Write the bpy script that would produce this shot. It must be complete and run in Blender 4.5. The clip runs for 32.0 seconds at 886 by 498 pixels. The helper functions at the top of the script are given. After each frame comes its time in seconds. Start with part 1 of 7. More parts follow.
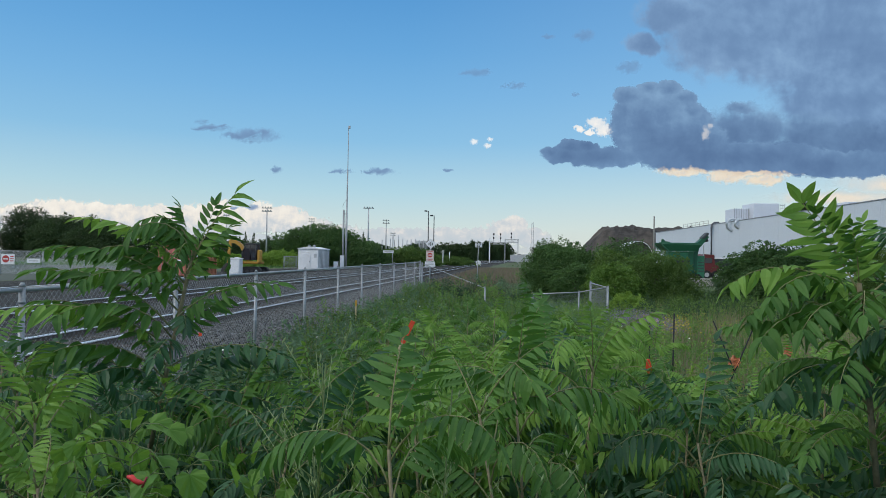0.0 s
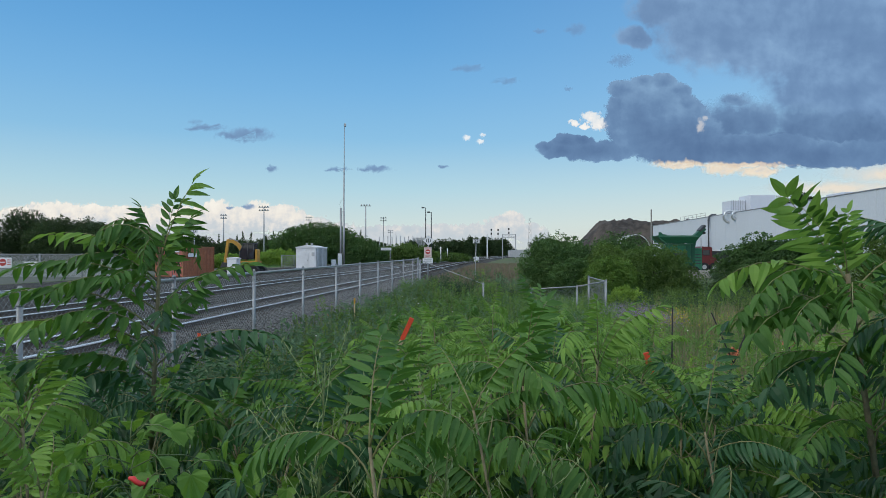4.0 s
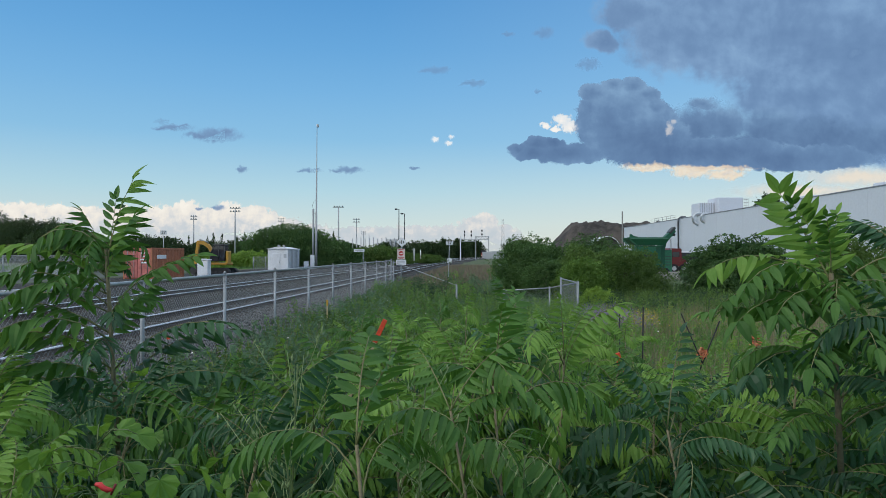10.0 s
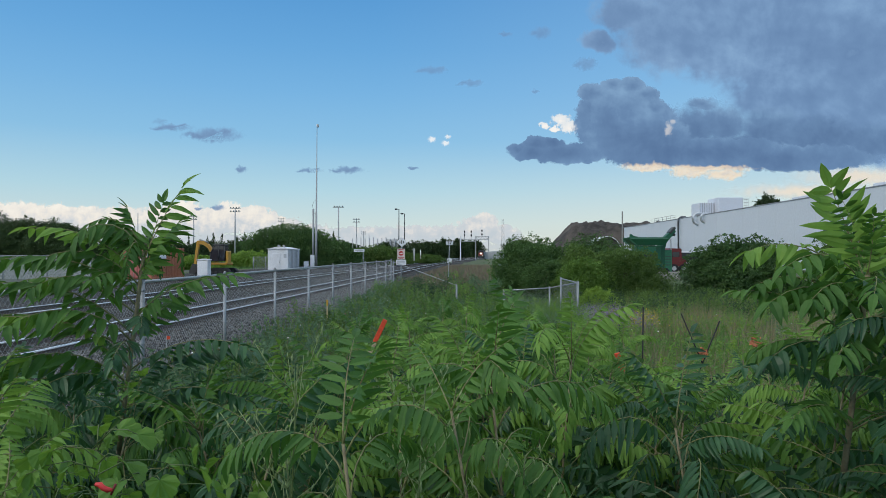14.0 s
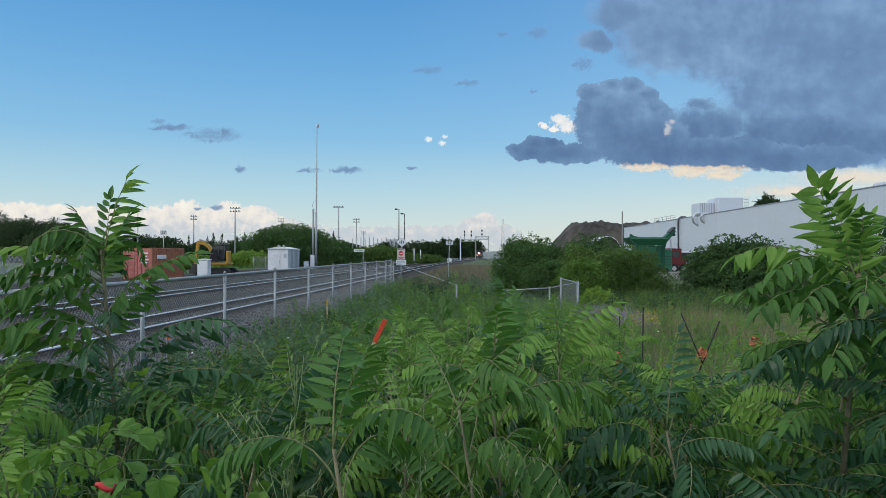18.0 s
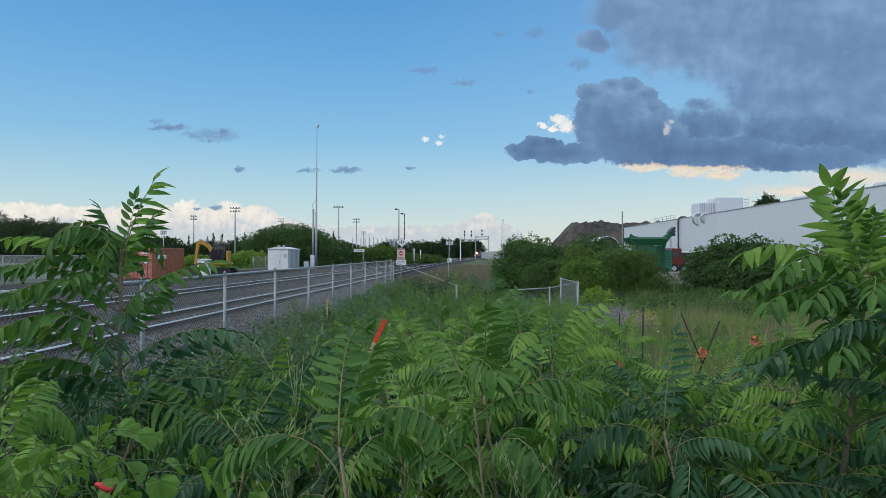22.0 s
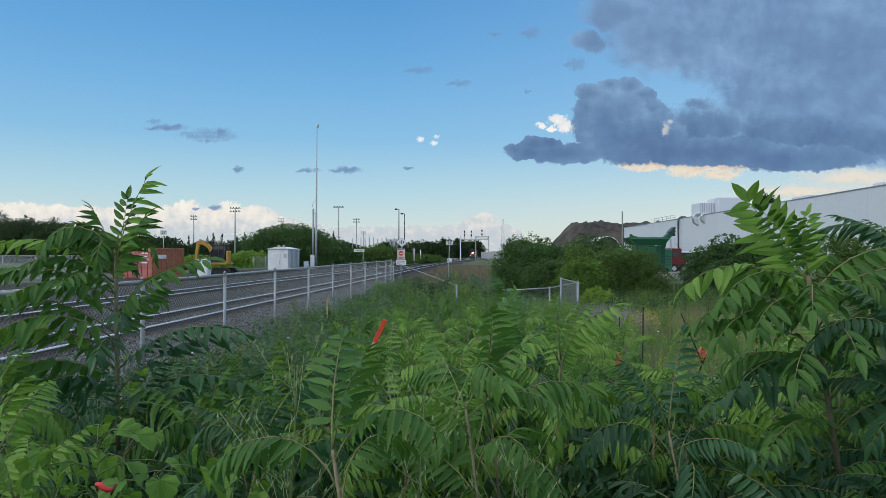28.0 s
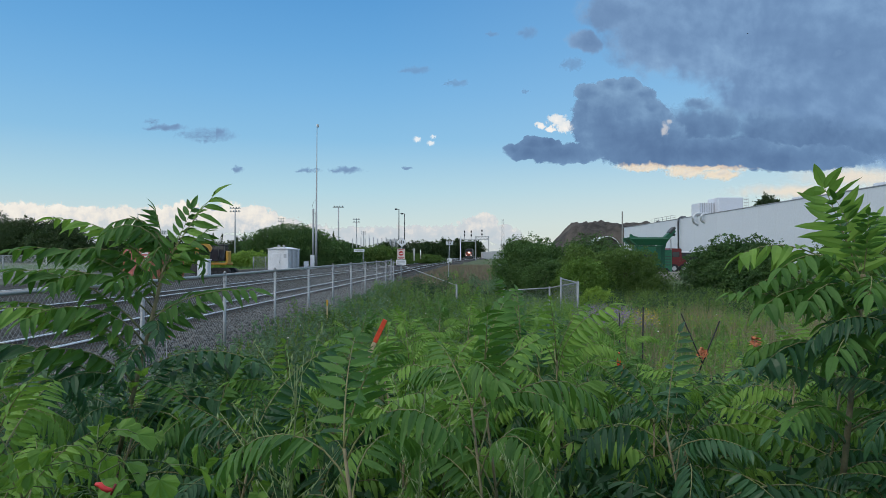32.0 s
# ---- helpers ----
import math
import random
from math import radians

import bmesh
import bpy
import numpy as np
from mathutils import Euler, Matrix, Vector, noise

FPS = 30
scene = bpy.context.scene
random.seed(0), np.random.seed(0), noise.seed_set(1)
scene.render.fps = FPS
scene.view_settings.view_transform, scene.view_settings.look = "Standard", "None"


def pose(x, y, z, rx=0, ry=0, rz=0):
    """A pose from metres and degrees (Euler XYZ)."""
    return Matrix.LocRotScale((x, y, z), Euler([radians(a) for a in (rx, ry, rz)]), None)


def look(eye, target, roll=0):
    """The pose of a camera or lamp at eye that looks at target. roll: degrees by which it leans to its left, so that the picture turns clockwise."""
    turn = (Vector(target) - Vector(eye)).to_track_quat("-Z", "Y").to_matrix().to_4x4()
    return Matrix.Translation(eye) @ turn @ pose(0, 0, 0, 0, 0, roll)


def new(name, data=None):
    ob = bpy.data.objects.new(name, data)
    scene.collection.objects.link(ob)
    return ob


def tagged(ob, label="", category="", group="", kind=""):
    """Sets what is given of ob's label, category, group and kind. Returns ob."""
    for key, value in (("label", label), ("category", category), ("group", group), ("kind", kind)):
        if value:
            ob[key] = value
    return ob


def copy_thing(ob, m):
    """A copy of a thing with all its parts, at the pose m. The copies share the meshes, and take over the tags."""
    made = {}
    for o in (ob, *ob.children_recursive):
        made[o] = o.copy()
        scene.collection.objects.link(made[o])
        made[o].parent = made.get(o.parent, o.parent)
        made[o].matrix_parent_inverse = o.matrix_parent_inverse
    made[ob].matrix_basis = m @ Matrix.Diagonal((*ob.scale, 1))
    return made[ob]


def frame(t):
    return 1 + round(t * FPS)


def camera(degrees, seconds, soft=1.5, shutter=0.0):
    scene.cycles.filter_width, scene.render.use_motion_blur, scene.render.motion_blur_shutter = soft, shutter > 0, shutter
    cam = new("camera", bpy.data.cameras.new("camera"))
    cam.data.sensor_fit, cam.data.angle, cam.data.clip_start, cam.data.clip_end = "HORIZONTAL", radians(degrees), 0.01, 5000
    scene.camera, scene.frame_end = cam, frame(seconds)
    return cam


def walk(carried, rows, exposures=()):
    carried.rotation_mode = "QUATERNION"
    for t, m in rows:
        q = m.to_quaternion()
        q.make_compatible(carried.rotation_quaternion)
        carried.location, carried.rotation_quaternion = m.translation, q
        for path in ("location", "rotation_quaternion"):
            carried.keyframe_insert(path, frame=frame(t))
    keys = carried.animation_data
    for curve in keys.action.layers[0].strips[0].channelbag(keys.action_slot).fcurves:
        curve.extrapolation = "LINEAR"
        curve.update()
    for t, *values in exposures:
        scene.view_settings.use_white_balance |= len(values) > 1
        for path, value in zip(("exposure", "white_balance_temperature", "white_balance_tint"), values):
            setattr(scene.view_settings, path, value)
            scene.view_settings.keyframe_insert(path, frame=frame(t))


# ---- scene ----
cam = camera(66.3, 32.0, soft=0.85)
EYE = Vector((0, 0, 2.1))


def aim(yaw, pitch, roll):
    """The camera's pose, turned left by yaw and up by pitch, in degrees."""
    a, p = radians(yaw), radians(pitch)
    way = Vector((-math.sin(a) * math.cos(p), math.cos(a) * math.cos(p), math.sin(p)))
    return look(EYE, EYE + way, roll)


walk(cam, [
    (0.0, aim(2.45, 0.69, 0.91)), (0.5, aim(2.465, 0.69, 0.90)), (1.0, aim(2.51, 0.71, 0.86)), (1.5, aim(2.544, 0.70, 0.61)),
    (2.0, aim(2.504, 0.61, 0.405)), (2.5, aim(2.471, 0.51, 0.19)), (3.0, aim(2.40, 0.435, 0.044)), (3.5, aim(2.324, 0.375, -0.02)),
    (4.5, aim(2.18, 0.42, 0.05)), (5.5, aim(1.99, 0.46, 0.08)), (6.0, aim(1.817, 0.488, 0.04)), (6.5, aim(1.482, 0.512, 0.06)),
    (7.0, aim(1.0, 0.521, 0.003)), (7.5, aim(0.508, 0.522, -0.01)), (8.0, aim(0.204, 0.525, 0.0)), (8.5, aim(0.036, 0.525, 0.0)),
    (9.0, aim(0, 0.525, 0)), (10.0, aim(0, 0.525, 0)), (32.0, aim(0, 0.525, 0)),
])
scene.view_settings.exposure = 0.0

# ---- world and sun ----
SUN_EL, SUN_AZ = 32.0, -128.0  # degrees above the horizon, and to the right of straight ahead; a soft helper


def node(nt, kind, **values):
    n = nt.nodes.new(kind)
    for key, value in values.items():
        n.inputs[int(key[1:]) if key[0] == "i" and key[1:].isdigit() else key].default_value = value
    return n


def ramp(nt, source, stops, interpolation="LINEAR"):
    n = nt.nodes.new("ShaderNodeValToRGB")
    n.color_ramp.interpolation = interpolation
    e = n.color_ramp.elements
    while len(e) < len(stops):
        e.new(0.5)
    for el, (p, c) in zip(e, stops):
        el.position, el.color = p, (*c, 1) if len(c) == 3 else c
    nt.links.new(source, n.inputs[0])
    return n


def maths(nt, op, a, b=0.5, c=0.5, clamp=False):
    n = nt.nodes.new("ShaderNodeMath")
    n.operation, n.use_clamp = op, clamp
    for k, v in enumerate((a, b, c)):
        if isinstance(v, (int, float)):
            n.inputs[k].default_value = v
        else:
            nt.links.new(v, n.inputs[k])
    return n.outputs[0]


def mixed(nt, fac, a, b, blend="MIX"):
    n = nt.nodes.new("ShaderNodeMix")
    n.data_type, n.blend_type = "RGBA", blend
    for k, v in ((0, fac), (6, a), (7, b)):
        if isinstance(v, (int, float)):
            n.inputs[k].default_value = v
        elif isinstance(v, tuple):
            n.inputs[k].default_value = (*v, 1)
        else:
            nt.links.new(v, n.inputs[k])
    return n.outputs[2]


def make_world():
    w = bpy.data.worlds.new("evening_sky")
    scene.world = w
    w.use_nodes = True
    nt = w.node_tree
    nt.nodes.clear()
    out, bg = nt.nodes.new("ShaderNodeOutputWorld"), nt.nodes.new("ShaderNodeBackground")
    sky = nt.nodes.new("ShaderNodeTexSky")
    sky.sky_type, sky.sun_disc = "NISHITA", False
    sky.sun_elevation, sky.sun_rotation = radians(SUN_EL), radians(SUN_AZ)
    sky.air_density, sky.dust_density, sky.ozone_density = 1.0, 1.0, 2.0
    tc = nt.nodes.new("ShaderNodeTexCoord")
    sep = nt.nodes.new("ShaderNodeSeparateXYZ")
    nt.links.new(tc.outputs["Generated"], sep.inputs[0])
    grad = ramp(nt, sep.outputs[2], [
        (0.0, (0.70, 0.72, 0.66)), (0.043, (0.62, 0.745, 0.745)), (0.093, (0.45, 0.685, 0.79)), (0.166, (0.255, 0.54, 0.80)),
        (0.23, (0.185, 0.465, 0.785)), (0.29, (0.135, 0.40, 0.745)), (0.37, (0.09, 0.325, 0.68)), (0.5, (0.45, 0.60, 0.80)), (0.75, (0.85, 0.93, 1.0))])
    dim = mixed(nt, 1.0, sky.outputs[0], (0.11, 0.11, 0.11), "MULTIPLY")
    # the low sun's side of the horizon is paler and yellower
    east = maths(nt, "MULTIPLY", maths(nt, "MULTIPLY_ADD", sep.outputs[0], 1.6, 0.15, clamp=True), maths(nt, "MULTIPLY_ADD", sep.outputs[2], -6.5, 0.95, clamp=True))
    veil = maths(nt, "MULTIPLY", maths(nt, "MULTIPLY_ADD", sep.outputs[0], 1.3, 0.12, clamp=True), 0.32)
    hazy = mixed(nt, veil, grad.outputs[0], (0.42, 0.60, 0.80))
    tinted = mixed(nt, maths(nt, "MULTIPLY", east, 0.75), hazy, (0.80, 0.81, 0.66))
    nt.links.new(mixed(nt, 0.10, tinted, dim), bg.inputs[0])
    bg.inputs[1].default_value = 1.0
    nt.links.new(bg.outputs[0], out.inputs[0])


make_world()
# soft lamp added from behind left to brighten sides facing the camera
sun = new("sun", bpy.data.lights.new("sun", "SUN"))
sun.data.energy, sun.data.angle, sun.data.color = 1.25, radians(28), (1.0, 0.92, 0.82)
a, e = radians(SUN_AZ), radians(SUN_EL)
sun.matrix_world = look((0, 0, 60), Vector((0, 0, 60)) - Vector((math.sin(a) * math.cos(e), math.cos(a) * math.cos(e), math.sin(e))))

# ---- materials ----
def material(name):
    m = bpy.data.materials.new(name)
    m.use_nodes = True
    nt = m.node_tree
    return m, nt, nt.nodes["Principled BSDF"]


def coat(name, colour, rough=0.6, metal=0.0, spread=0.25, grain=30.0, stain=1.5, bump=0.15, dirt=None, dirt_amount=0.45, spec=0.5, vary=0.11):
    """A surface with grain and larger stains at real size."""
    m, nt, p = material(name)
    tc = nt.nodes.new("ShaderNodeTexCoord")
    fine, big = node(nt, "ShaderNodeTexNoise", Scale=grain, Detail=4.0), node(nt, "ShaderNodeTexNoise", Scale=stain, Detail=5.0, Roughness=0.65)
    for n in (fine, big):
        nt.links.new(tc.outputs["Object"], n.inputs["Vector"])
    lo, hi = tuple(c * (1 - spread) for c in colour), tuple(min(1, c * (1 + spread)) for c in colour)
    base = ramp(nt, fine.outputs[0], [(0.3, lo), (0.7, hi)]).outputs[0]
    dirt = dirt or tuple(c * 0.45 for c in colour)
    mask = ramp(nt, big.outputs[0], [(0.45, (0, 0, 0)), (0.75, (dirt_amount,) * 3)]).outputs[0]
    info = nt.nodes.new("ShaderNodeObjectInfo")
    tint = mixed(nt, 1.0, mixed(nt, mask, base, dirt), ramp(nt, info.outputs["Random"], [(0, (1 - vary,) * 3), (1, (1 + vary,) * 3)]).outputs[0], "MULTIPLY")
    nt.links.new(tint, p.inputs["Base Color"])
    nt.links.new(maths(nt, "MULTIPLY_ADD", big.outputs[0], 0.3, rough - 0.15, clamp=True), p.inputs["Roughness"])
    p.inputs["Metallic"].default_value = metal
    p.inputs["Specular IOR Level"].default_value = spec
    if bump:
        b = node(nt, "ShaderNodeBump", Strength=bump, Distance=0.01)
        nt.links.new(fine.outputs[0], b.inputs["Height"])
        nt.links.new(b.outputs[0], p.inputs["Normal"])
    return m


def leafy(name, dark, light, through_colour, translucent=0.35, rough=0.5, island=True, grain=6.0):
    """Leaves: two-tone by leaf, with light let through."""
    m, nt, p = material(name)
    info = nt.nodes.new("ShaderNodeObjectInfo")
    geo = nt.nodes.new("ShaderNodeNewGeometry")
    tc = nt.nodes.new("ShaderNodeTexCoord")
    n = node(nt, "ShaderNodeTexNoise", Scale=grain, Detail=3.0)
    nt.links.new(tc.outputs["Object"], n.inputs["Vector"])
    r = maths(nt, "MULTIPLY_ADD", geo.outputs["Random Per Island"], 0.6, maths(nt, "MULTIPLY", info.outputs["Random"], 0.4))
    f = maths(nt, "ADD", r, maths(nt, "MULTIPLY_ADD", n.outputs[0], 0.9, -0.45), clamp=True)
    col = ramp(nt, f, [(0.0, dark), (1.0, light)]).outputs[0]
    nt.links.new(col, p.inputs["Base Color"])
    p.inputs["Roughness"].default_value = rough
    p.inputs["Specular IOR Level"].default_value = 0.36
    tr = nt.nodes.new("ShaderNodeBsdfTranslucent")
    nt.links.new(mixed(nt, 0.6, col, through_colour), tr.inputs[0])
    mx = nt.nodes.new("ShaderNodeMixShader")
    mx.inputs[0].default_value = translucent
    nt.links.new(p.outputs[0], mx.inputs[1])
    nt.links.new(tr.outputs[0], mx.inputs[2])
    nt.links.new(mx.outputs[0], nt.nodes["Material Output"].inputs[0])
    return m


def glow(name, colour, strength):
    m, nt, p = material(name)
    p.inputs["Base Color"].default_value = (*colour, 1)
    p.inputs["Emission Color"].default_value = (*colour, 1)
    p.inputs["Emission Strength"].default_value = strength
    return m


def gravel(name, tones, size=22.0):
    m, nt, p = material(name)
    tc = nt.nodes.new("ShaderNodeTexCoord")
    v = node(nt, "ShaderNodeTexVoronoi", Scale=size)
    big = node(nt, "ShaderNodeTexNoise", Scale=0.35, Detail=6.0)
    for q in (v, big):
        nt.links.new(tc.outputs["Object"], q.inputs["Vector"])
    sep = nt.nodes.new("ShaderNodeSeparateColor")
    nt.links.new(v.outputs["Color"], sep.inputs[0])
    stones = ramp(nt, sep.outputs[0], [(k / (len(tones) - 1), t) for k, t in enumerate(tones)]).outputs[0]
    # colour darkened between stones, painting the shade in the gaps
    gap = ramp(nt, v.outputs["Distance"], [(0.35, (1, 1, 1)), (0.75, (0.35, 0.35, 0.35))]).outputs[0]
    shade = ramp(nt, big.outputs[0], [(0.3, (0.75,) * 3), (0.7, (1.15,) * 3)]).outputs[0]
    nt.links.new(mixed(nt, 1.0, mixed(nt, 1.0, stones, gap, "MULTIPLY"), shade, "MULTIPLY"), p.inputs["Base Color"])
    p.inputs["Roughness"].default_value = 0.95
    p.inputs["Specular IOR Level"].default_value = 0.12
    b = node(nt, "ShaderNodeBump", Strength=0.8, Distance=0.03)
    b.invert = True
    nt.links.new(v.outputs["Distance"], b.inputs["Height"])
    nt.links.new(b.outputs[0], p.inputs["Normal"])
    return m


GALV = coat("galvanised_steel", (0.36, 0.375, 0.39), 0.45, 0.35, 0.12, 60, 4, 0.05)
GALV_WIRE = coat("galvanised_wire", (0.33, 0.345, 0.36), 0.5, 0.3, 0.1, 60, 4, 0)
PALE_WIRE = coat("pale_galvanised_wire", (0.52, 0.54, 0.55), 0.55, 0.1, 0.1, 60, 4, 0)
RAIL_STEEL = coat("worn_rail_steel", (0.92, 0.92, 0.94), 0.36, 0.7, 0.05, 40, 2, 0.02, dirt_amount=0.05)
RAIL_RUST = coat("rusty_rail_side", (0.13, 0.10, 0.085), 0.85, 0.1, 0.3, 40, 2, 0.2)
TIE = coat("weathered_tie", (0.060, 0.052, 0.046), 0.9, 0, 0.3, 25, 2, 0.4)
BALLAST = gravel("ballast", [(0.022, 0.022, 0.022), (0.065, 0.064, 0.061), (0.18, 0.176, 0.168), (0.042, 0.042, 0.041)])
STONE = leafy("ballast_stone", (0.035, 0.036, 0.036), (0.27, 0.268, 0.262), (0.1, 0.1, 0.1), 0.0, 0.9, grain=12)
SUMAC = leafy("sumac_leaf", (0.034, 0.104, 0.020), (0.122, 0.260, 0.052), (0.17, 0.38, 0.04), 0.30, 0.58)
SUMAC_YOUNG = leafy("young_sumac_leaf", (0.094, 0.216, 0.036), (0.268, 0.450, 0.090), (0.28, 0.48, 0.06), 0.34, 0.58)
# bluish older leaves, also made darker to paint shade into the thicket
SUMAC_BLUE = leafy("blue_shaded_sumac_leaf", (0.018, 0.064, 0.028), (0.066, 0.164, 0.068), (0.10, 0.28, 0.06), 0.25, 0.42)
STEM = coat("sumac_stem", (0.23, 0.20, 0.115), 0.75, 0, 0.25, 50, 8, 0.2, dirt=(0.17, 0.11, 0.07))
RACHIS = coat("leaf_stalk", (0.20, 0.21, 0.085), 0.6, 0, 0.2, 50, 8, 0.1, dirt=(0.20, 0.10, 0.06))
# leaf colour kept dark to paint the shade below the sumac
UNDER = leafy("shaded_weed_leaf", (0.013, 0.050, 0.020), (0.046, 0.125, 0.048), (0.08, 0.20, 0.04), 0.2)
BUSH = leafy("bush_leaf", (0.046, 0.100, 0.024), (0.150, 0.240, 0.058), (0.18, 0.32, 0.04), 0.32, grain=0.6)
BUSH_DARK = leafy("dark_bush_leaf", (0.030, 0.080, 0.028), (0.110, 0.205, 0.060), (0.14, 0.27, 0.05), 0.30, grain=0.8)
BUSH_LIGHT = leafy("vine_leaf", (0.125, 0.25, 0.035), (0.32, 0.47, 0.09), (0.30, 0.46, 0.06), 0.38, grain=0.7)
VINE_MIX = leafy("draped_vine_leaf", (0.075, 0.165, 0.030), (0.22, 0.36, 0.075), (0.24, 0.38, 0.05), 0.34, grain=1.2)
FAR_LEAF = leafy("far_tree_leaf", (0.022, 0.050, 0.020), (0.070, 0.115, 0.038), (0.08, 0.15, 0.03), 0.2, grain=0.15)
SHRUB = leafy("dark_shrub_leaf", (0.022, 0.060, 0.030), (0.085, 0.145, 0.070), (0.10, 0.20, 0.06), 0.28, grain=2)
BARK = coat("bark", (0.11, 0.085, 0.065), 0.9, 0, 0.35, 12, 2, 0.5)
GRASS = leafy("grass", (0.080, 0.185, 0.058), (0.22, 0.355, 0.12), (0.20, 0.33, 0.07), 0.35, grain=0.5)
BROWN_GRASS = leafy("brown_grass", (0.13, 0.105, 0.075), (0.29, 0.235, 0.17), (0.26, 0.20, 0.11), 0.3, grain=0.5)
DRY = leafy("dry_grass", (0.19, 0.17, 0.09), (0.38, 0.34, 0.21), (0.32, 0.27, 0.12), 0.3, grain=0.5)
WEED = leafy("weed", (0.070, 0.175, 0.038), (0.22, 0.39, 0.10), (0.25, 0.38, 0.07), 0.38, grain=2)
BLUE_WEED = leafy("bluish_weed", (0.060, 0.130, 0.070), (0.20, 0.31, 0.175), (0.18, 0.30, 0.12), 0.32, grain=3)

# ---- building blocks ----
def box(bm, c, s, turn=None, bevel=0.0):
    """A block of size s about c, with its edges eased by bevel."""
    m = Matrix.Translation(c) @ (turn.to_4x4() if turn else Matrix()) @ Matrix.Diagonal((*s, 1))
    r = bmesh.ops.create_cube(bm, size=1.0, matrix=m)
    if bevel:
        edges = {e for v in r["verts"] for e in v.link_edges}
        bmesh.ops.bevel(bm, geom=list(edges), offset=bevel, segments=1, affect="EDGES", profile=0.5)
    return bm


def rod(bm, a, b, r0, r1=None, n=8, caps=True):
    """A round bar from a to b."""
    a, b = Vector(a), Vector(b)
    r1 = r0 if r1 is None else r1
    q = (b - a).to_track_quat("Z", "Y").to_matrix()
    rings = []
    for p, r in ((a, r0), (b, r1)):
        rings.append([bm.verts.new(p + q @ Vector((r * math.cos(k * math.tau / n), r * math.sin(k * math.tau / n), 0))) for k in range(n)])
    for k in range(n):
        f = bm.faces.new((rings[0][k], rings[0][(k + 1) % n], rings[1][(k + 1) % n], rings[1][k]))
        f.smooth = True
    if caps:
        bm.faces.new(rings[0][::-1]), bm.faces.new(rings[1])
    return bm


def tube(bm, pts, radii, n=8):
    """A tapered round bar along points."""
    rings = []
    pts = [Vector(p) for p in pts]
    for k, p in enumerate(pts):
        way = pts[min(k + 1, len(pts) - 1)] - pts[max(k - 1, 0)]
        q = way.to_track_quat("Z", "Y").to_matrix()
        rings.append([bm.verts.new(p + q @ Vector((radii[k] * math.cos(j * math.tau / n), radii[k] * math.sin(j * math.tau / n), 0))) for j in range(n)])
    for a, b in zip(rings, rings[1:]):
        for j in range(n):
            f = bm.faces.new((a[j], a[(j + 1) % n], b[(j + 1) % n], b[j]))
            f.smooth = True
    bm.faces.new(rings[0][::-1]), bm.faces.new(rings[-1])
    return bm


def prism(bm, outline, thick, turn=None, at=(0, 0, 0)):
    """An outline in the x-z plane given depth along y, centred."""
    m = Matrix.Translation(at) @ (turn.to_4x4() if turn else Matrix())
    a = [bm.verts.new(m @ Vector((x, -thick / 2, z))) for x, z in outline]
    b = [bm.verts.new(m @ Vector((x, thick / 2, z))) for x, z in outline]
    n = len(a)
    for k in range(n):
        bm.faces.new((a[k], b[k], b[(k + 1) % n], a[(k + 1) % n]))
    bm.faces.new(a), bm.faces.new(b[::-1])
    bmesh.ops.recalc_face_normals(bm, faces=bm.faces)
    return bm


def mesh_of(name, bm, mat):
    me = bpy.data.meshes.new(name)
    bm.to_mesh(me)
    bm.free()
    me.materials.append(mat)
    return me


def part(name, bm, mat, parent, label=""):
    ob = new(name, mesh_of(name, bm, mat))
    ob.parent = parent
    return tagged(ob, label)


def thing(name, m, label, category, group="", kind=""):
    ob = new(name)
    ob.empty_display_size = 0.1
    ob.matrix_basis = m
    return tagged(ob, label, category, group, kind)


def solo(name, bm, mat, m, label, category, group="", kind=""):
    ob = new(name, mesh_of(name, bm, mat))
    ob.matrix_basis = m
    return tagged(ob, label, category, group, kind)


def soup(name, verts, faces, mat, parent=None, label="", category="", kind=""):
    me = bpy.data.meshes.new(name)
    me.from_pydata([tuple(v) for v in verts], [], faces)
    me.materials.append(mat)
    ob = new(name, me)
    ob.parent = parent
    return tagged(ob, label, category, "", kind)


def smooth(a, b, x):
    t = max(0.0, min(1.0, (x - a) / (b - a)))
    return t * t * (3 - 2 * t)


SLOPE = 0.055  # the railway's line bears this much to the right for each metre ahead


def curve_off(y):
    """The railway bends to the right beyond 120 m."""
    return max(0.0, y - 120.0) ** 2 / 7200.0


def line_x(y, off):
    return SLOPE * y + off + curve_off(y)


def ground_z(x, y):
    f = x - (SLOPE * y - 4.71) - curve_off(y)
    z = 0.0
    low = -0.75 * smooth(0.8, 4.5, f) * (1 - smooth(46, 56, y)) * smooth(2, 14, y)
    z += low
    r = math.hypot(x, y)
    z += 0.45 * (1 - smooth(3, 11, r)) * smooth(0.3, 2.5, f)
    z += 0.06 * noise.noise((x * 0.35, y * 0.35, 3.1)) * smooth(0.5, 2, f)
    if f < -2.5:
        z += 0.12
    return z


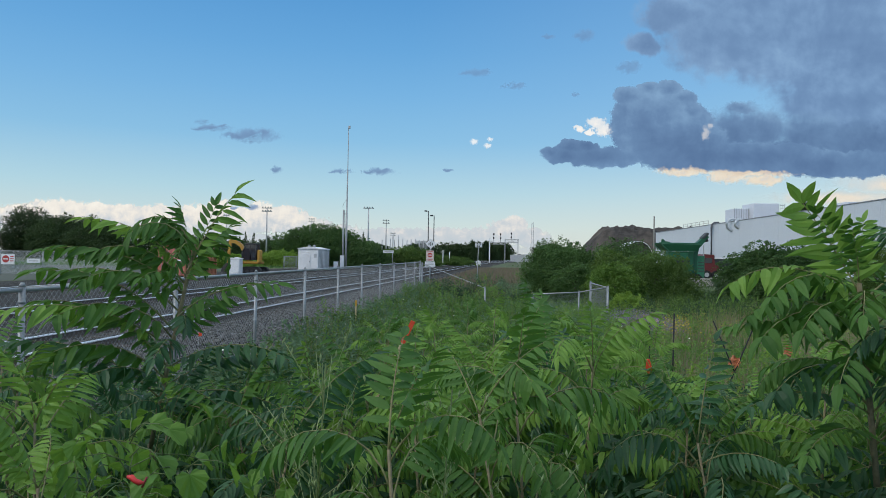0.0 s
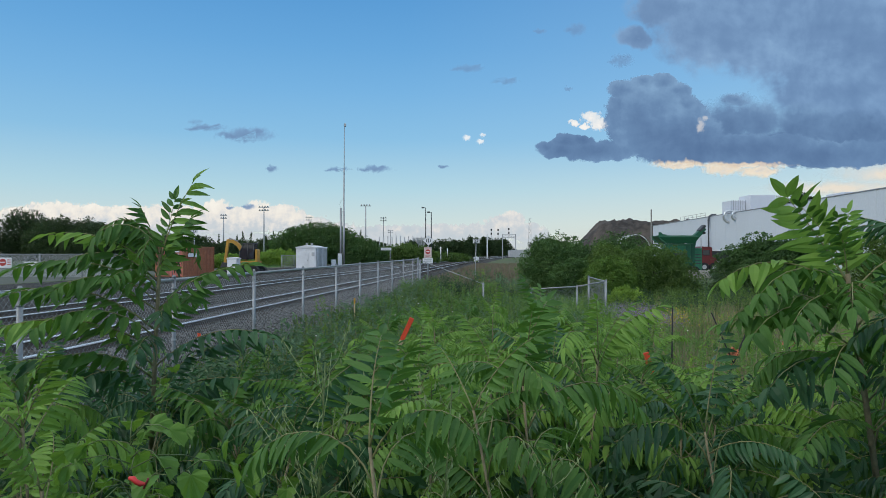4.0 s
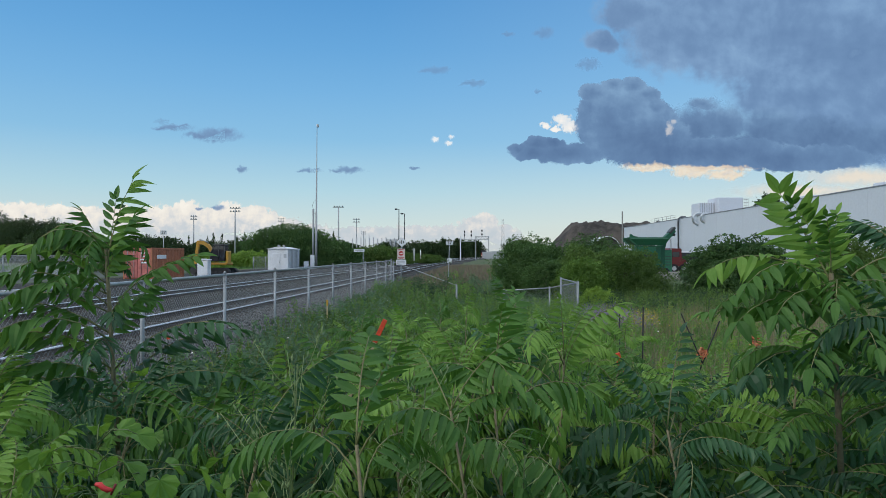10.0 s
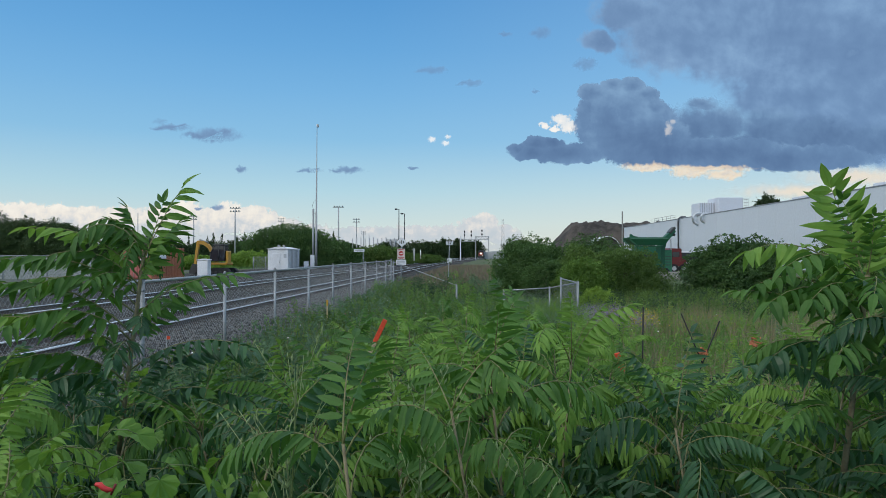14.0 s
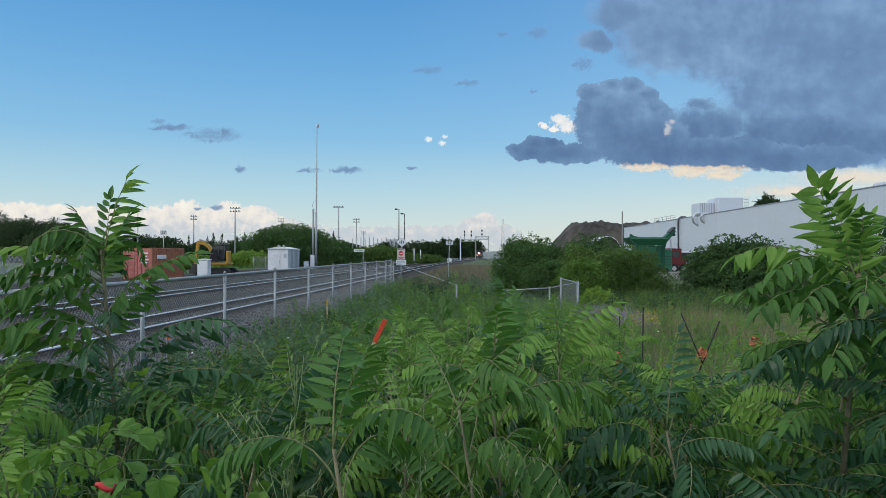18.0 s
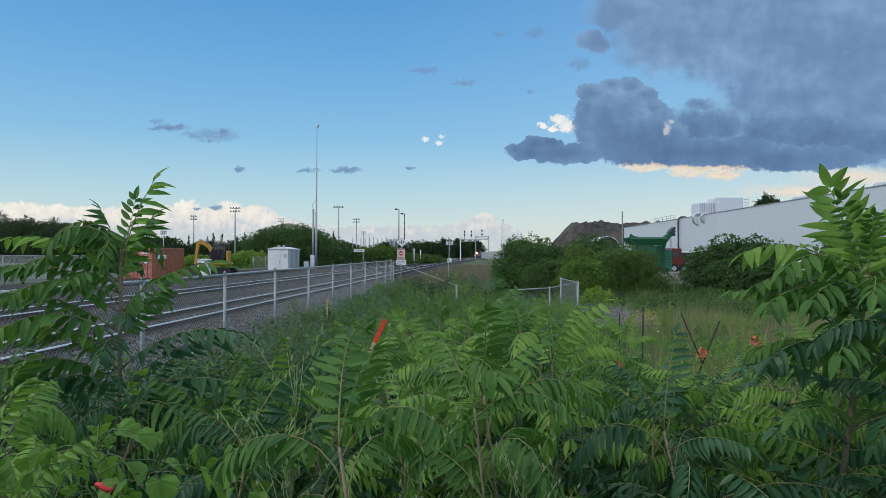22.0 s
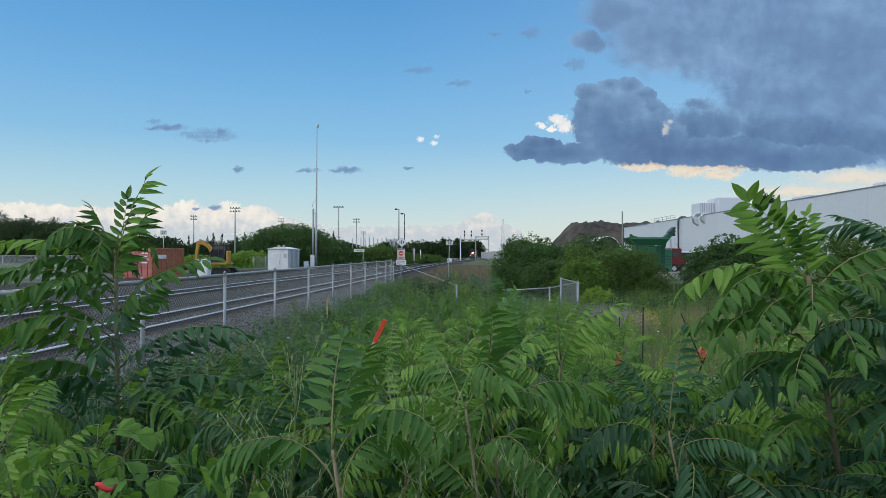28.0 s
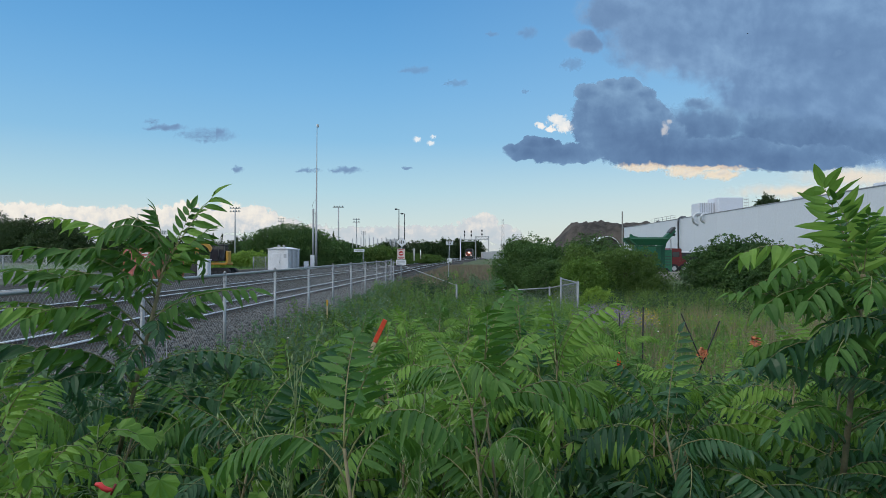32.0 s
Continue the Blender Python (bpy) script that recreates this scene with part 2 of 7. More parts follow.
# ---- ground ----
def make_ground():
    xs = [-4000, -1200, -400, -160, -90, -60] + [-45 + 1.5 * k for k in range(61)] + [60, 90, 160, 400, 1200, 4000]
    ys = [-4000, -1000, -250, -60, -20] + [-10 + 1.5 * k for k in range(61)] + [90, 110, 150, 220, 330, 500, 900, 1800, 4500]
    verts = [(x, y, ground_z(x, y)) for y in ys for x in xs]
    n = len(xs)
    faces = [(j * n + i, j * n + i + 1, (j + 1) * n + i + 1, (j + 1) * n + i) for j in range(len(ys) - 1) for i in range(n - 1)]
    m, nt, p = material("earth_and_turf")
    tc = nt.nodes.new("ShaderNodeTexCoord")
    big, fine = node(nt, "ShaderNodeTexNoise", Scale=0.12, Detail=6.0), node(nt, "ShaderNodeTexNoise", Scale=9.0, Detail=6.0)
    for q in (big, fine):
        nt.links.new(tc.outputs["Object"], q.inputs["Vector"])
    a = ramp(nt, fine.outputs[0], [(0.3, (0.038, 0.065, 0.024)), (0.7, (0.11, 0.155, 0.055))]).outputs[0]
    b = ramp(nt, fine.outputs[0], [(0.3, (0.07, 0.06, 0.04)), (0.7, (0.17, 0.145, 0.09))]).outputs[0]
    nt.links.new(mixed(nt, ramp(nt, big.outputs[0], [(0.5, (0, 0, 0)), (0.65, (1, 1, 1))]).outputs[0], a, b), p.inputs["Base Color"])
    p.inputs["Roughness"].default_value = 0.95
    bp = node(nt, "ShaderNodeBump", Strength=0.6, Distance=0.06)
    nt.links.new(fine.outputs[0], bp.inputs["Height"])
    nt.links.new(bp.outputs[0], p.inputs["Normal"])
    ob = soup("ground", verts, faces, m, None, "rough earth and turf running to the horizon", "ground", "structure")
    for f in ob.data.polygons:
        f.use_smooth = True


make_ground()


# ---- railway ----
TRACKS = (-8.98, -14.75, -23.2)  # centre lines, metres from the camera's line
RUN = [-30, -10, 0, 10, 20, 35, 50, 65, 80] + list(range(95, 700, 15))


def ribbon(name, outline, mat, parent=None, closed=True, **tags):
    """A strip with a cross-section (offset, height) that follows the railway."""
    n, verts, faces = len(outline), [], []
    for y in RUN:
        verts += [(line_x(y, o), y, z) for o, z in outline]
    span = n if closed else n - 1
    for j in range(len(RUN) - 1):
        for i in range(span):
            k = (i + 1) % n
            faces.append((j * n + i, j * n + k, (j + 1) * n + k, (j + 1) * n + i))
    return soup(name, verts, faces, mat, parent, **tags)


def make_railway():
    bed = [(-33, -0.1), (-32, 0.13), (-26.5, 0.14), (-25.6, 0.15), (-20.8, 0.15), (-20, 0.14), (-17.5, 0.14), (-16.6, 0.16), (-6.9, 0.16),
           (-6.3, 0.1), (-4.7, 0.05), (-4.2, -0.1)]
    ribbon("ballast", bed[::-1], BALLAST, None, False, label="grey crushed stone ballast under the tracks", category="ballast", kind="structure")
    for c in TRACKS:
        t = thing("railway_track", Matrix(), "straight steel railway track on grey ballast", "railway track", "railway tracks")
        for s in (-0.753, 0.753):
            o = c + s
            r = ribbon("rail", [(o - 0.07, 0.15), (o + 0.07, 0.15), (o + 0.012, 0.19), (o + 0.012, 0.285), (o + 0.034, 0.295), (o + 0.034, 0.318),
                                (o - 0.034, 0.318), (o - 0.034, 0.295), (o - 0.012, 0.285), (o - 0.012, 0.19)], RAIL_RUST, t, label="rusty-sided steel rail")
            ribbon("running_surface", [(o - 0.042, 0.306), (o + 0.042, 0.306), (o + 0.042, 0.324), (o + 0.034, 0.333), (o - 0.034, 0.333), (o - 0.042, 0.324)],
                   RAIL_STEEL, r, label="bright worn rail head")
        plank = bmesh.new()
        box(plank, (0, 0, 0), (2.6, 0.22, 0.16), None, 0.012)
        plank = mesh_of("tie", plank, TIE)
        verts, faces = [], []
        y = 4.0
        while y < 52.0:
            ob = new("tie", plank)
            ob.parent = t
            ob.matrix_basis = pose(line_x(y, c) + random.uniform(-0.04, 0.04), y, 0.095 + random.uniform(-0.01, 0.01), 0, 0, -3.15 + random.uniform(-0.8, 0.8))
            y += 0.61
        while y < 330:
            x, h = line_x(y, c), random.uniform(0.165, 0.185)
            b = len(verts)
            for dz in (0.05, h):
                verts += [(x - 1.3, y - 0.11, dz), (x + 1.3, y - 0.11, dz), (x + 1.3, y + 0.11, dz), (x - 1.3, y + 0.11, dz)]
            faces += [(b + 4, b + 5, b + 6, b + 7), (b, b + 1, b + 5, b + 4), (b + 2, b + 3, b + 7, b + 6), (b + 1, b + 2, b + 6, b + 5), (b + 3, b, b + 4, b + 7)]
            y += 0.61
        soup("far_tie_row", verts, faces, TIE, t, "weathered timber ties", "", "stuff")
    # loose stones beside the fence
    verts, faces = [], []
    for _ in range(24000):
        y = 6 + 44 * random.random() ** 1.5
        o = random.uniform(-11, -4.75)
        if any(abs(o - c) < 0.8 for c in TRACKS) and random.random() < 0.5:
            continue
        s = random.uniform(0.018, 0.05)
        c = Vector((line_x(y, o), y, (0.15 if o < -6.5 else 0.06 + 0.09 * (-4.75 - o) / 1.75) + s * 0.25))
        q = Euler([random.random() * 6 for _ in range(3)]).to_matrix()
        b = len(verts)
        verts += [c + q @ Vector(v) * s * random.uniform(0.7, 1.2) for v in ((1, 0, 0), (0, 1, 0), (-1, 0, 0), (0, -1, 0), (0, 0, 0.8), (0, 0, -0.8))]
        faces += [(b + i, b + (i + 1) % 4, b + 4) for i in range(4)] + [(b + (i + 1) % 4, b + i, b + 5) for i in range(4)]
    soup("ballast_stones", verts, faces, STONE, None, "loose grey crushed stones beside the track", "stones", "stuff")


make_railway()


# ---- chain-link fences ----
def netting(a, b, low, high, pitch=0.075, wire=0.0022, drop=0.0):
    """Woven wire between two posts, as crossing slanted wires. drop: how much lower the far end is."""
    a, b = Vector(a), Vector(b)
    length = (b - a).length
    way, side = (b - a) / length, Vector((-(b - a).y, (b - a).x, 0)).normalized()
    verts, faces, h = [], [], high - low
    for lean in (1, -1):
        k = -h
        while k < length + h:
            s0, s1, z0, z1 = k, k + lean * h, low, high
            if lean < 0:
                s0, s1 = k, k - h
            lo, hi = min(s0, s1), max(s0, s1)
            c0, c1 = max(lo, 0), min(hi, length)
            if c1 - c0 > 0.01:
                f = lambda s: z0 + (z1 - z0) * (s - s0) / (s1 - s0)
                n = len(verts)
                for s in (c0, c1):
                    p = a + way * s + Vector((0, 0, f(s) - drop * s / length))
                    verts += [p + side * wire, p - side * wire * 0.5 + Vector((0, 0, wire)), p - side * wire * 0.5 - Vector((0, 0, wire))]
                faces += [(n + i, n + (i + 1) % 3, n + 3 + (i + 1) % 3, n + 3 + i) for i in range(3)]
            k += pitch
    return verts, faces


def fence_run(name, pts, high, label, post_r=0.03, rail_r=0.024, pitch=0.075, wire=0.0017, deep=0.3, wire_mat=None):
    """A chain-link fence over posts at pts (x, y, ground height, top height)."""
    t = thing(name, Matrix(), label, "fence")
    for k, (x, y, z, top) in enumerate(pts):
        bm = bmesh.new()
        big = 1.35 if k in (0, len(pts) - 1) else 1.0
        rod(bm, (x, y, z - deep), (x, y, top + 0.03), post_r * big, n=10)
        rod(bm, (x, y, top + 0.03), (x, y, top + 0.07), post_r * big * 1.15, post_r * 0.5, n=10)
        p = part("post", bm, GALV, t)
        for zz in (z + 0.35, (z + top) / 2, top - 0.12):
            bm = bmesh.new()
            rod(bm, (x, y, zz - 0.012), (x, y, zz + 0.012), post_r * big + 0.006, n=10)
            part("band", bm, GALV, p)
    for (x0, y0, z0, t0), (x1, y1, z1, t1) in zip(pts, pts[1:]):
        bm = bmesh.new()
        rod(bm, (x0, y0, t0), (x1, y1, t1), rail_r, n=8)
        part("top_rail", bm, GALV, t)
        v, f = netting((x0, y0, 0), (x1, y1, 0), z0 + 0.06, t0 + 0.03, pitch, wire, t0 - t1)
        soup("netting", v, f, wire_mat or GALV_WIRE, t, "woven galvanised wire netting")
    return t


def make_fences():
    ys = [-5.79 + 3.05 * k for k in range(14)]
    pts = [(SLOPE * y - 4.71, y, 0.02, 1.70 + 0.003 * y) for y in ys] + [(SLOPE * 35.2 - 4.62, 35.2, 0.0, 1.84)]
    fence_run("chain_link_fence", pts, 1.7, "galvanised chain-link fence along the railway ballast")
    # the run that drops from the corner into the low ground
    fence_run("sagging_fence", [(-2.6, 35.6, 0.0, 1.75), (0.62, 31.0, -0.75, 0.72)], 1.5, "slack galvanised fence rail dropping from the corner post", 0.032, 0.017, 0.6)
    fence_run("enclosure_fence", [(2.65, 29.5, -0.8, 0.56), (4.6, 29.3, -0.8, 0.69), (5.85, 29.4, -0.78, 0.92)], 1.4,
              "low galvanised chain-link enclosure in the weeds", 0.035, 0.024, 0.06, 0.002)
    fence_run("enclosure_return", [(5.86, 29.55, -0.78, 0.9), (5.6, 32.2, -0.78, 1.0)], 1.4, "short end run of the galvanised enclosure", 0.035, 0.024, 0.06, 0.0018)
    fence_run("hut_fence", [(-26.0, 93.0, 0.1, 1.85), (-24.3, 93.0, 0.1, 1.85), (-22.9, 93.1, 0.1, 1.85)], 1.75, "short galvanised chain-link fence beside the signal hut", 0.05, 0.035, 0.12, 0.008)
    # beyond the tracks
    far = [(-70 + 3.4 * k, 52 + 0.35 * k, 0.1, 2.05) for k in range(13)]
    fence_run("yard_fence", far, 1.9, "tall grey chain-link fence round the yard beyond the tracks", 0.045, 0.03, 0.10, 0.010, wire_mat=PALE_WIRE)


make_fences()


# ---- clouds: far backdrop ----
def cloud_material(name, blobs, stops, soft=(0.0, 0.35), wobble=18.0, detail=0.5, scale=0.02, base=None, alpha=1.0, lift=0.0, inner=0.3, tone=0.012, slant=0.0):
    """Vapour: a union of soft lumps with a broken outline; stops colour it by thickness and height."""
    m = bpy.data.materials.new(name)
    m.use_nodes = True
    nt = m.node_tree
    nt.nodes.clear()
    tc = nt.nodes.new("ShaderNodeTexCoord")
    warp = node(nt, "ShaderNodeTexNoise", Scale=scale, Detail=6.0, Roughness=0.58)
    nt.links.new(tc.outputs["Object"], warp.inputs["Vector"])
    off = nt.nodes.new("ShaderNodeVectorMath")
    off.operation = "MULTIPLY_ADD"
    nt.links.new(warp.outputs["Color"], off.inputs[0])
    off.inputs[1].default_value, off.inputs[2].default_value = (wobble * 2,) * 3, (-wobble,) * 3
    pos = nt.nodes.new("ShaderNodeVectorMath")
    pos.operation = "ADD"
    nt.links.new(tc.outputs["Object"], pos.inputs[0])
    nt.links.new(off.outputs[0], pos.inputs[1])
    flat = nt.nodes.new("ShaderNodeVectorMath")
    flat.operation = "MULTIPLY"
    nt.links.new(pos.outputs[0], flat.inputs[0])
    flat.inputs[1].default_value = (1, 0, 1)
    field = None
    for x, z, rx, rz in blobs:
        s = nt.nodes.new("ShaderNodeVectorMath")
        s.operation = "MULTIPLY_ADD"
        nt.links.new(flat.outputs[0], s.inputs[0])
        s.inputs[1].default_value, s.inputs[2].default_value = (1 / rx, 0, 1 / rz), (-x / rx, 0, -z / rz)
        d = nt.nodes.new("ShaderNodeVectorMath")
        d.operation = "LENGTH"
        nt.links.new(s.outputs[0], d.inputs[0])
        v = maths(nt, "SUBTRACT", 1.0, d.outputs["Value"])
        field = v if field is None else maths(nt, "SMOOTH_MAX", field, v, 0.12)
    n2 = node(nt, "ShaderNodeTexNoise", Scale=scale * 2.6, Detail=7.0, Roughness=0.6)
    nt.links.new(tc.outputs["Object"], n2.inputs["Vector"])
    thick = maths(nt, "ADD", field, maths(nt, "MULTIPLY_ADD", n2.outputs[0], detail, -0.5 * detail))
    mr = nt.nodes.new("ShaderNodeMapRange")
    mr.interpolation_type = "SMOOTHSTEP"
    nt.links.new(thick, mr.inputs[0])
    mr.inputs[1].default_value, mr.inputs[2].default_value = soft
    cover = mr.outputs[0]
    sep = nt.nodes.new("ShaderNodeSeparateXYZ")
    nt.links.new(pos.outputs[0], sep.inputs[0])
    if base is not None:
        floor_cut = nt.nodes.new("ShaderNodeMapRange")
        floor_cut.interpolation_type = "SMOOTHSTEP"
        low = nt.nodes.new("ShaderNodeSeparateXYZ")
        nt.links.new(tc.outputs["Object"], low.inputs[0])
        nt.links.new(maths(nt, "ADD", maths(nt, "MULTIPLY", low.outputs[2], 0.75), maths(nt, "MULTIPLY_ADD", sep.outputs[2], 0.25, maths(nt, "MULTIPLY", low.outputs[0], slant))), floor_cut.inputs[0])
        floor_cut.inputs[1].default_value, floor_cut.inputs[2].default_value = base
        cover = maths(nt, "MULTIPLY", cover, floor_cut.outputs[0])
    cover = maths(nt, "MULTIPLY", cover, alpha)
    n3 = node(nt, "ShaderNodeTexNoise", Scale=tone, Detail=6.0, Roughness=0.6)
    nt.links.new(tc.outputs["Object"], n3.inputs["Vector"])
    f = maths(nt, "ADD", maths(nt, "MULTIPLY", thick, inner), maths(nt, "MULTIPLY_ADD", n3.outputs[0], 1.2, -0.4))
    f = maths(nt, "ADD", f, maths(nt, "MULTIPLY", sep.outputs[2], lift), clamp=True)
    col = ramp(nt, f, stops).outputs[0]
    em, tr, mx = nt.nodes.new("ShaderNodeEmission"), nt.nodes.new("ShaderNodeBsdfTransparent"), nt.nodes.new("ShaderNodeMixShader")
    nt.links.new(col, em.inputs[0])
    nt.links.new(cover, mx.inputs[0])
    nt.links.new(tr.outputs[0], mx.inputs[1])
    nt.links.new(em.outputs[0], mx.inputs[2])
    out = nt.nodes.new("ShaderNodeOutputMaterial")
    nt.links.new(mx.outputs[0], out.inputs[0])
    return m


DRIFTS = []


def cloud(name, u, v, wide, tall, mat, label, depth=3000.0, drift=0.0):
    """A bank of cloud u to the right and v above the horizon (in 1/1200 of its distance), drifting by drift a second."""
    k = depth / 1200.0
    ob = soup(name, [(-wide, 0, -tall), (wide, 0, -tall), (wide, 0, tall), (-wide, 0, tall)], [(0, 1, 2, 3)], mat, None, label, "cloud", "structure")
    ob.scale = (k, k, k)
    ob.location = (u * k, depth, EYE.z + v * k)
    ob.visible_shadow = False
    DRIFTS.append((ob, u, v, depth, drift))
    return ob


DARK = [(0.0, (0.23, 0.385, 0.59)), (0.3, (0.142, 0.25, 0.43)), (0.55, (0.110, 0.198, 0.36)), (0.85, (0.086, 0.16, 0.31))]
SLATE = [(0.0, (0.22, 0.39, 0.63)), (0.5, (0.155, 0.25, 0.43))]


def make_clouds():
    cloud("cloud_bank_upper", 566, 330, 560, 330, cloud_material("grey_cloud", [
        (-230, 100, 80, 40), (-110, 62, 170, 90), (-110, 42, 110, 50), (80, 50, 250, 130), (70, -52, 150, 50), (250, -10, 260, 170), (140, -105, 160, 60),
        (0, 160, 330, 110), (330, 160, 320, 150), (-290, 50, 38, 22), (200, -120, 230, 60), (340, -100, 170, 90)],
        [(0.1, (0.27, 0.44, 0.66)), (0.32, (0.205, 0.345, 0.56)), (0.5, (0.165, 0.285, 0.485)), (0.7, (0.142, 0.25, 0.44)), (0.9, (0.19, 0.32, 0.52))], (-0.02, 0.34), 26, 0.5, 0.016, tone=0.010, inner=0.42),
        "broad grey-blue cloud bank high above the yard", 3200, -1.3)
    cloud("cloud_bank_right", 560, 226, 330, 120, cloud_material("soft_dark_cloud", [
        (-120, 0, 80, 46), (-66, 6, 60, 44), (20, 0, 80, 42), (100, -14, 100, 44), (200, -26, 120, 40), (-20, -34, 220, 34), (-100, 40, 36, 16)],
        DARK, (-0.05, 0.55), 16, 0.5, 0.03, base=(-84, -66), tone=0.011, lift=-0.0016),
        "soft dark blue-grey cloud trailing along the flat base", 3020, -0.35)
    cloud("cloud_bank_lower", 416, 222, 420, 130, cloud_material("dark_cloud", [
        (-258, -40, 46, 15), (-250, -22, 20, 12), (-196, -42, 78, 21), (-128, 14, 60, 62), (-92, 40, 60, 46), (-70, -14, 100, 55), (-34, 4, 40, 50),
        (50, -40, 190, 30), (200, -50, 170, 26), (-150, 66, 30, 20), (-112, 78, 30, 14), (-80, 78, 28, 14), (-56, 62, 26, 18), (-152, 36, 24, 20), (-40, 40, 26, 18), (-284, -33, 20, 9), (-252, -26, 26, 10), (-222, -24, 26, 10)],
        DARK, (0.0, 0.15), 11, 0.42, 0.036, base=(-82, -68), tone=0.011, lift=-0.0016, slant=0.045),
        "dark blue-grey cumulus with a flat base", 3000, -0.35)
    cloud("cloud_lit_edge", 205, 232, 60, 35, cloud_material("white_cloud", [(-24, -2, 11, 6), (4, 8, 22, 12), (22, -4, 22, 14), (-6, -8, 12, 6)],
        [(0.1, (0.62, 0.72, 0.80)), (0.5, (0.93, 0.90, 0.86))], (0.0, 0.4), 11, 0.95, 0.07), "small sunlit white cloud", 3060, -0.4)
    cloud("cloud_sunlit_gap", 400, 225, 30, 40, cloud_material("pale_gap_cloud", [(0, 0, 9, 17), (8, 12, 7, 6)],
        [(0.1, (0.52, 0.60, 0.70)), (0.5, (0.75, 0.72, 0.70))], (0.05, 0.8), 9, 0.9, 0.07, alpha=0.6), "pale sunlit gap in the dark cloud", 2960, -0.35)
    cloud("cloud_gold_streak", 440, 146, 170, 40, cloud_material("gold_cloud", [(-75, 10, 60, 9), (0, 2, 50, 12), (60, -2, 45, 12), (20, 8, 110, 7)],
        [(0.1, (0.80, 0.72, 0.60)), (0.35, (0.97, 0.76, 0.52)), (0.7, (0.62, 0.55, 0.56))], (0.0, 0.6), 10, 1.0, 0.05, alpha=0.72), "sunlit golden streak of cloud under the dark bank", 2950, -0.4)
    cloud("cloud_warm_haze", 640, 120, 240, 60, cloud_material("warm_haze_cloud", [(0, -6, 170, 16), (90, 18, 150, 26)],
        [(0.1, (0.60, 0.66, 0.70)), (0.5, (0.86, 0.74, 0.60))], (0.0, 0.9), 12, 0.5, 0.03, alpha=0.8), "warm hazy cloud low in the sky", 3100, -0.4)
    heaps = [(-520, 4, 60, 24), (-465, 8, 55, 26), (-400, 10, 85, 32), (-335, 18, 38, 20), (-275, 8, 50, 26), (-215, 4, 55, 30), (-150, 4, 50, 32), (-104, 10, 36, 34), (-60, 2, 40, 28), (-26, 12, 38, 30), (10, 10, 36, 27), (40, 2, 30, 22), (66, -8, 44, 22),
             (110, -20, 60, 22), (205, -22, 95, 18), (295, -22, 75, 20), (365, -20, 60, 20), (404, -10, 30, 26), (426, -4, 24, 26), (458, -20, 36, 22), (0, -48, 560, 32)]
    cloud("cloud_heaps", -350, 55, 620, 110, cloud_material("heaped_cloud", heaps,
        [(0.0, (0.53, 0.59, 0.65)), (0.18, (0.60, 0.63, 0.67)), (0.32, (0.74, 0.72, 0.71)), (0.52, (0.90, 0.83, 0.75)), (0.78, (0.99, 0.92, 0.82))], (0.0, 0.20), 13, 0.75, 0.05, alpha=0.86,
        lift=0.011, base=(-75, -25), tone=0.05, inner=0.15), "sunlit heaped clouds low on the horizon", 3300, 0.0)
    wisps = [(-16, 328, 34, 8, -1.6), (52, 305, 27, 7, -1.4), (-404, 214, 60, 15, -0.65), (-500, 237, 16, 6, -0.8), (-476, 226, 46, 7, -0.7), (-357, 152, 12, 7, -0.35),
             (-234, 150, 28, 5, -0.1), (-168, 151, 36, 7, -0.1), (-52, 154, 12, 3, -0.6), (176, 395, 22, 13, -1.3), (112, 392, 14, 5, -1.3), (256, 340, 26, 13, -1.3),
             (-398, 84, 15, 6, -0.3), (-432, 82, 9, 3, -0.3), (165, 290, 9, 4, -1.0)]
    for k, (u, v, w, h, d) in enumerate(wisps):
        cloud("small_cloud", u, v, w * 1.9, h * 3.2, cloud_material("wisp", [(0, 0, w, h), (w * 0.3, h * 0.35, w * 0.45, h * 0.8), (-w * 0.5, -h * 0.1, w * 0.6, h * 0.5)],
              SLATE, (0.0, 0.75), 7 + 2 * (k % 3), 0.75, 0.035 + 0.007 * (k % 4), alpha=0.5 if v > 280 else 0.85), "small dark wisp of cloud", 3050, d)
    for u, v, w, h in ((-18, 206, 9, 6), (10, 210, 7, 4), (6, 199, 9, 5)):
        cloud("small_cloud", u, v, w * 2, h * 2.4, cloud_material("bright_wisp", [(0, 0, w, h)], [(0.0, (0.72, 0.80, 0.86)), (0.5, (0.96, 0.95, 0.93))], (0, 0.7), 5, 0.8, 0.12, alpha=0.8),
              "small bright scrap of cloud", 3050, -1.45)


make_clouds()


# ---- leaves and crowns ----
def leaves_soup(points, normals, sizes, rng, width=0.55, fold=0.25):
    """One folded leaf of two quads at each point: vertices and faces."""
    n = len(points)
    axis = rng.normal(size=(n, 3))
    axis -= (axis * normals).sum(1, keepdims=True) * normals
    axis /= np.linalg.norm(axis, axis=1, keepdims=True) + 1e-9
    side = np.cross(normals, axis)
    s = sizes[:, None]
    v = np.empty((n, 4, 3))
    v[:, 0] = points - axis * s * 0.5
    v[:, 1] = points + side * s * width * 0.5 + normals * s * fold
    v[:, 2] = points + axis * s * 0.5
    v[:, 3] = points - side * s * width * 0.5 + normals * s * fold
    verts = v.reshape(-1, 3).tolist()
    faces = []
    for k in range(n):
        b = 4 * k
        faces += [(b, b + 1, b + 2), (b, b + 2, b + 3)]
    return verts, faces


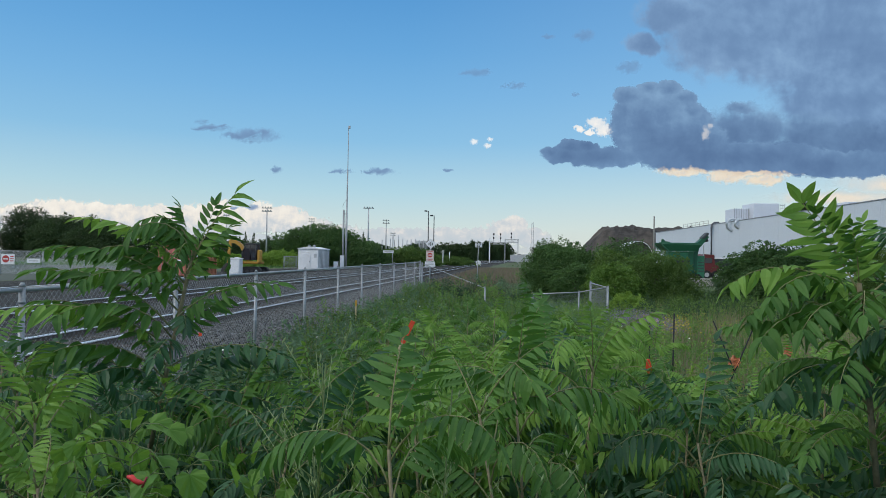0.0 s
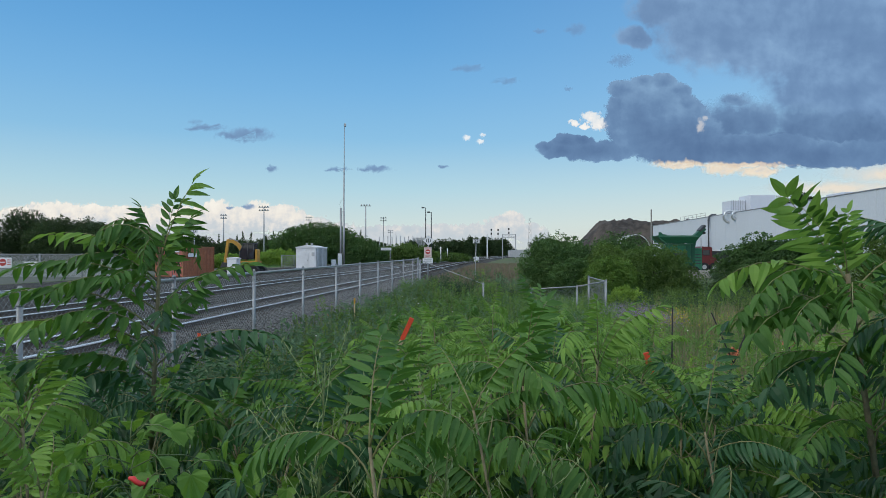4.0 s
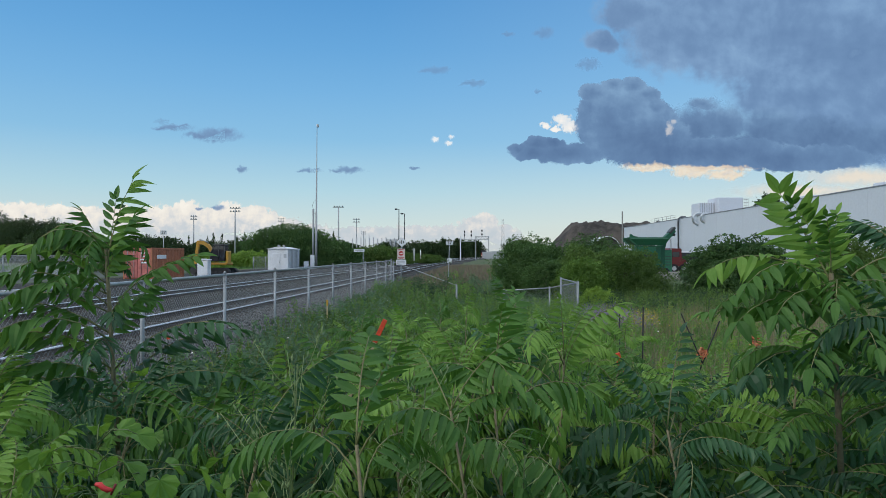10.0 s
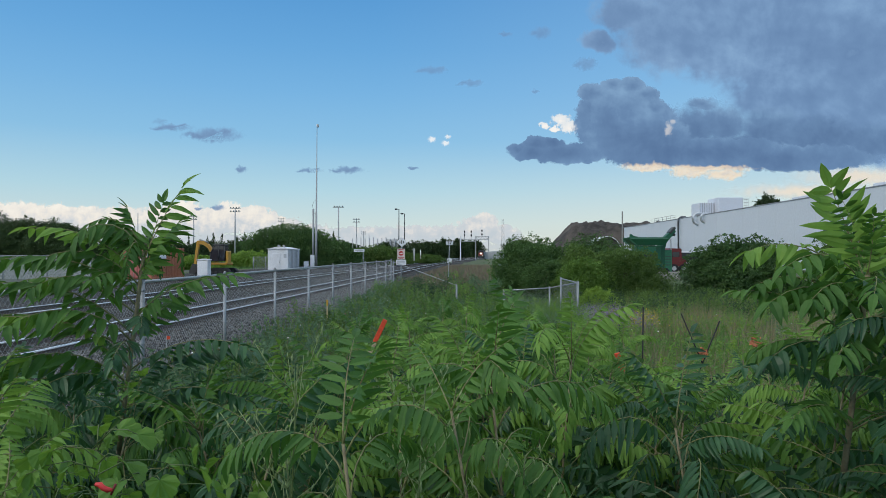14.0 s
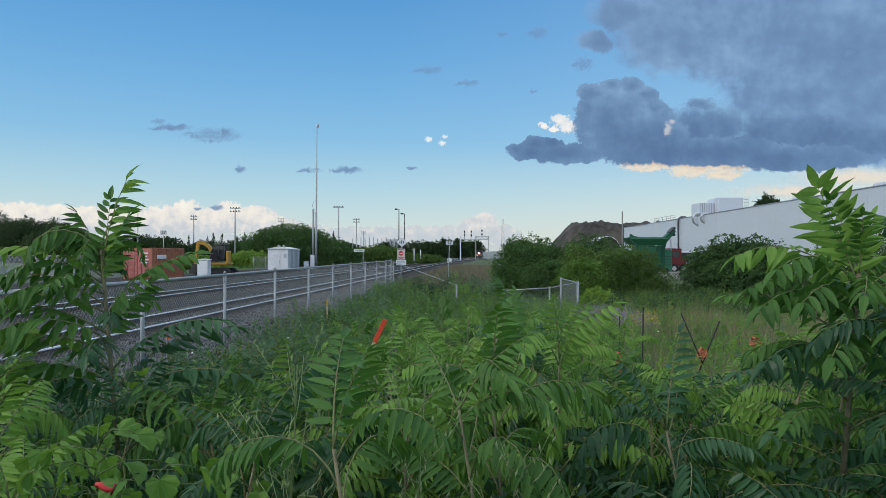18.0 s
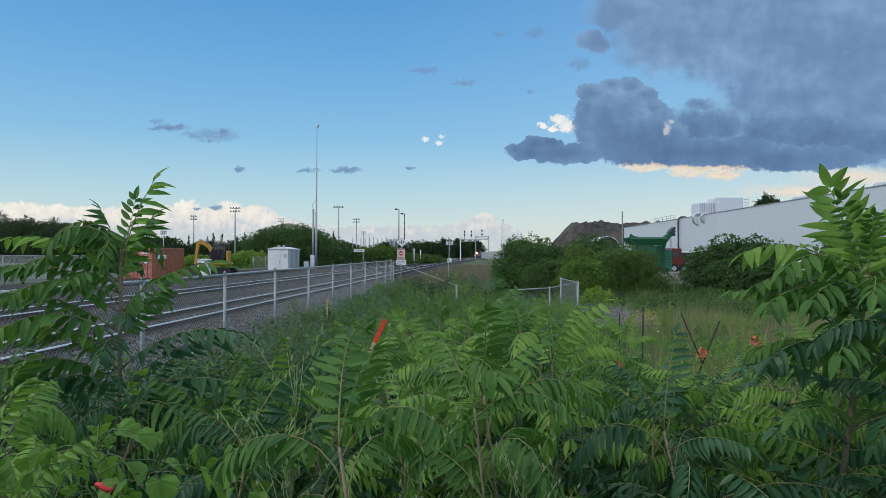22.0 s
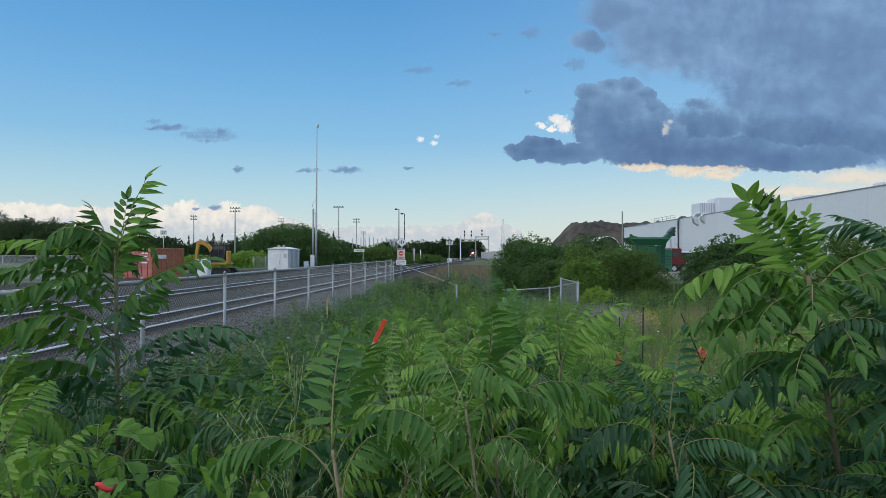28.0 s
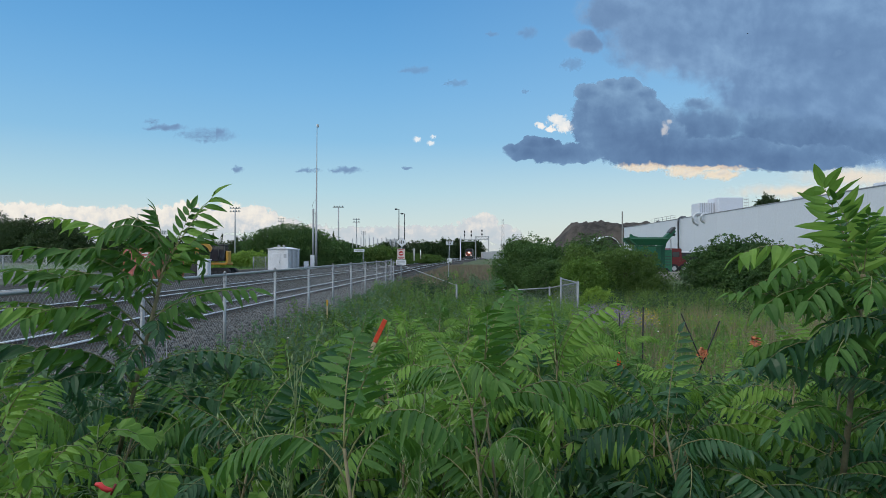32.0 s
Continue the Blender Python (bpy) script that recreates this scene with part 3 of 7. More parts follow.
def crown_points(lumps, count, seed, shell=0.42):
    """Leaf places in sprays over overlapping lumps (x, y, z, rx, ry, rz), thick near their surface, with gaps between the sprays."""
    rng = np.random.default_rng(seed)
    lumps = np.array(lumps, float)
    area = (lumps[:, 3] * lumps[:, 4] + lumps[:, 3] * lumps[:, 5] + lumps[:, 4] * lumps[:, 5])
    sprays = max(30, count // 26)
    pick = rng.choice(len(lumps), sprays, p=area / area.sum())
    d = rng.normal(size=(sprays, 3))
    d /= np.linalg.norm(d, axis=1, keepdims=True)
    r = 1.04 - shell * rng.random(sprays) ** 1.3 + (rng.random(sprays) < 0.14) * rng.random(sprays) * 0.2
    centre = lumps[pick, :3] + d * lumps[pick, 3:] * r[:, None]
    reach = lumps[pick, 3:].mean(1) * rng.uniform(0.14, 0.36, sprays)
    which = rng.integers(0, sprays, count)
    spread = rng.normal(size=(count, 3)) * np.array((0.62, 0.62, 0.36))
    spread += d[which] * (rng.random((count, 1)) - 0.4)
    p = centre[which] + spread * reach[which][:, None]
    p[:, 2] -= 0.25 * reach[which] * (spread[:, 0] ** 2 + spread[:, 1] ** 2)
    nrm = d[which] * 0.55 + rng.normal(size=(count, 3)) * 0.45 + np.array((0, 0, 0.6))
    nrm /= np.linalg.norm(nrm, axis=1, keepdims=True)
    # the darker leaves between and behind the sprays
    fill = count // 2
    pick = rng.choice(len(lumps), fill, p=area / area.sum())
    e = rng.normal(size=(fill, 3))
    e /= np.linalg.norm(e, axis=1, keepdims=True)
    p[:fill] = lumps[pick, :3] + e * lumps[pick, 3:] * (0.98 - 0.5 * shell * rng.random(fill))[:, None]
    nrm[:fill] = e + rng.normal(size=(fill, 3)) * 0.7 + np.array((0, 0, 0.35))
    nrm[:fill] /= np.linalg.norm(nrm[:fill], axis=1, keepdims=True)
    return p, nrm, rng


def bush(name, x, y, z, lumps, count, size, mat, label, category, seed, group="", trunk_h=1.0, trunk_r=0.06, kind=""):
    """A woody plant: trunk with limbs, and a crown of single leaves over lumps given from its foot."""
    t = thing(name, pose(x, y, z), label, category, group, kind)
    p, nrm, rng = crown_points(lumps, int(count * 2.3), seed)
    keep = p[:, 2] > 0.02
    p, nrm = p[keep], nrm[keep]
    # loose shoots that stand out of the crown
    high = max(q[2] + q[5] for q in lumps)
    start = p[rng.choice(len(p), 90)]
    way = start - np.array((0, 0, high * 0.35))
    way = way / (np.linalg.norm(way, axis=1, keepdims=True) + 1e-9) + rng.normal(size=way.shape) * 0.35 + np.array((0, 0, 0.45))
    along = rng.random((90, 14, 1)) * (high * rng.uniform(0.02, 0.08, 90))[:, None, None]
    q = (start[:, None] + way[:, None] * along + rng.normal(size=(90, 14, 3)) * size * 0.35).reshape(-1, 3)
    qn = rng.normal(size=q.shape) + np.array((0, 0, 0.5))
    qn /= np.linalg.norm(qn, axis=1, keepdims=True)
    q, qn = q[q[:, 2] > 0.1], qn[q[:, 2] > 0.1]
    p, nrm = np.concatenate([p, q]), np.concatenate([nrm, qn])
    v, f = leaves_soup(p, nrm, size * 1.08 * rng.uniform(0.6, 1.3, len(p)), rng)
    soup("crown", v, f, mat, t, "", "", "stuff")
    bm = bmesh.new()
    rod(bm, (0, 0, -0.2), (0, 0, trunk_h), trunk_r, trunk_r * 0.7)
    for q in lumps[:8]:
        a, b = Vector((0, 0, trunk_h * 0.6)), Vector(q[:3])
        mid = (a + b) / 2 + Vector((0, 0, 0.12 * (b - a).length))
        tube(bm, (a, mid, b), (trunk_r * 0.6, trunk_r * 0.4, trunk_r * 0.15), 6)
    part("trunk", bm, BARK, t)
    return t


# ---- sumac ----
def leaflet(verts, faces, p, way, up, length, wide, fold, sag):
    """A pointed leaflet folded along its rib and bent down towards its tip."""
    side = way.cross(up).normalized()
    b = len(verts)
    stations = ((0.0, 0.0), (0.18, 0.86), (0.46, 1.0), (0.76, 0.6), (1.0, 0.0))
    rib, lft, rgt = [], [], []
    for s, w in stations:
        c = p + way * (length * s) - up * (sag * length * s * s)
        rib.append(len(verts))
        verts.append(c)
        if w:
            for lst, sg in ((lft, 1), (rgt, -1)):
                lst.append(len(verts))
                verts.append(c + side * (sg * wide * 0.5 * w) + up * (fold * wide * w))
    for e, flip in ((lft, False), (rgt, True)):
        quads = [(rib[0], e[0], rib[1]), (rib[1], e[0], e[1], rib[2]), (rib[2], e[1], e[2], rib[3]), (rib[3], e[2], rib[4])]
        faces += [q[::-1] if flip else q for q in quads]


def compound_leaf(seed, length=0.46, pairs=9, rise=38, fall=75, droop=0.55, leaf_len=0.100, leaf_wide=0.0215, bare=0.2, loose=1.0):
    """A feathered sumac leaf that leaves the origin along +x, arches and droops: its blade and its stalk."""
    rng = random.Random(seed)
    steps = 14
    pts, ang = [Vector((0, 0, 0))], radians(rise)
    bend = rng.uniform(-0.25, 0.25)
    for k in range(steps):
        a = ang - radians(fall) * ((k + 0.5) / steps) ** 1.25
        side = bend * (k / steps)
        pts.append(pts[-1] + Vector((math.cos(a) * math.cos(side), math.cos(a) * math.sin(side), math.sin(a))) * (length / steps))
    verts, faces = [], []

    def along(s):
        i = min(int(s * steps), steps - 1)
        w = (pts[i + 1] - pts[i]).normalized()
        return pts[i].lerp(pts[i + 1], s * steps - i), w

    for k in range(pairs):
        s = bare + (0.98 - bare) * k / (pairs - 1)
        p, w = along(min(s, 0.995))
        across = Vector((0, 0, 1)).cross(w).normalized()
        up = w.cross(across).normalized()
        size = 0.66 + 0.46 * math.sin(math.pi * min(1, (k + 1.6) / (pairs + 1)))
        # neighbouring leaflets are blown and twisted much alike, drifting along the leaf
        gust = [loose * noise.noise((s * 3.1, seed * 1.7, 9.0 * i)) for i in range(4)]
        for sg in (1, -1):
            at_s = along(max(0.0, min(0.995, s + sg * 0.012 * loose)))[0]
            fwd = 0.30 + 0.35 * s + 0.35 * gust[0] + rng.uniform(-0.16, 0.16) * loose
            fall_by = droop * (1 + 0.7 * gust[1] + rng.uniform(-0.25, 0.25) * loose) + 0.3 * gust[2] * sg + rng.uniform(-0.08, 0.08)
            way = (across * sg + w * fwd - Vector((0, 0, 1)) * fall_by).normalized()
            n = up + across * sg * droop * 0.8 + Vector([rng.uniform(-0.24, 0.24) * loose + 0.5 * gust[3] for _ in range(3)])
            n = (n - way * n.dot(way)).normalized()
            leaflet(verts, faces, at_s, way, n, leaf_len * size * rng.uniform(0.85, 1.1), leaf_wide * rng.uniform(0.85, 1.12), rng.uniform(0.08, 0.26), rng.uniform(0.1, 0.6))
    p, w = along(0.995)
    n = (Vector((0, 0, 1)) - w * w.z).normalized()
    leaflet(verts, faces, p, w, n, leaf_len * 0.85, leaf_wide, 0.2, 0.3)
    blade = bpy.data.meshes.new("leaf")
    blade.from_pydata([tuple(v) for v in verts], [], faces)
    bm = bmesh.new()
    tube(bm, pts[::2], [0.0036 - 0.0026 * k / 7 for k in range(len(pts[::2]))], 5)
    stalk = bpy.data.meshes.new("stalk")
    bm.to_mesh(stalk)
    bm.free()
    stalk.materials.append(RACHIS)
    return blade, stalk


LEAVES = {}
for tint, mat in (("green", SUMAC), ("young", SUMAC_YOUNG), ("blue_shaded", SUMAC_BLUE)):
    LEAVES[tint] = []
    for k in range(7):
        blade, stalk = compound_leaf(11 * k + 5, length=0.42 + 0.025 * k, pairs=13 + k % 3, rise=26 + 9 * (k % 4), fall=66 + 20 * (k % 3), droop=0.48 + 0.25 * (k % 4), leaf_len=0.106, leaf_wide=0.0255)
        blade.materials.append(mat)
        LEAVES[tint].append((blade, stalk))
UPRIGHT = {"green": [], "young": [], "blue_shaded": []}
for k in range(3):
    blade, stalk = compound_leaf(200 + k, length=0.33 + 0.04 * k, pairs=9, rise=18, fall=34, droop=0.25 + 0.2 * k, leaf_len=0.092, leaf_wide=0.024)
    for tint, mat in (("green", SUMAC), ("young", SUMAC_YOUNG), ("blue_shaded", SUMAC_BLUE)):
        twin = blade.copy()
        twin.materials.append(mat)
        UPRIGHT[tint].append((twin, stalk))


def place_leaf(kind, parent, m, scale):
    blade, stalk = kind
    ob = new("leaf", blade)
    ob.parent, ob.matrix_basis = parent, m @ Matrix.Diagonal((scale, scale, scale, 1))
    st = new("stalk", stalk)
    st.parent = ob
    return ob


def sumac(x, y, height, lean=(0.0, 0.0), leaves=11, tint="green", seed=1, crown_at=0.55, scale=1.0, stem_r=0.0062, crown_scale=0.85, upright=3, low=0.35):
    """A sumac shoot: lower stem with leaves, and a crown part that can sway on it. Returns the plant and its crown."""
    rng = random.Random(seed)
    z = ground_z(x, y)
    t = thing("sumac", pose(x, y, z), "leafy green sumac shoot with feathered leaves in the thicket", "sumac", "sumac thicket")
    cut = height * crown_at
    lx, ly = lean

    def at(h):
        k = (h / height) ** 1.3
        return Vector((lx * k, ly * k, h))

    bm = bmesh.new()
    hs = [0, cut * 0.33, cut * 0.66, cut + 0.02]
    tube(bm, [at(h) - Vector((0, 0, 0.1 if h == 0 else 0)) for h in hs], [stem_r * (1 - 0.45 * h / height) for h in hs], 8)
    part("stem", bm, STEM, t)
    foot = at(cut)
    bm = bmesh.new()
    hs = [cut + (height - cut) * k / 3 for k in range(4)]
    tube(bm, [at(h) - foot for h in hs], [stem_r * (1 - 0.45 * h / height) for h in hs], 8)
    crown = part("crown", bm, STEM, t, "swaying leafy top of the shoot")
    crown.matrix_basis = Matrix.Translation(foot)
    turn = rng.uniform(0, 360)
    tips = []
    for k in range(leaves):
        f = low + (1 - low) * (k + 0.5) / leaves
        h = height * f
        turn += 137.5 + rng.uniform(-18, 18)
        sc = scale * (0.75 + 0.35 * math.sin(math.pi * min(1, 0.25 + f * 0.75))) * rng.uniform(0.85, 1.12)
        tilt = -rng.uniform(-8, 22) if f < 0.9 else -rng.uniform(15, 45)
        kind = rng.choice(LEAVES[tint if tint == "blue_shaded" or rng.random() < 0.75 else rng.choice(("green", "young"))])
        m = pose(0, 0, 0, 0, tilt, turn)
        if f > 0.72 and rng.random() < 0.55:
            kind, m = rng.choice(ARCHED_BY[tint]), pose(0, 0, 0, 0, rng.uniform(-6, 10), turn)
        if h > cut:
            tips.append(place_leaf(kind, crown, Matrix.Translation(at(h) - foot) @ m @ pose(0, 0, 0, rng.uniform(-25, 25)), sc * crown_scale))
        else:
            place_leaf(kind, t, Matrix.Translation(at(h)) @ m @ pose(0, 0, 0, rng.uniform(-25, 25)), sc)
    for k in range(upright):
        place_leaf(rng.choice(UPRIGHT[tint]), crown, Matrix.Translation(at(height) - foot) @ pose(0, 0, 0, 0, -rng.uniform(30, 68), turn + 120 * k + rng.uniform(-30, 30)), scale * rng.uniform(0.5, 0.75))
    return t, crown


SWAYS, LEANS = [], []  # (crown, seed, strength), (plant, seed)


def make_thicket():
    tops = ((-100, 590), (0, 620), (120, 655), (250, 695), (400, 670), (560, 635), (650, 605), (800, 570), (930, 562), (1040, 580), (1110, 645), (1200, 672), (1290, 662), (1350, 610), (1450, 545), (1568, 500), (1800, 460))

    def skyline(u):
        for (a, p), (b, q) in zip(tops, tops[1:]):
            if a <= u <= b:
                return p + (q - p) * (u - a) / (b - a)
        return 600

    rng = random.Random(42)
    n = 0
    for d0, d1, count in ((1.2, 1.7, 9), (1.7, 2.4, 13), (2.4, 3.2, 17), (3.2, 4.4, 22), (4.4, 6.5, 26)):
        for k in range(count):
            u = -160 + 1900 * (k + rng.uniform(0.15, 0.85)) / count
            d = rng.uniform(d0, d1)
            hollow = d < 1.9 and -100 < u < 660
            if d < 2.0 and u > 950:
                continue
            if hollow and rng.random() < 0.68:
                continue
            v = (130 if u > 220 else 70) * hollow + skyline(max(-100, min(1800, u))) + rng.uniform(8, 105 if d < 2.5 else 36)
            if 610 < u < 735:
                v = max(v, 652)
            x, top = (u - 784) / 1200 * d, 2.1 - (v - 452) / 1200 * d
            h = top - ground_z(x, d) - 0.14
            if h < 0.45:
                continue
            # shoots low right and in the hollow take the dark tint as painted shade
            q = rng.random()
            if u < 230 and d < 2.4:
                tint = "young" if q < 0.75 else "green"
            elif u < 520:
                tint = "blue_shaded" if q < 0.45 else "green" if q < 0.8 else "young"
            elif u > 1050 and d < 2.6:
                tint = "blue_shaded" if q < 0.85 else "green"
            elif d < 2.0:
                tint = "green" if q < 0.7 else "young" if q < 0.8 else "blue_shaded"
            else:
                tint = "young" if q < 0.62 else "green" if q < 0.9 else "blue_shaded"
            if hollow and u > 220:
                tint = "blue_shaded"
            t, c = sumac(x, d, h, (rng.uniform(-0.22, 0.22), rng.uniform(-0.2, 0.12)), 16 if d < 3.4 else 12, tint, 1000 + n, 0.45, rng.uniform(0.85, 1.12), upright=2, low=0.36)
            SWAYS.append((c, n, 1.0))
            LEANS.append((t, n))
            n += 1


CURLED = []
for k in range(2):
    blade, stalk = compound_leaf(300 + k, length=0.36, pairs=9, rise=62, fall=165, droop=0.9, leaf_len=0.085, leaf_wide=0.022)
    blade.materials.append(SUMAC)
    CURLED.append((blade, stalk))
ARCHED, ARCHED_BY = [], {"green": [], "young": [], "blue_shaded": []}
for k in range(5):
    blade, stalk = compound_leaf(500 + k, length=0.44 + 0.03 * k, pairs=11, rise=76 - 5 * (k % 3), fall=112 + 16 * k, droop=0.55 + 0.12 * k, leaf_len=0.112, leaf_wide=0.024, bare=0.36)
    blade.materials.append(SUMAC)
    ARCHED.append((blade, stalk))
    for tint, mat in (("green", SUMAC), ("young", SUMAC_YOUNG), ("blue_shaded", SUMAC_BLUE)):
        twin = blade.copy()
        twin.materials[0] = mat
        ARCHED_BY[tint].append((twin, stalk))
BROAD, BROAD_LIT = [], []  # broad tip leaves, and the same in lighter green, painting light through them
for k in range(3):
    blade, stalk = compound_leaf(400 + k, length=0.34 + 0.05 * k, pairs=10, rise=10, fall=24, droop=0.10 + 0.22 * k, leaf_len=0.118, leaf_wide=0.032, bare=0.12, loose=1.6)
    blade.materials.append(SUMAC)
    BROAD.append((blade, stalk))
    twin = blade.copy()
    twin.materials[0] = SUMAC_YOUNG
    BROAD_LIT.append((twin, stalk))


def sprout(crown, h, kind, tilt, turn, scale, roll=0.0):
    """One chosen leaf on a crown, h above the crown's foot: tilt up from level, turn about the stem."""
    return place_leaf(kind, crown, Matrix.Translation((0, 0, h)) @ pose(0, 0, 0, 0, -tilt, turn) @ pose(0, 0, 0, roll), scale)


# long feathered leaves of the tall shoots, by tint: arching ones, and ones that reach out level
FEATHER, LONG = {}, {}
for tint, mat in (("green", SUMAC), ("young", SUMAC_YOUNG), ("blue_shaded", SUMAC_BLUE)):
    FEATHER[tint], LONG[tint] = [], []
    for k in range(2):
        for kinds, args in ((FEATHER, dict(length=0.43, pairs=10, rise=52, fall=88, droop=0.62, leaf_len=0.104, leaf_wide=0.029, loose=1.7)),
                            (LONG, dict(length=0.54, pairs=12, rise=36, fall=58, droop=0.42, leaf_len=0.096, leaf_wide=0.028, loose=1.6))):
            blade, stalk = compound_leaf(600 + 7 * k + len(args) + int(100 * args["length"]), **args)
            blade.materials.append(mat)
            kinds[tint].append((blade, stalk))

LEFT, LEFT_CROWN = sumac(-1.25, 2.6, 1.74, (0.02, 0.0), 5, "blue_shaded", 7, 0.531, 1.0, 0.0125, 0.7, 0, 0.40)
for h, kind, tilt, turn, scale, roll in (
        # the blown upright leaf, the curled young tuft and what stands round the tip
        (0.68, BROAD_LIT[2], 68, -6, 0.84, 52), (0.70, BROAD[2], 74, 10, 0.62, 95), (0.66, BROAD[1], 60, -14, 0.70, 20), (0.72, BROAD[1], 70, 165, 0.58, 30), (0.72, BROAD[0], 54, 172, 0.55, 50),
        (0.79, CURLED[0], 6, 178, 0.98, 0), (0.79, CURLED[1], 0, 150, 0.86, 0), (0.78, CURLED[0], 4, 214, 0.92, 0), (0.77, CURLED[1], 0, 25, 0.6, 0), (0.76, CURLED[1], 0, 280, 0.66, 0), (0.74, FEATHER["green"][0], 10, 190, 0.55, 0),
        # long leaves reaching left
        (0.69, LONG["young"][0], 6, 178, 0.88, 18), (0.66, FEATHER["green"][1], -4, 200, 0.85, 0), (0.62, LONG["green"][1], -2, 196, 0.95, 10), (0.58, FEATHER["green"][0], -6, 222, 0.85, 0), (0.55, LONG["green"][0], -6, 170, 1.0, 0), (0.47, LONG["green"][1], 2, 186, 1.08, 10),
        (0.44, FEATHER["green"][0], -6, 226, 1.0, 0), (0.40, LONG["young"][0], -4, 204, 1.05, 0), (0.33, LONG["green"][0], 4, 176, 1.05, 0), (0.28, FEATHER["green"][1], -8, 216, 1.05, 0), (0.20, LONG["blue_shaded"][1], 0, 190, 1.1, 0),
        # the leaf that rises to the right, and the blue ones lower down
        (0.52, LONG["green"][0], 20, -4, 0.82, 40), (0.46, BROAD[1], 46, 4, 0.62, 60), (0.32, LONG["blue_shaded"][1], 8, -8, 0.92, 0), (0.24, LONG["blue_shaded"][0], 12, 6, 0.95, 0), (0.18, LONG["blue_shaded"][0], 0, -14, 1.0, 0), (0.12, FEATHER["green"][1], -6, -28, 1.0, 0),
        # towards and away
        (0.62, FEATHER["green"][1], 0, 262, 0.62, 0), (0.50, FEATHER["green"][0], 0, 82, 0.7, 0), (0.38, FEATHER["blue_shaded"][0], -6, 290, 0.75, 0), (0.24, FEATHER["blue_shaded"][1], -6, 245, 0.85, 0)):
    sprout(LEFT_CROWN, h, kind, tilt, turn, scale * 1.06, roll)
RIGHT, RIGHT_CROWN = sumac(1.29, 2.2, 1.58, (0.0, 0.0), 5, "green", 23, 0.56, 0.95, 0.0138, 0.85, 0, 0.36)
for h, kind, tilt, turn, scale, roll in (
        # the tip
        (0.66, BROAD_LIT[0], 66, 180, 1.0, 62), (0.70, BROAD_LIT[1], 78, 20, 0.5, 20), (0.70, UPRIGHT["green"][0], 60, 250, 0.62, 0), (0.69, UPRIGHT["green"][2], 50, 110, 0.6, 0), (0.70, UPRIGHT["green"][1], 64, 200, 0.7, 40), (0.69, CURLED[0], 4, 14, 0.62, 0),
        # leaves reaching left
        (0.62, FEATHER["young"][0], 4, 184, 1.02, 12), (0.56, FEATHER["green"][1], -8, 222, 0.95, 0), (0.45, LONG["green"][0], 8, 182, 0.86, 8), (0.40, FEATHER["green"][1], -6, 236, 1.0, 0),
        (0.28, LONG["blue_shaded"][1], 0, 198, 0.85, 0), (0.14, LONG["blue_shaded"][1], -2, 214, 0.8, 0),
        (0.64, FEATHER["green"][1], -6, 206, 0.92, 0), (0.60, FEATHER["green"][0], -8, 248, 0.85, 0), (0.54, FEATHER["green"][1], 2, 192, 0.95, 20), (0.52, FEATHER["green"][0], -6, 208, 1.05, 0), (0.47, FEATHER["green"][1], -8, 262, 0.9, 0), (0.36, FEATHER["blue_shaded"][0], -6, 210, 1.0, 0), (0.20, LONG["green"][0], -4, 216, 0.8, 0),
        # leaves reaching right, and back
        (0.57, FEATHER["green"][0], -2, -26, 1.0, 0), (0.46, FEATHER["green"][1], -4, -14, 1.05, 0), (0.28, FEATHER["blue_shaded"][0], -4, -8, 1.0, 0),
        (0.62, FEATHER["green"][1], 2, -12, 0.95, 0), (0.52, LONG["green"][0], 12, 4, 0.95, 10), (0.36, LONG["green"][1], 14, -10, 1.0, 0), (0.18, FEATHER["blue_shaded"][0], -4, -32, 1.05, 0), (0.60, FEATHER["green"][0], 0, 84, 0.85, 0), (0.42, FEATHER["blue_shaded"][1], -6, 300, 0.9, 0), (0.30, FEATHER["green"][1], 0, 120, 1.0, 0)):
    sprout(RIGHT_CROWN, h, kind, tilt, turn, scale, roll)
# lowest leaves in the dark tint, their shade put into the colour
for h, kind, tilt, turn, scale, roll in ((0.80, LONG["blue_shaded"][0], -6, 196, 0.9, 0), (0.70, FEATHER["blue_shaded"][1], -4, 235, 1.0, 0), (0.84, LONG["blue_shaded"][1], 0, -18, 0.9, 0), (0.62, LONG["blue_shaded"][0], -6, 165, 1.05, 0)):
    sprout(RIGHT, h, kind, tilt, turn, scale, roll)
EDGE, EDGE_CROWN = sumac(1.74, 2.45, 1.66, (0.02, 0.0), 17, "blue_shaded", 31, 0.55, 1.05, 0.013, 0.95, 4, 0.36)
make_thicket()
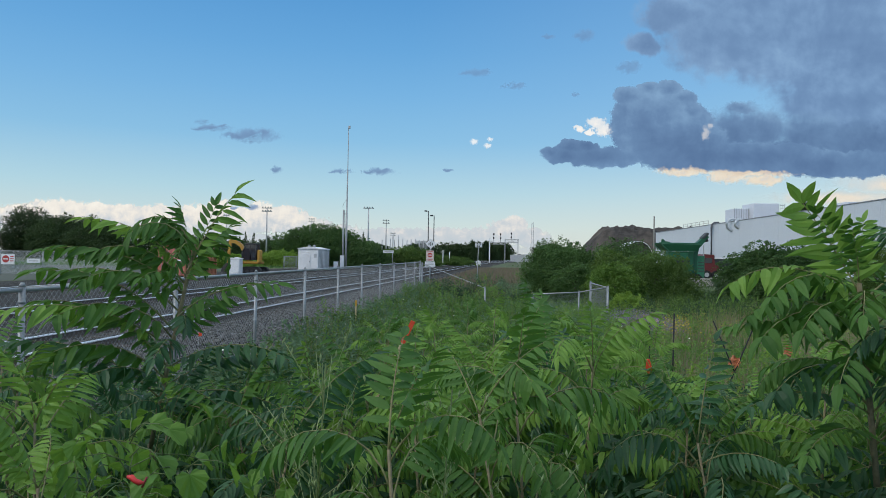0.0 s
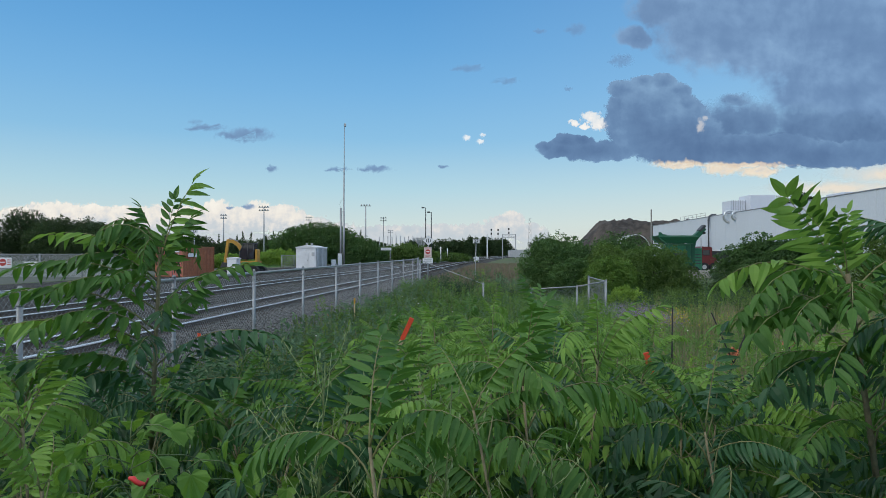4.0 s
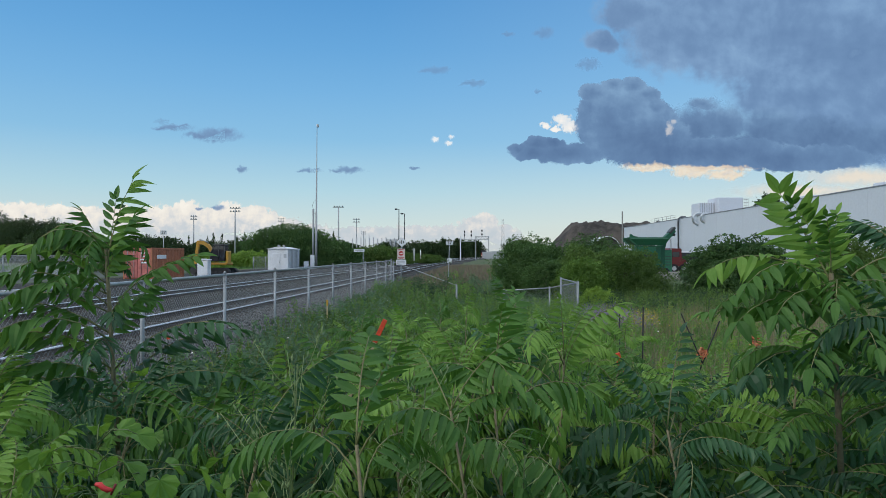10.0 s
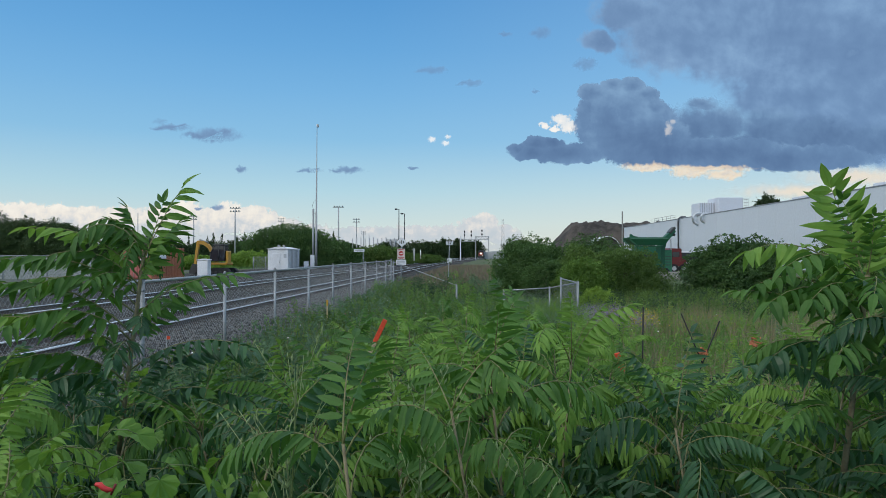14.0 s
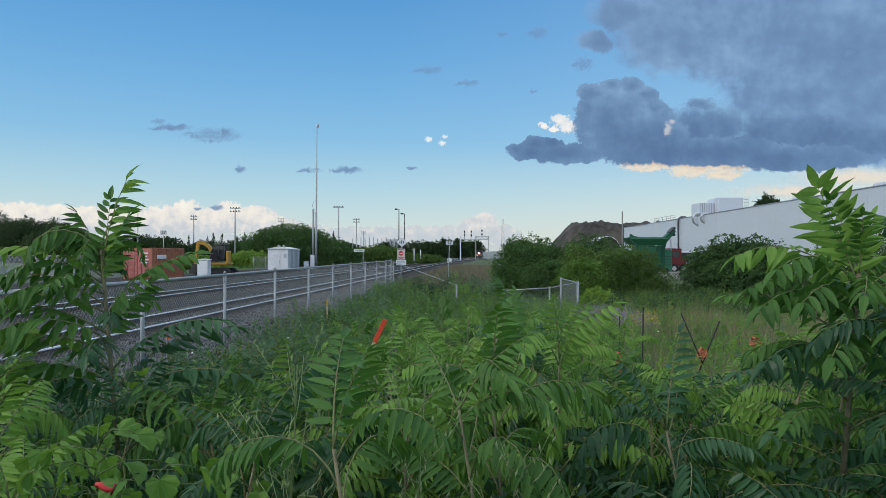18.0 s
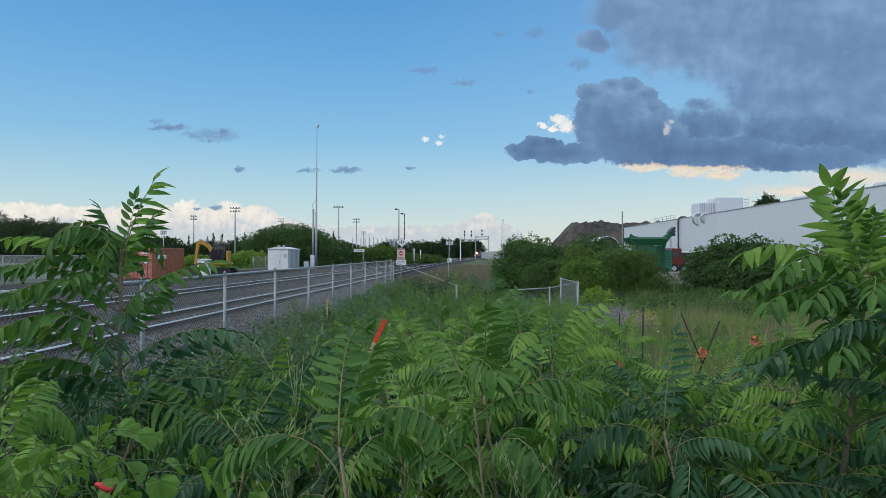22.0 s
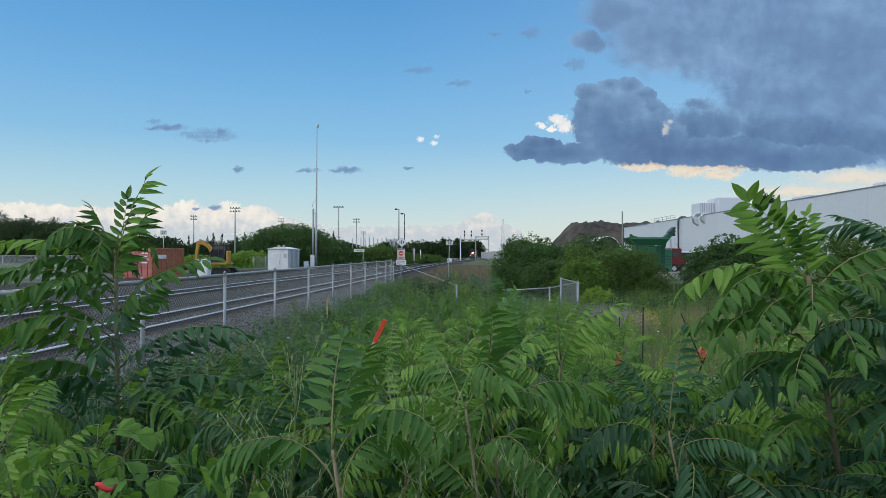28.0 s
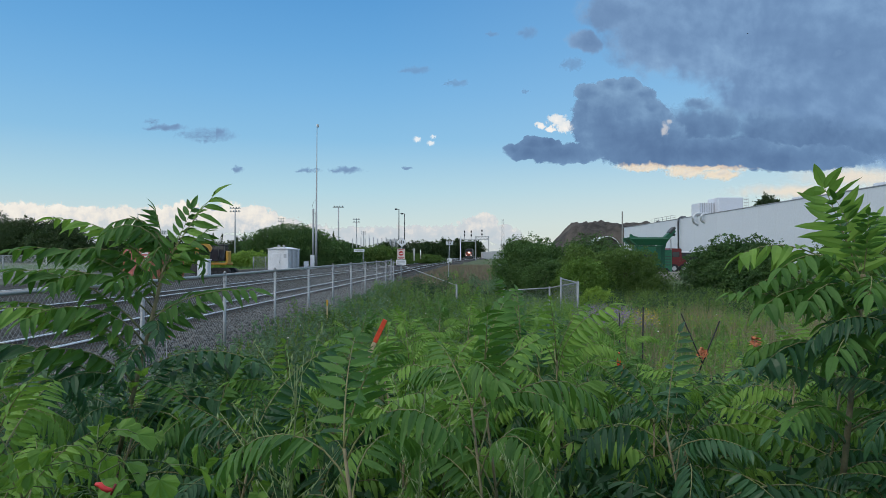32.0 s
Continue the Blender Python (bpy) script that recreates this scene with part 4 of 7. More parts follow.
# the shoots that stand out in the thicket
for x, y, top, lean, tint, seed, size in (
        (-1.0, 1.5, 1.66, (0.05, 0.0), "young", 501, 0.95), (-1.12, 1.75, 1.74, (-0.05, 0.0), "young", 502, 1.0), (-0.12, 2.1, 1.66, (0.0, -0.05), "young", 503, 0.95),
        (0.42, 2.6, 1.80, (0.03, 0.0), "young", 504, 1.0), (0.36, 3.2, 1.80, (0.0, 0.0), "green", 505, 1.05), (0.10, 3.0, 1.70, (-0.04, 0.0), "young", 506, 1.0), (0.80, 2.5, 1.58, (0.1, 0.0), "green", 507, 1.0),
        (0.95, 1.7, 1.40, (0.0, 0.0), "blue_shaded", 508, 1.0), (1.15, 3.4, 1.48, (0.0, 0.0), "green", 509, 1.0), (0.62, 3.6, 1.72, (0.0, 0.0), "young", 510, 1.0)):
    t, c = sumac(x, y, top - ground_z(x, y) - 0.1, lean, 16, tint, seed, 0.5, size, 0.0062, 0.9, 2, 0.40)
    SWAYS.append((c, seed, 0.9))
    LEANS.append((t, seed))


# the thicket runs on, lighter and looser, towards the fence corner
for k, (u, d, v) in enumerate(((640, 7.2, 588), (690, 8.4, 572), (735, 6.8, 584), (780, 9.0, 562), (815, 7.4, 560), (850, 9.6, 580), (880, 8.0, 585), (915, 7.0, 590), (945, 9.2, 584), (985, 8.2, 588), (1020, 7.2, 594), (1050, 9.4, 592), (1085, 8.4, 606), (610, 9.2, 594), (1120, 7.4, 600))):
    x, top = (u - 784) / 1200 * d, 2.1 - (v - 463) / 1200 * d
    t, c = sumac(x, d, top - ground_z(x, d) - 0.08, (0.1 * math.sin(k * 2.1), 0.0), 14, "young" if k % 3 else "green", 540 + k, 0.5, 1.15, 0.007, 0.95, 3, 0.45)
    SWAYS.append((c, 540 + k, 0.9))


def make_undergrowth():
    """Low broad-leaved weeds that close the ground under and round the sumac, coloured as if shaded."""
    rng = np.random.default_rng(77)
    n = 34000
    d, a = 0.7 + 7.6 * rng.random(n) ** 1.3, rng.random(n) * math.tau
    x, y = d * np.sin(a), d * np.cos(a)
    d2, a2 = 0.9 + 6.5 * rng.random(n) ** 1.3, rng.uniform(-1.0, 1.0, n)
    x, y = np.concatenate([x, d2 * np.sin(a2)]), np.concatenate([y, d2 * np.cos(a2)])
    keep = x > SLOPE * y - 4.4
    x, y = x[keep], y[keep]
    g = np.array([ground_z(a, b) for a, b in zip(x, y)])
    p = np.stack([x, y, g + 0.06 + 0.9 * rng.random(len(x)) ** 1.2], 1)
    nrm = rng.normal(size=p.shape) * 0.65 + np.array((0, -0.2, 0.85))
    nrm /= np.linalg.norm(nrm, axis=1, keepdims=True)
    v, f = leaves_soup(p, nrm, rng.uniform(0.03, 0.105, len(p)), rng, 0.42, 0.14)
    soup("undergrowth", v, f, UNDER, None, "low green weeds under the sumac, coloured dark for shade", "weeds", "stuff")


make_undergrowth()


def make_unseen_sumac():
    """Unseen sumac added beside and behind the camera, shading the low foreground."""
    rng = random.Random(91)
    n = 0
    while n < 36:
        x, y = rng.uniform(-4.0, 6.5), rng.uniform(-4.5, 8.0)
        if math.hypot(x, y) < 0.95 or x < SLOPE * y - 4.0 or abs(x) < 0.78 * y + 0.35:
            continue
        t, c = sumac(x, y, rng.uniform(1.0, 1.75), (rng.uniform(-0.2, 0.2), rng.uniform(-0.2, 0.2)), 11, ("green", "young", "blue_shaded")[n % 3], 2000 + n, 0.45, rng.uniform(0.85, 1.1), upright=2, low=0.4)
        SWAYS.append((c, 300 + n, 1.0))
        n += 1


make_unseen_sumac()


# ---- climbing vine and seeding weeds in the foreground ----
def vine_leaf_mesh(seed):
    """A broad toothed leaf, cupped along its rib."""
    r = random.Random(seed)
    verts, faces = [Vector((0, 0, 0))], []
    n = 22
    for k in range(n + 1):
        a = -math.pi * 0.92 + math.pi * 1.84 * k / n
        rad = 0.062 * (0.78 + 0.30 * abs(math.cos(a * 0.5)) + 0.10 * math.cos(3 * a)) * (1.06 if k % 2 else 0.96)
        x, y = rad * math.cos(a) + 0.03, rad * math.sin(a)
        verts.append(Vector((x, y, 0.34 * abs(y) - 3.5 * (x - 0.03) ** 2 + r.uniform(-0.006, 0.006))))
    faces = [(0, k, k + 1) for k in range(1, n + 1)]
    me = bpy.data.meshes.new("leaf")
    me.from_pydata([tuple(v) for v in verts], [], faces)
    me.materials.append(VINE_LEAF)
    return me


BUD = leafy("weed_bud", (0.20, 0.28, 0.11), (0.46, 0.54, 0.28), (0.36, 0.46, 0.16), 0.3, grain=30)
VINE_LEAF = leafy("grape_leaf", (0.055, 0.150, 0.022), (0.155, 0.295, 0.045), (0.26, 0.46, 0.05), 0.36, grain=20)
VINE_STALK = coat("vine_stalk", (0.10, 0.15, 0.045), 0.6, 0, 0.2, 50, 8, 0.1)
VINE_LEAVES = [vine_leaf_mesh(k) for k in range(3)]


def vine(x, y, top, spread, count, seed):
    r = random.Random(seed)
    z = ground_z(x, y)
    t = thing("grape_vine", pose(x, y, z), "wild vine with broad yellow-green leaves climbing through the thicket", "vine", "wild vines")
    h = top - z
    pts = [(0.03 * math.sin(3 * k), 0.03 * math.cos(2 * k), 0.9 * h * k / 7) for k in range(8)]
    bm = bmesh.new()
    tube(bm, pts, [0.0045 - 0.0005 * k for k in range(8)], 6)
    part("stem", bm, RACHIS, t)
    for k in range(count):
        f = 0.74 + 0.26 * (k + r.random()) / count
        a = r.uniform(0, math.tau)
        d = r.uniform(0.03, spread)
        c = Vector((d * math.cos(a), d * math.sin(a), h * f - 0.06 * d / spread))
        ob = new("leaf", r.choice(VINE_LEAVES))
        s = r.uniform(0.25, 0.46)
        ob.parent = t
        ob.matrix_basis = Matrix.Translation(c) @ pose(0, 0, 0, r.uniform(-25, 25), r.uniform(15, 75), math.degrees(a)) @ Matrix.Diagonal((s, s, s, 1))
        bm = bmesh.new()
        tube(bm, [Vector((0, 0, h * f - 0.05)), c.lerp(Vector((0, 0, h * f - 0.02)), 0.62), c.lerp(Vector((0, 0, h * f)), 0.25), c], [0.0013, 0.0011, 0.0010, 0.0008], 5)
        part("leaf_stalk", bm, VINE_STALK, t)


def seeding_weed(x, y, top, lean, seed):
    """A tall branched weed with slim buds."""
    r = random.Random(seed)
    z = ground_z(x, y)
    h = top - z
    t = thing("seeding_weed", pose(x, y, z), "slender branched weed with small pale buds", "weed", "seeding weeds")
    stem = [Vector((lean * (k / 6) ** 1.5, 0.02 * math.sin(k), h * k / 6)) for k in range(7)]
    bm = bmesh.new()
    tube(bm, stem, [0.0042 - 0.0004 * k for k in range(7)], 6)
    part("stem", bm, VINE_STALK, t)
    verts, faces = [], []
    for k in range(26):
        f = 0.55 + 0.44 * k / 26
        i = min(int(f * 6), 5)
        a = stem[i].lerp(stem[i + 1], f * 6 - i)
        ang = r.uniform(0, math.tau)
        ln = h * r.uniform(0.10, 0.24) * (1.25 - 0.7 * f)
        b = a + Vector((math.cos(ang) * ln * 0.75, math.sin(ang) * ln * 0.5, ln * 0.8))
        bm = bmesh.new()
        mid = a.lerp(b, 0.5) - Vector((0, 0, ln * 0.12))
        tube(bm, [a, mid, b], [0.0013, 0.0010, 0.0007], 4)
        part("branch", bm, BUD, t)
        for j in range(4):
            c = mid.lerp(b, j / 3) + Vector([r.uniform(-0.012, 0.012) for _ in range(3)])
            up = Vector((r.uniform(-0.5, 0.5), r.uniform(-0.5, 0.5), 1)).normalized() * 0.010
            n = len(verts)
            s = 0.0028
            verts += [c - up, c + Vector((s, 0, 0)), c + Vector((0, s, 0)), c - Vector((s, 0, 0)), c - Vector((0, s, 0)), c + up]
            faces += [(n, n + 1 + (q + 1) % 4, n + 1 + q) for q in range(4)] + [(n + 5, n + 1 + q, n + 1 + (q + 1) % 4) for q in range(4)]
    soup("bud_spray", verts, faces, BUD, t, "small pale green buds", "", "stuff")
    for k in range(7):
        f = 0.15 + 0.45 * k / 7
        ob = place_leaf(LEAVES["young"][k % 7], t, Matrix.Translation((0, 0, h * f)) @ pose(0, 0, 0, 0, -10, 137 * k), 0.35)
        ob.name = "leaf"


vine(-0.60, 1.18, 1.83, 0.13, 40, 3)
vine(-0.50, 1.16, 1.78, 0.12, 30, 4)
vine(-0.70, 1.22, 1.80, 0.13, 24, 9)
vine(-0.50, 1.75, 1.70, 0.14, 11, 5)
vine(-0.93, 2.0, 1.80, 0.16, 9, 6)
vine(-0.40, 1.5, 1.70, 0.12, 10, 8)
vine(-0.41, 1.2, 1.73, 0.09, 8, 7)
seeding_weed(-0.35, 1.50, 1.86, 0.03, 1)
seeding_weed(-0.10, 1.55, 1.80, 0.06, 2)
seeding_weed(-0.22, 1.45, 1.72, -0.12, 3)
seeding_weed(0.13, 1.50, 1.66, 0.05, 4)
# placed nearer than the vine leaves to fit the camera's view
t = thing("ribbon", pose(-0.525, 1.05, 1.742, 0, 18, 0), "scrap of red flagging ribbon in front of the vines", "ribbon")
bm = bmesh.new()
tube(bm, [(-0.013, 0, 0.001), (-0.006, 0.001, 0.002), (0.001, 0, -0.001), (0.008, 0.003, -0.003), (0.015, 0.004, -0.001)], [0.0022, 0.0046, 0.0040, 0.0044, 0.0016], 6)
part("tail", bm, coat("red_ribbon", (0.75, 0.045, 0.045), 0.5, 0, 0.15, 60, 20, 0.1), t)
bm = bmesh.new()
rod(bm, (0.014, 0.004, -0.009), (0.016, 0.004, 0.009), 0.0018, n=6)
part("knot", bm, coat("dark_ribbon", (0.2, 0.02, 0.02), 0.6), t)


# ---- bushes, trees and hedges ----
def lumps_for(w, d, h, n, seed, low=0.0):
    """Lumps that fill a rounded mass w wide, d deep and h high, from low up (a share of h)."""
    r = random.Random(seed)
    out = []
    n = int(n * 1.9)
    for k in range(n):
        a = math.tau * (k * 0.382 + r.uniform(-0.06, 0.06))
        f = (k + 0.5) / n
        q = math.sqrt(f) * 0.78
        s = r.uniform(0.15, 0.27)
        roof = low * h + (h - low * h) * math.sqrt(max(0.0, 1 - (q * 1.05) ** 2))
        z = max(low * h + s * h * 0.3, roof - s * h * 0.62 * r.uniform(0.8, 1.25))
        out.append((math.cos(a) * q * w / 2 + r.uniform(-0.07, 0.07) * w, math.sin(a) * q * d / 2, z * r.uniform(0.86, 1.06), s * w * 0.78, s * d * 0.78, s * h * 0.74))
        if low < 0.1:
            out.append((math.cos(a) * q * w / 2, math.sin(a) * q * d / 2, h * r.uniform(0.08, 0.4), 0.2 * w, 0.2 * d, 0.2 * h))
    for k in range(n):
        a, e = r.uniform(0, math.tau), r.uniform(0.1, 1.35)
        c = math.cos(e)
        s = r.uniform(0.06, 0.15)
        far = r.uniform(0.78, 1.04)
        out.append((math.cos(a) * c * w * 0.5 * far, math.sin(a) * c * d * 0.5 * far, low * h + (h - low * h) * math.sin(e) * 0.95 * far, s * w, s * d, s * h * 0.9))
    return out


def make_greenery():
    # the dark clump beside the line, and the shrubs round it
    spots = [  # x, y, wide, deep, high, leaves, size, material, seed
        (4.7, 39.8, 3.9, 4.4, 4.3, 13000, 0.12, BUSH_DARK, 3, "dense dark green bush by the railway"),
        (7.3, 35.2, 2.9, 2.4, 3.1, 9000, 0.11, VINE_MIX, 4, "yellow-green shrub draped with vines"),
        (6.2, 41.5, 3.6, 4.0, 4.3, 9000, 0.12, BUSH_DARK, 15, "dense dark green bush"),
        (9.0, 42.5, 5.4, 4.0, 4.7, 12000, 0.12, BUSH_DARK, 5, "dense dark green bush"),
        (9.9, 37.0, 4.5, 4.0, 3.95, 16000, 0.10, BUSH, 6, "rounded grey-green bush in the meadow"),
        (5.6, 37.0, 2.8, 2.4, 3.0, 7000, 0.11, BUSH_DARK, 16, "dark green bush by the enclosure"),
        (7.9, 39.0, 3.6, 3.2, 3.9, 9000, 0.12, BUSH, 17, "green bush grown into its neighbours"),
        (6.8, 30.0, 1.8, 1.6, 1.6, 3400, 0.12, BUSH_LIGHT, 7, "low bright green shrub beside the enclosure"),
        (16.6, 38.0, 6.0, 5.0, 4.3, 26000, 0.15, BUSH_DARK, 8, "round dark green tree in the meadow"),
        (20.2, 34.0, 3.2, 3.4, 4.7, 8000, 0.12, BUSH, 9, "tall green bush in front of the white building"),
        (24.5, 36.0, 4.6, 4.0, 5.2, 9000, 0.12, BUSH, 10, "tall green bush in front of the white building"),
    ]
    for x, y, w, d, h, n, s, mat, seed, label in spots:
        bush("bush", x, y, ground_z(x, y) - 0.05, lumps_for(w, d, h * 0.9, 16, seed), n, s, mat, label, "bush", seed, "bushes by the railway", h * 0.45, 0.07)
    # the round-topped hedge mound behind the hut, and the lower vine hedge
    for x, y, w, d, h, n, s, mat, seed, label in [
            (-28.8, 128, 19, 9, 7.8, 17000, 0.36, BUSH_DARK, 41, "broad round-topped dark green thicket"),
            (-20.2, 127, 9, 8, 4.6, 8000, 0.36, BUSH_DARK, 42, "dark green thicket behind the hut"),
            (-31.0, 108, 8, 5, 2.6, 5000, 0.28, BUSH_LIGHT, 43, "low green hedge of vines"),
            (-13.0, 135, 13, 7, 3.9, 6000, 0.32, BUSH, 44, "low dark thicket beyond the tracks"),
            (-6.5, 160, 14, 8, 2.3, 5000, 0.36, BUSH, 45, "low scrub beyond the tracks"),
            (-33.0, 92, 7, 5, 2.0, 3500, 0.25, BUSH_LIGHT, 46, "low green scrub by the yard"),
            (-36.5, 78, 6, 4, 2.4, 3500, 0.25, BUSH, 47, "low green scrub by the container")]:
        bush("thicket", x, y, 0.1, lumps_for(w, d, h, 26, seed), n, s, mat, label, "bush", seed, "", h * 0.4, 0.1)
    # woods on the horizon
    rng = random.Random(5)
    woods = [(-163 + 8.2 * k, 180 + rng.uniform(-8, 14), 17, rng.uniform(13.4, 15.4) - 0.95 * max(0, k - 4)) for k in range(9)]
    woods += [(-100 + 8 * k, 230 + rng.uniform(-5, 12), 12, rng.uniform(5.5, 8.0)) for k in range(3)]
    for k, (x, y, w, h) in enumerate(woods):
        bush("tree", x, y, 0, lumps_for(w, w * 0.8, h, 22, 60 + k), 10000, 0.42, FAR_LEAF, "tall dark green broadleaf tree on the skyline", "tree", 60 + k, "trees on the skyline", h * 0.5, 0.25)
    row = [(-135, 330, 26, 11), (-105, 350, 26, 10), (-80, 360, 24, 11), (-55, 380, 26, 9), (-30, 400, 26, 10), (-6, 390, 22, 10), (-26, 300, 9, 7), (2, 480, 16, 14),
           (11, 486, 13, 14.5), (16, 505, 11, 13), (24, 560, 16, 15), (31, 625, 18, 16), (-14, 420, 28, 11), (50, 440, 26, 12), (-160, 360, 30, 13), (-176, 300, 28, 9.5), (-152, 310, 28, 9), (-198, 310, 28, 12), (-128, 300, 26, 8.5), (-110, 318, 24, 9)]
    for k, (x, y, w, h) in enumerate(row):
        bush("tree", x, y, 0, lumps_for(w, 8, h, 22, 90 + k), 4500, 0.75, FAR_LEAF, "dark trees of a far wood", "tree", 90 + k, "far wood", h * 0.5, 0.3)
    for k in range(16):
        x = -135 + 5.2 * k + rng.uniform(-2, 2)
        spruce(x, 345 + rng.uniform(-6, 10), rng.uniform(11, 15), k)


def spruce(x, y, h, seed):
    """A pointed conifer of drooping tiers."""
    t = thing("conifer", pose(x, y, 0), "dark pointed conifer on the skyline", "tree", "conifers on the skyline")
    r = random.Random(seed)
    lumps = [(r.uniform(-0.2, 0.2), 0, h * f, h * 0.16 * (1.08 - f), h * 0.16 * (1.08 - f), h * 0.07) for f in (0.3, 0.45, 0.6, 0.72, 0.82, 0.9, 0.96)]
    p, nrm, rng = crown_points(lumps, 900, seed)
    v, f = leaves_soup(p, nrm, 0.6 * rng.uniform(0.5, 1.2, len(p)), rng)
    soup("crown", v, f, FAR_LEAF, t, "", "", "stuff")
    bm = bmesh.new()
    rod(bm, (0, 0, -0.2), (0, 0, h * 0.97), 0.2, 0.04)
    part("trunk", bm, BARK, t)


make_greenery()

# ---- white building ----
CLAD = coat("white_cladding", (0.64, 0.67, 0.73), 0.5, 0.0, 0.04, 3, 0.08, 0, dirt_amount=0.12, vary=0.012)
CLAD_DARK = coat("grey_flashing", (0.34, 0.35, 0.38), 0.5, 0.2, 0.1, 10, 0.5, 0)
DUCT_DARK = coat("dark_duct_paint", (0.10, 0.105, 0.12), 0.5, 0.2, 0.15, 10, 0.5, 0)
DUCT_METAL = coat("duct_metal", (0.55, 0.57, 0.60), 0.35, 0.7, 0.1, 10, 1, 0.02)


def make_factory():
    """A long flat-roofed building; its long wall runs from the far corner towards and past the camera."""
    a, b = Vector((53.2, 199.0, 0)), Vector((49.6, 20.0, 0))
    way, length = (b - a).normalized(), (b - a).length
    out = Vector((-way.y, way.x, 0))
    if out.x > 0:
        out = -out
    t = thing("factory_building", Matrix(), "long white-clad flat-roofed industrial building", "building")
    top = 10.25
    bm = bmesh.new()
    mid = a + way * length / 2 - out * 30
    ang = math.atan2(way.y, way.x)
    box(bm, (mid.x, mid.y, top / 2 - 0.1), (length, 60, top - 0.2), Euler((0, 0, ang)).to_matrix())
    wall = part("wall", bm, CLAD, t)
    panel = bmesh.new()
    wide = 5.9
    box(panel, (0, 0, 0), (wide - 0.03, 0.06, top - 0.35), None, 0.01)
    me = mesh_of("cladding_panel", panel, CLAD)
    for k in range(int(length / wide)):
        p = new("cladding_panel", me)
        p.parent = wall
        c = a + way * (wide * (k + 0.5)) + out * 0.02
        p.matrix_basis = Matrix.Translation((c.x, c.y, top / 2)) @ Matrix.Rotation(ang, 4, "Z")
    bm = bmesh.new()
    c = a + way * length / 2 + out * 0.05
    box(bm, (c.x, c.y, top - 0.08), (length + 0.3, 0.2, 0.14), Euler((0, 0, ang)).to_matrix(), 0.02)
    part("roof_edge", bm, CLAD_DARK, t, "grey metal roof edge")
    bm = bmesh.new()
    box(bm, (mid.x, mid.y, top - 0.12), (length - 0.4, 59.5, 0.1), Euler((0, 0, ang)).to_matrix())
    part("roof", bm, CLAD_DARK, t)
    # the duct that climbs the wall and bends over the roof
    bm = bmesh.new()
    p = a + way * 50 + out * 0.5
    tube(bm, [(p.x, p.y, 1.8), (p.x, p.y, 9.4), (p.x + 0.1, p.y, 10.1), (p.x + 0.7, p.y, 10.5), (p.x + 1.6, p.y, 10.5)], [0.22] * 5, 12)
    part("duct", bm, DUCT_DARK, t, "dark grey duct running up the wall")
    bm = bmesh.new()
    box(bm, (p.x - 0.2, p.y, 2.6), (1.5, 1.7, 1.6), None, 0.08)
    part("duct_box", bm, DUCT_DARK, t)
    # roof-top units
    u = thing("rooftop_unit", pose(59.4, 150.0, 10.2), "white louvred ventilation unit on the roof", "ventilation unit")
    bm = bmesh.new()
    box(bm, (3.0, 0, 2.3), (5.4, 6, 4.3), None, 0.08)
    part("cabinet", bm, CLAD, u)
    bm = bmesh.new()
    box(bm, (-1.4, 1.5, 1.8), (3.2, 5, 3.2), None, 0.06)
    part("side_cabinet", bm, CLAD, u)
    bm = bmesh.new()
    for k in range(7):
        box(bm, (-2.9 + 0.5 * k, -1.04, 1.9), (0.06, 0.06, 3.1))
    part("slats", bm, CLAD_DARK, u)
    for k in range(3):
        bm = bmesh.new()
        box(bm, (1.2 + 1.75 * k, -3.02, 2.3), (1.6, 0.05, 4.0), None, 0.015)
        part("panel", bm, CLAD, u)
    bm = bmesh.new()
    for zz in (2.6, 3.3, 4.0):
        rod(bm, (5.7, -3.3, zz), (6.7, -3.3, zz), 0.05)
    for xx in (5.75, 6.2, 6.65):
        rod(bm, (xx, -3.3, 0.0), (xx, -3.3, 4.3), 0.05)
    part("ladder", bm, CLAD_DARK, u)
    g = thing("roof_railing", pose(53.4, 165, 10.2), "grey tubular safety railing on the roof", "railing")
    for zz in (0.6, 1.15):
        bm = bmesh.new()
        rod(bm, (0, -9, zz), (0.3, 9, zz), 0.045)
        part("bar", bm, GALV, g)
    for k in range(7):
        bm = bmesh.new()
        rod(bm, (0, -9 + 3 * k, -0.1), (0, -9 + 3 * k, 1.15), 0.045)
        part("post", bm, GALV, g)
    # pipes that bow out over the roof edge and turn back into the wall
    for dy, r in ((0.0, 1.15), (-3.6, 0.8)):
        bm = bmesh.new()
        arc = [radians(62 + 236 * j / 10) for j in range(11)]
        pts = [(1.8, 0, math.sin(arc[0]) * r)] + [(math.cos(q) * r, 0, math.sin(q) * r) for q in arc]
        tube(bm, pts, [0.27] * 12, 10)
        solo("roof_vent_pipe", bm, DUCT_METAL, pose(52.0 + 0.02 * dy, 138 + dy, 9.5), "bent shiny metal vent pipe bowing over the roof edge", "vent pipe", "roof vent pipes")
    for x, y, w in ((55.5, 104, 5.0), (55, 84, 3.0)):
        bm = bmesh.new()
        box(bm, (0, 0, 0.5), (1.5, w, 1.0), None, 0.06)
        solo("roof_hatch", bm, CLAD, pose(x, y, 10.15), "low white vent box on the roof", "vent box", "roof vent boxes")
    bush("tree", 85.5, 178, 0, lumps_for(6.4, 6, 17.3, 14, 130, 0.65), 3500, 0.6, FAR_LEAF, "dark tree showing above the roof", "tree", 130, "", 9, 0.25)


make_factory()

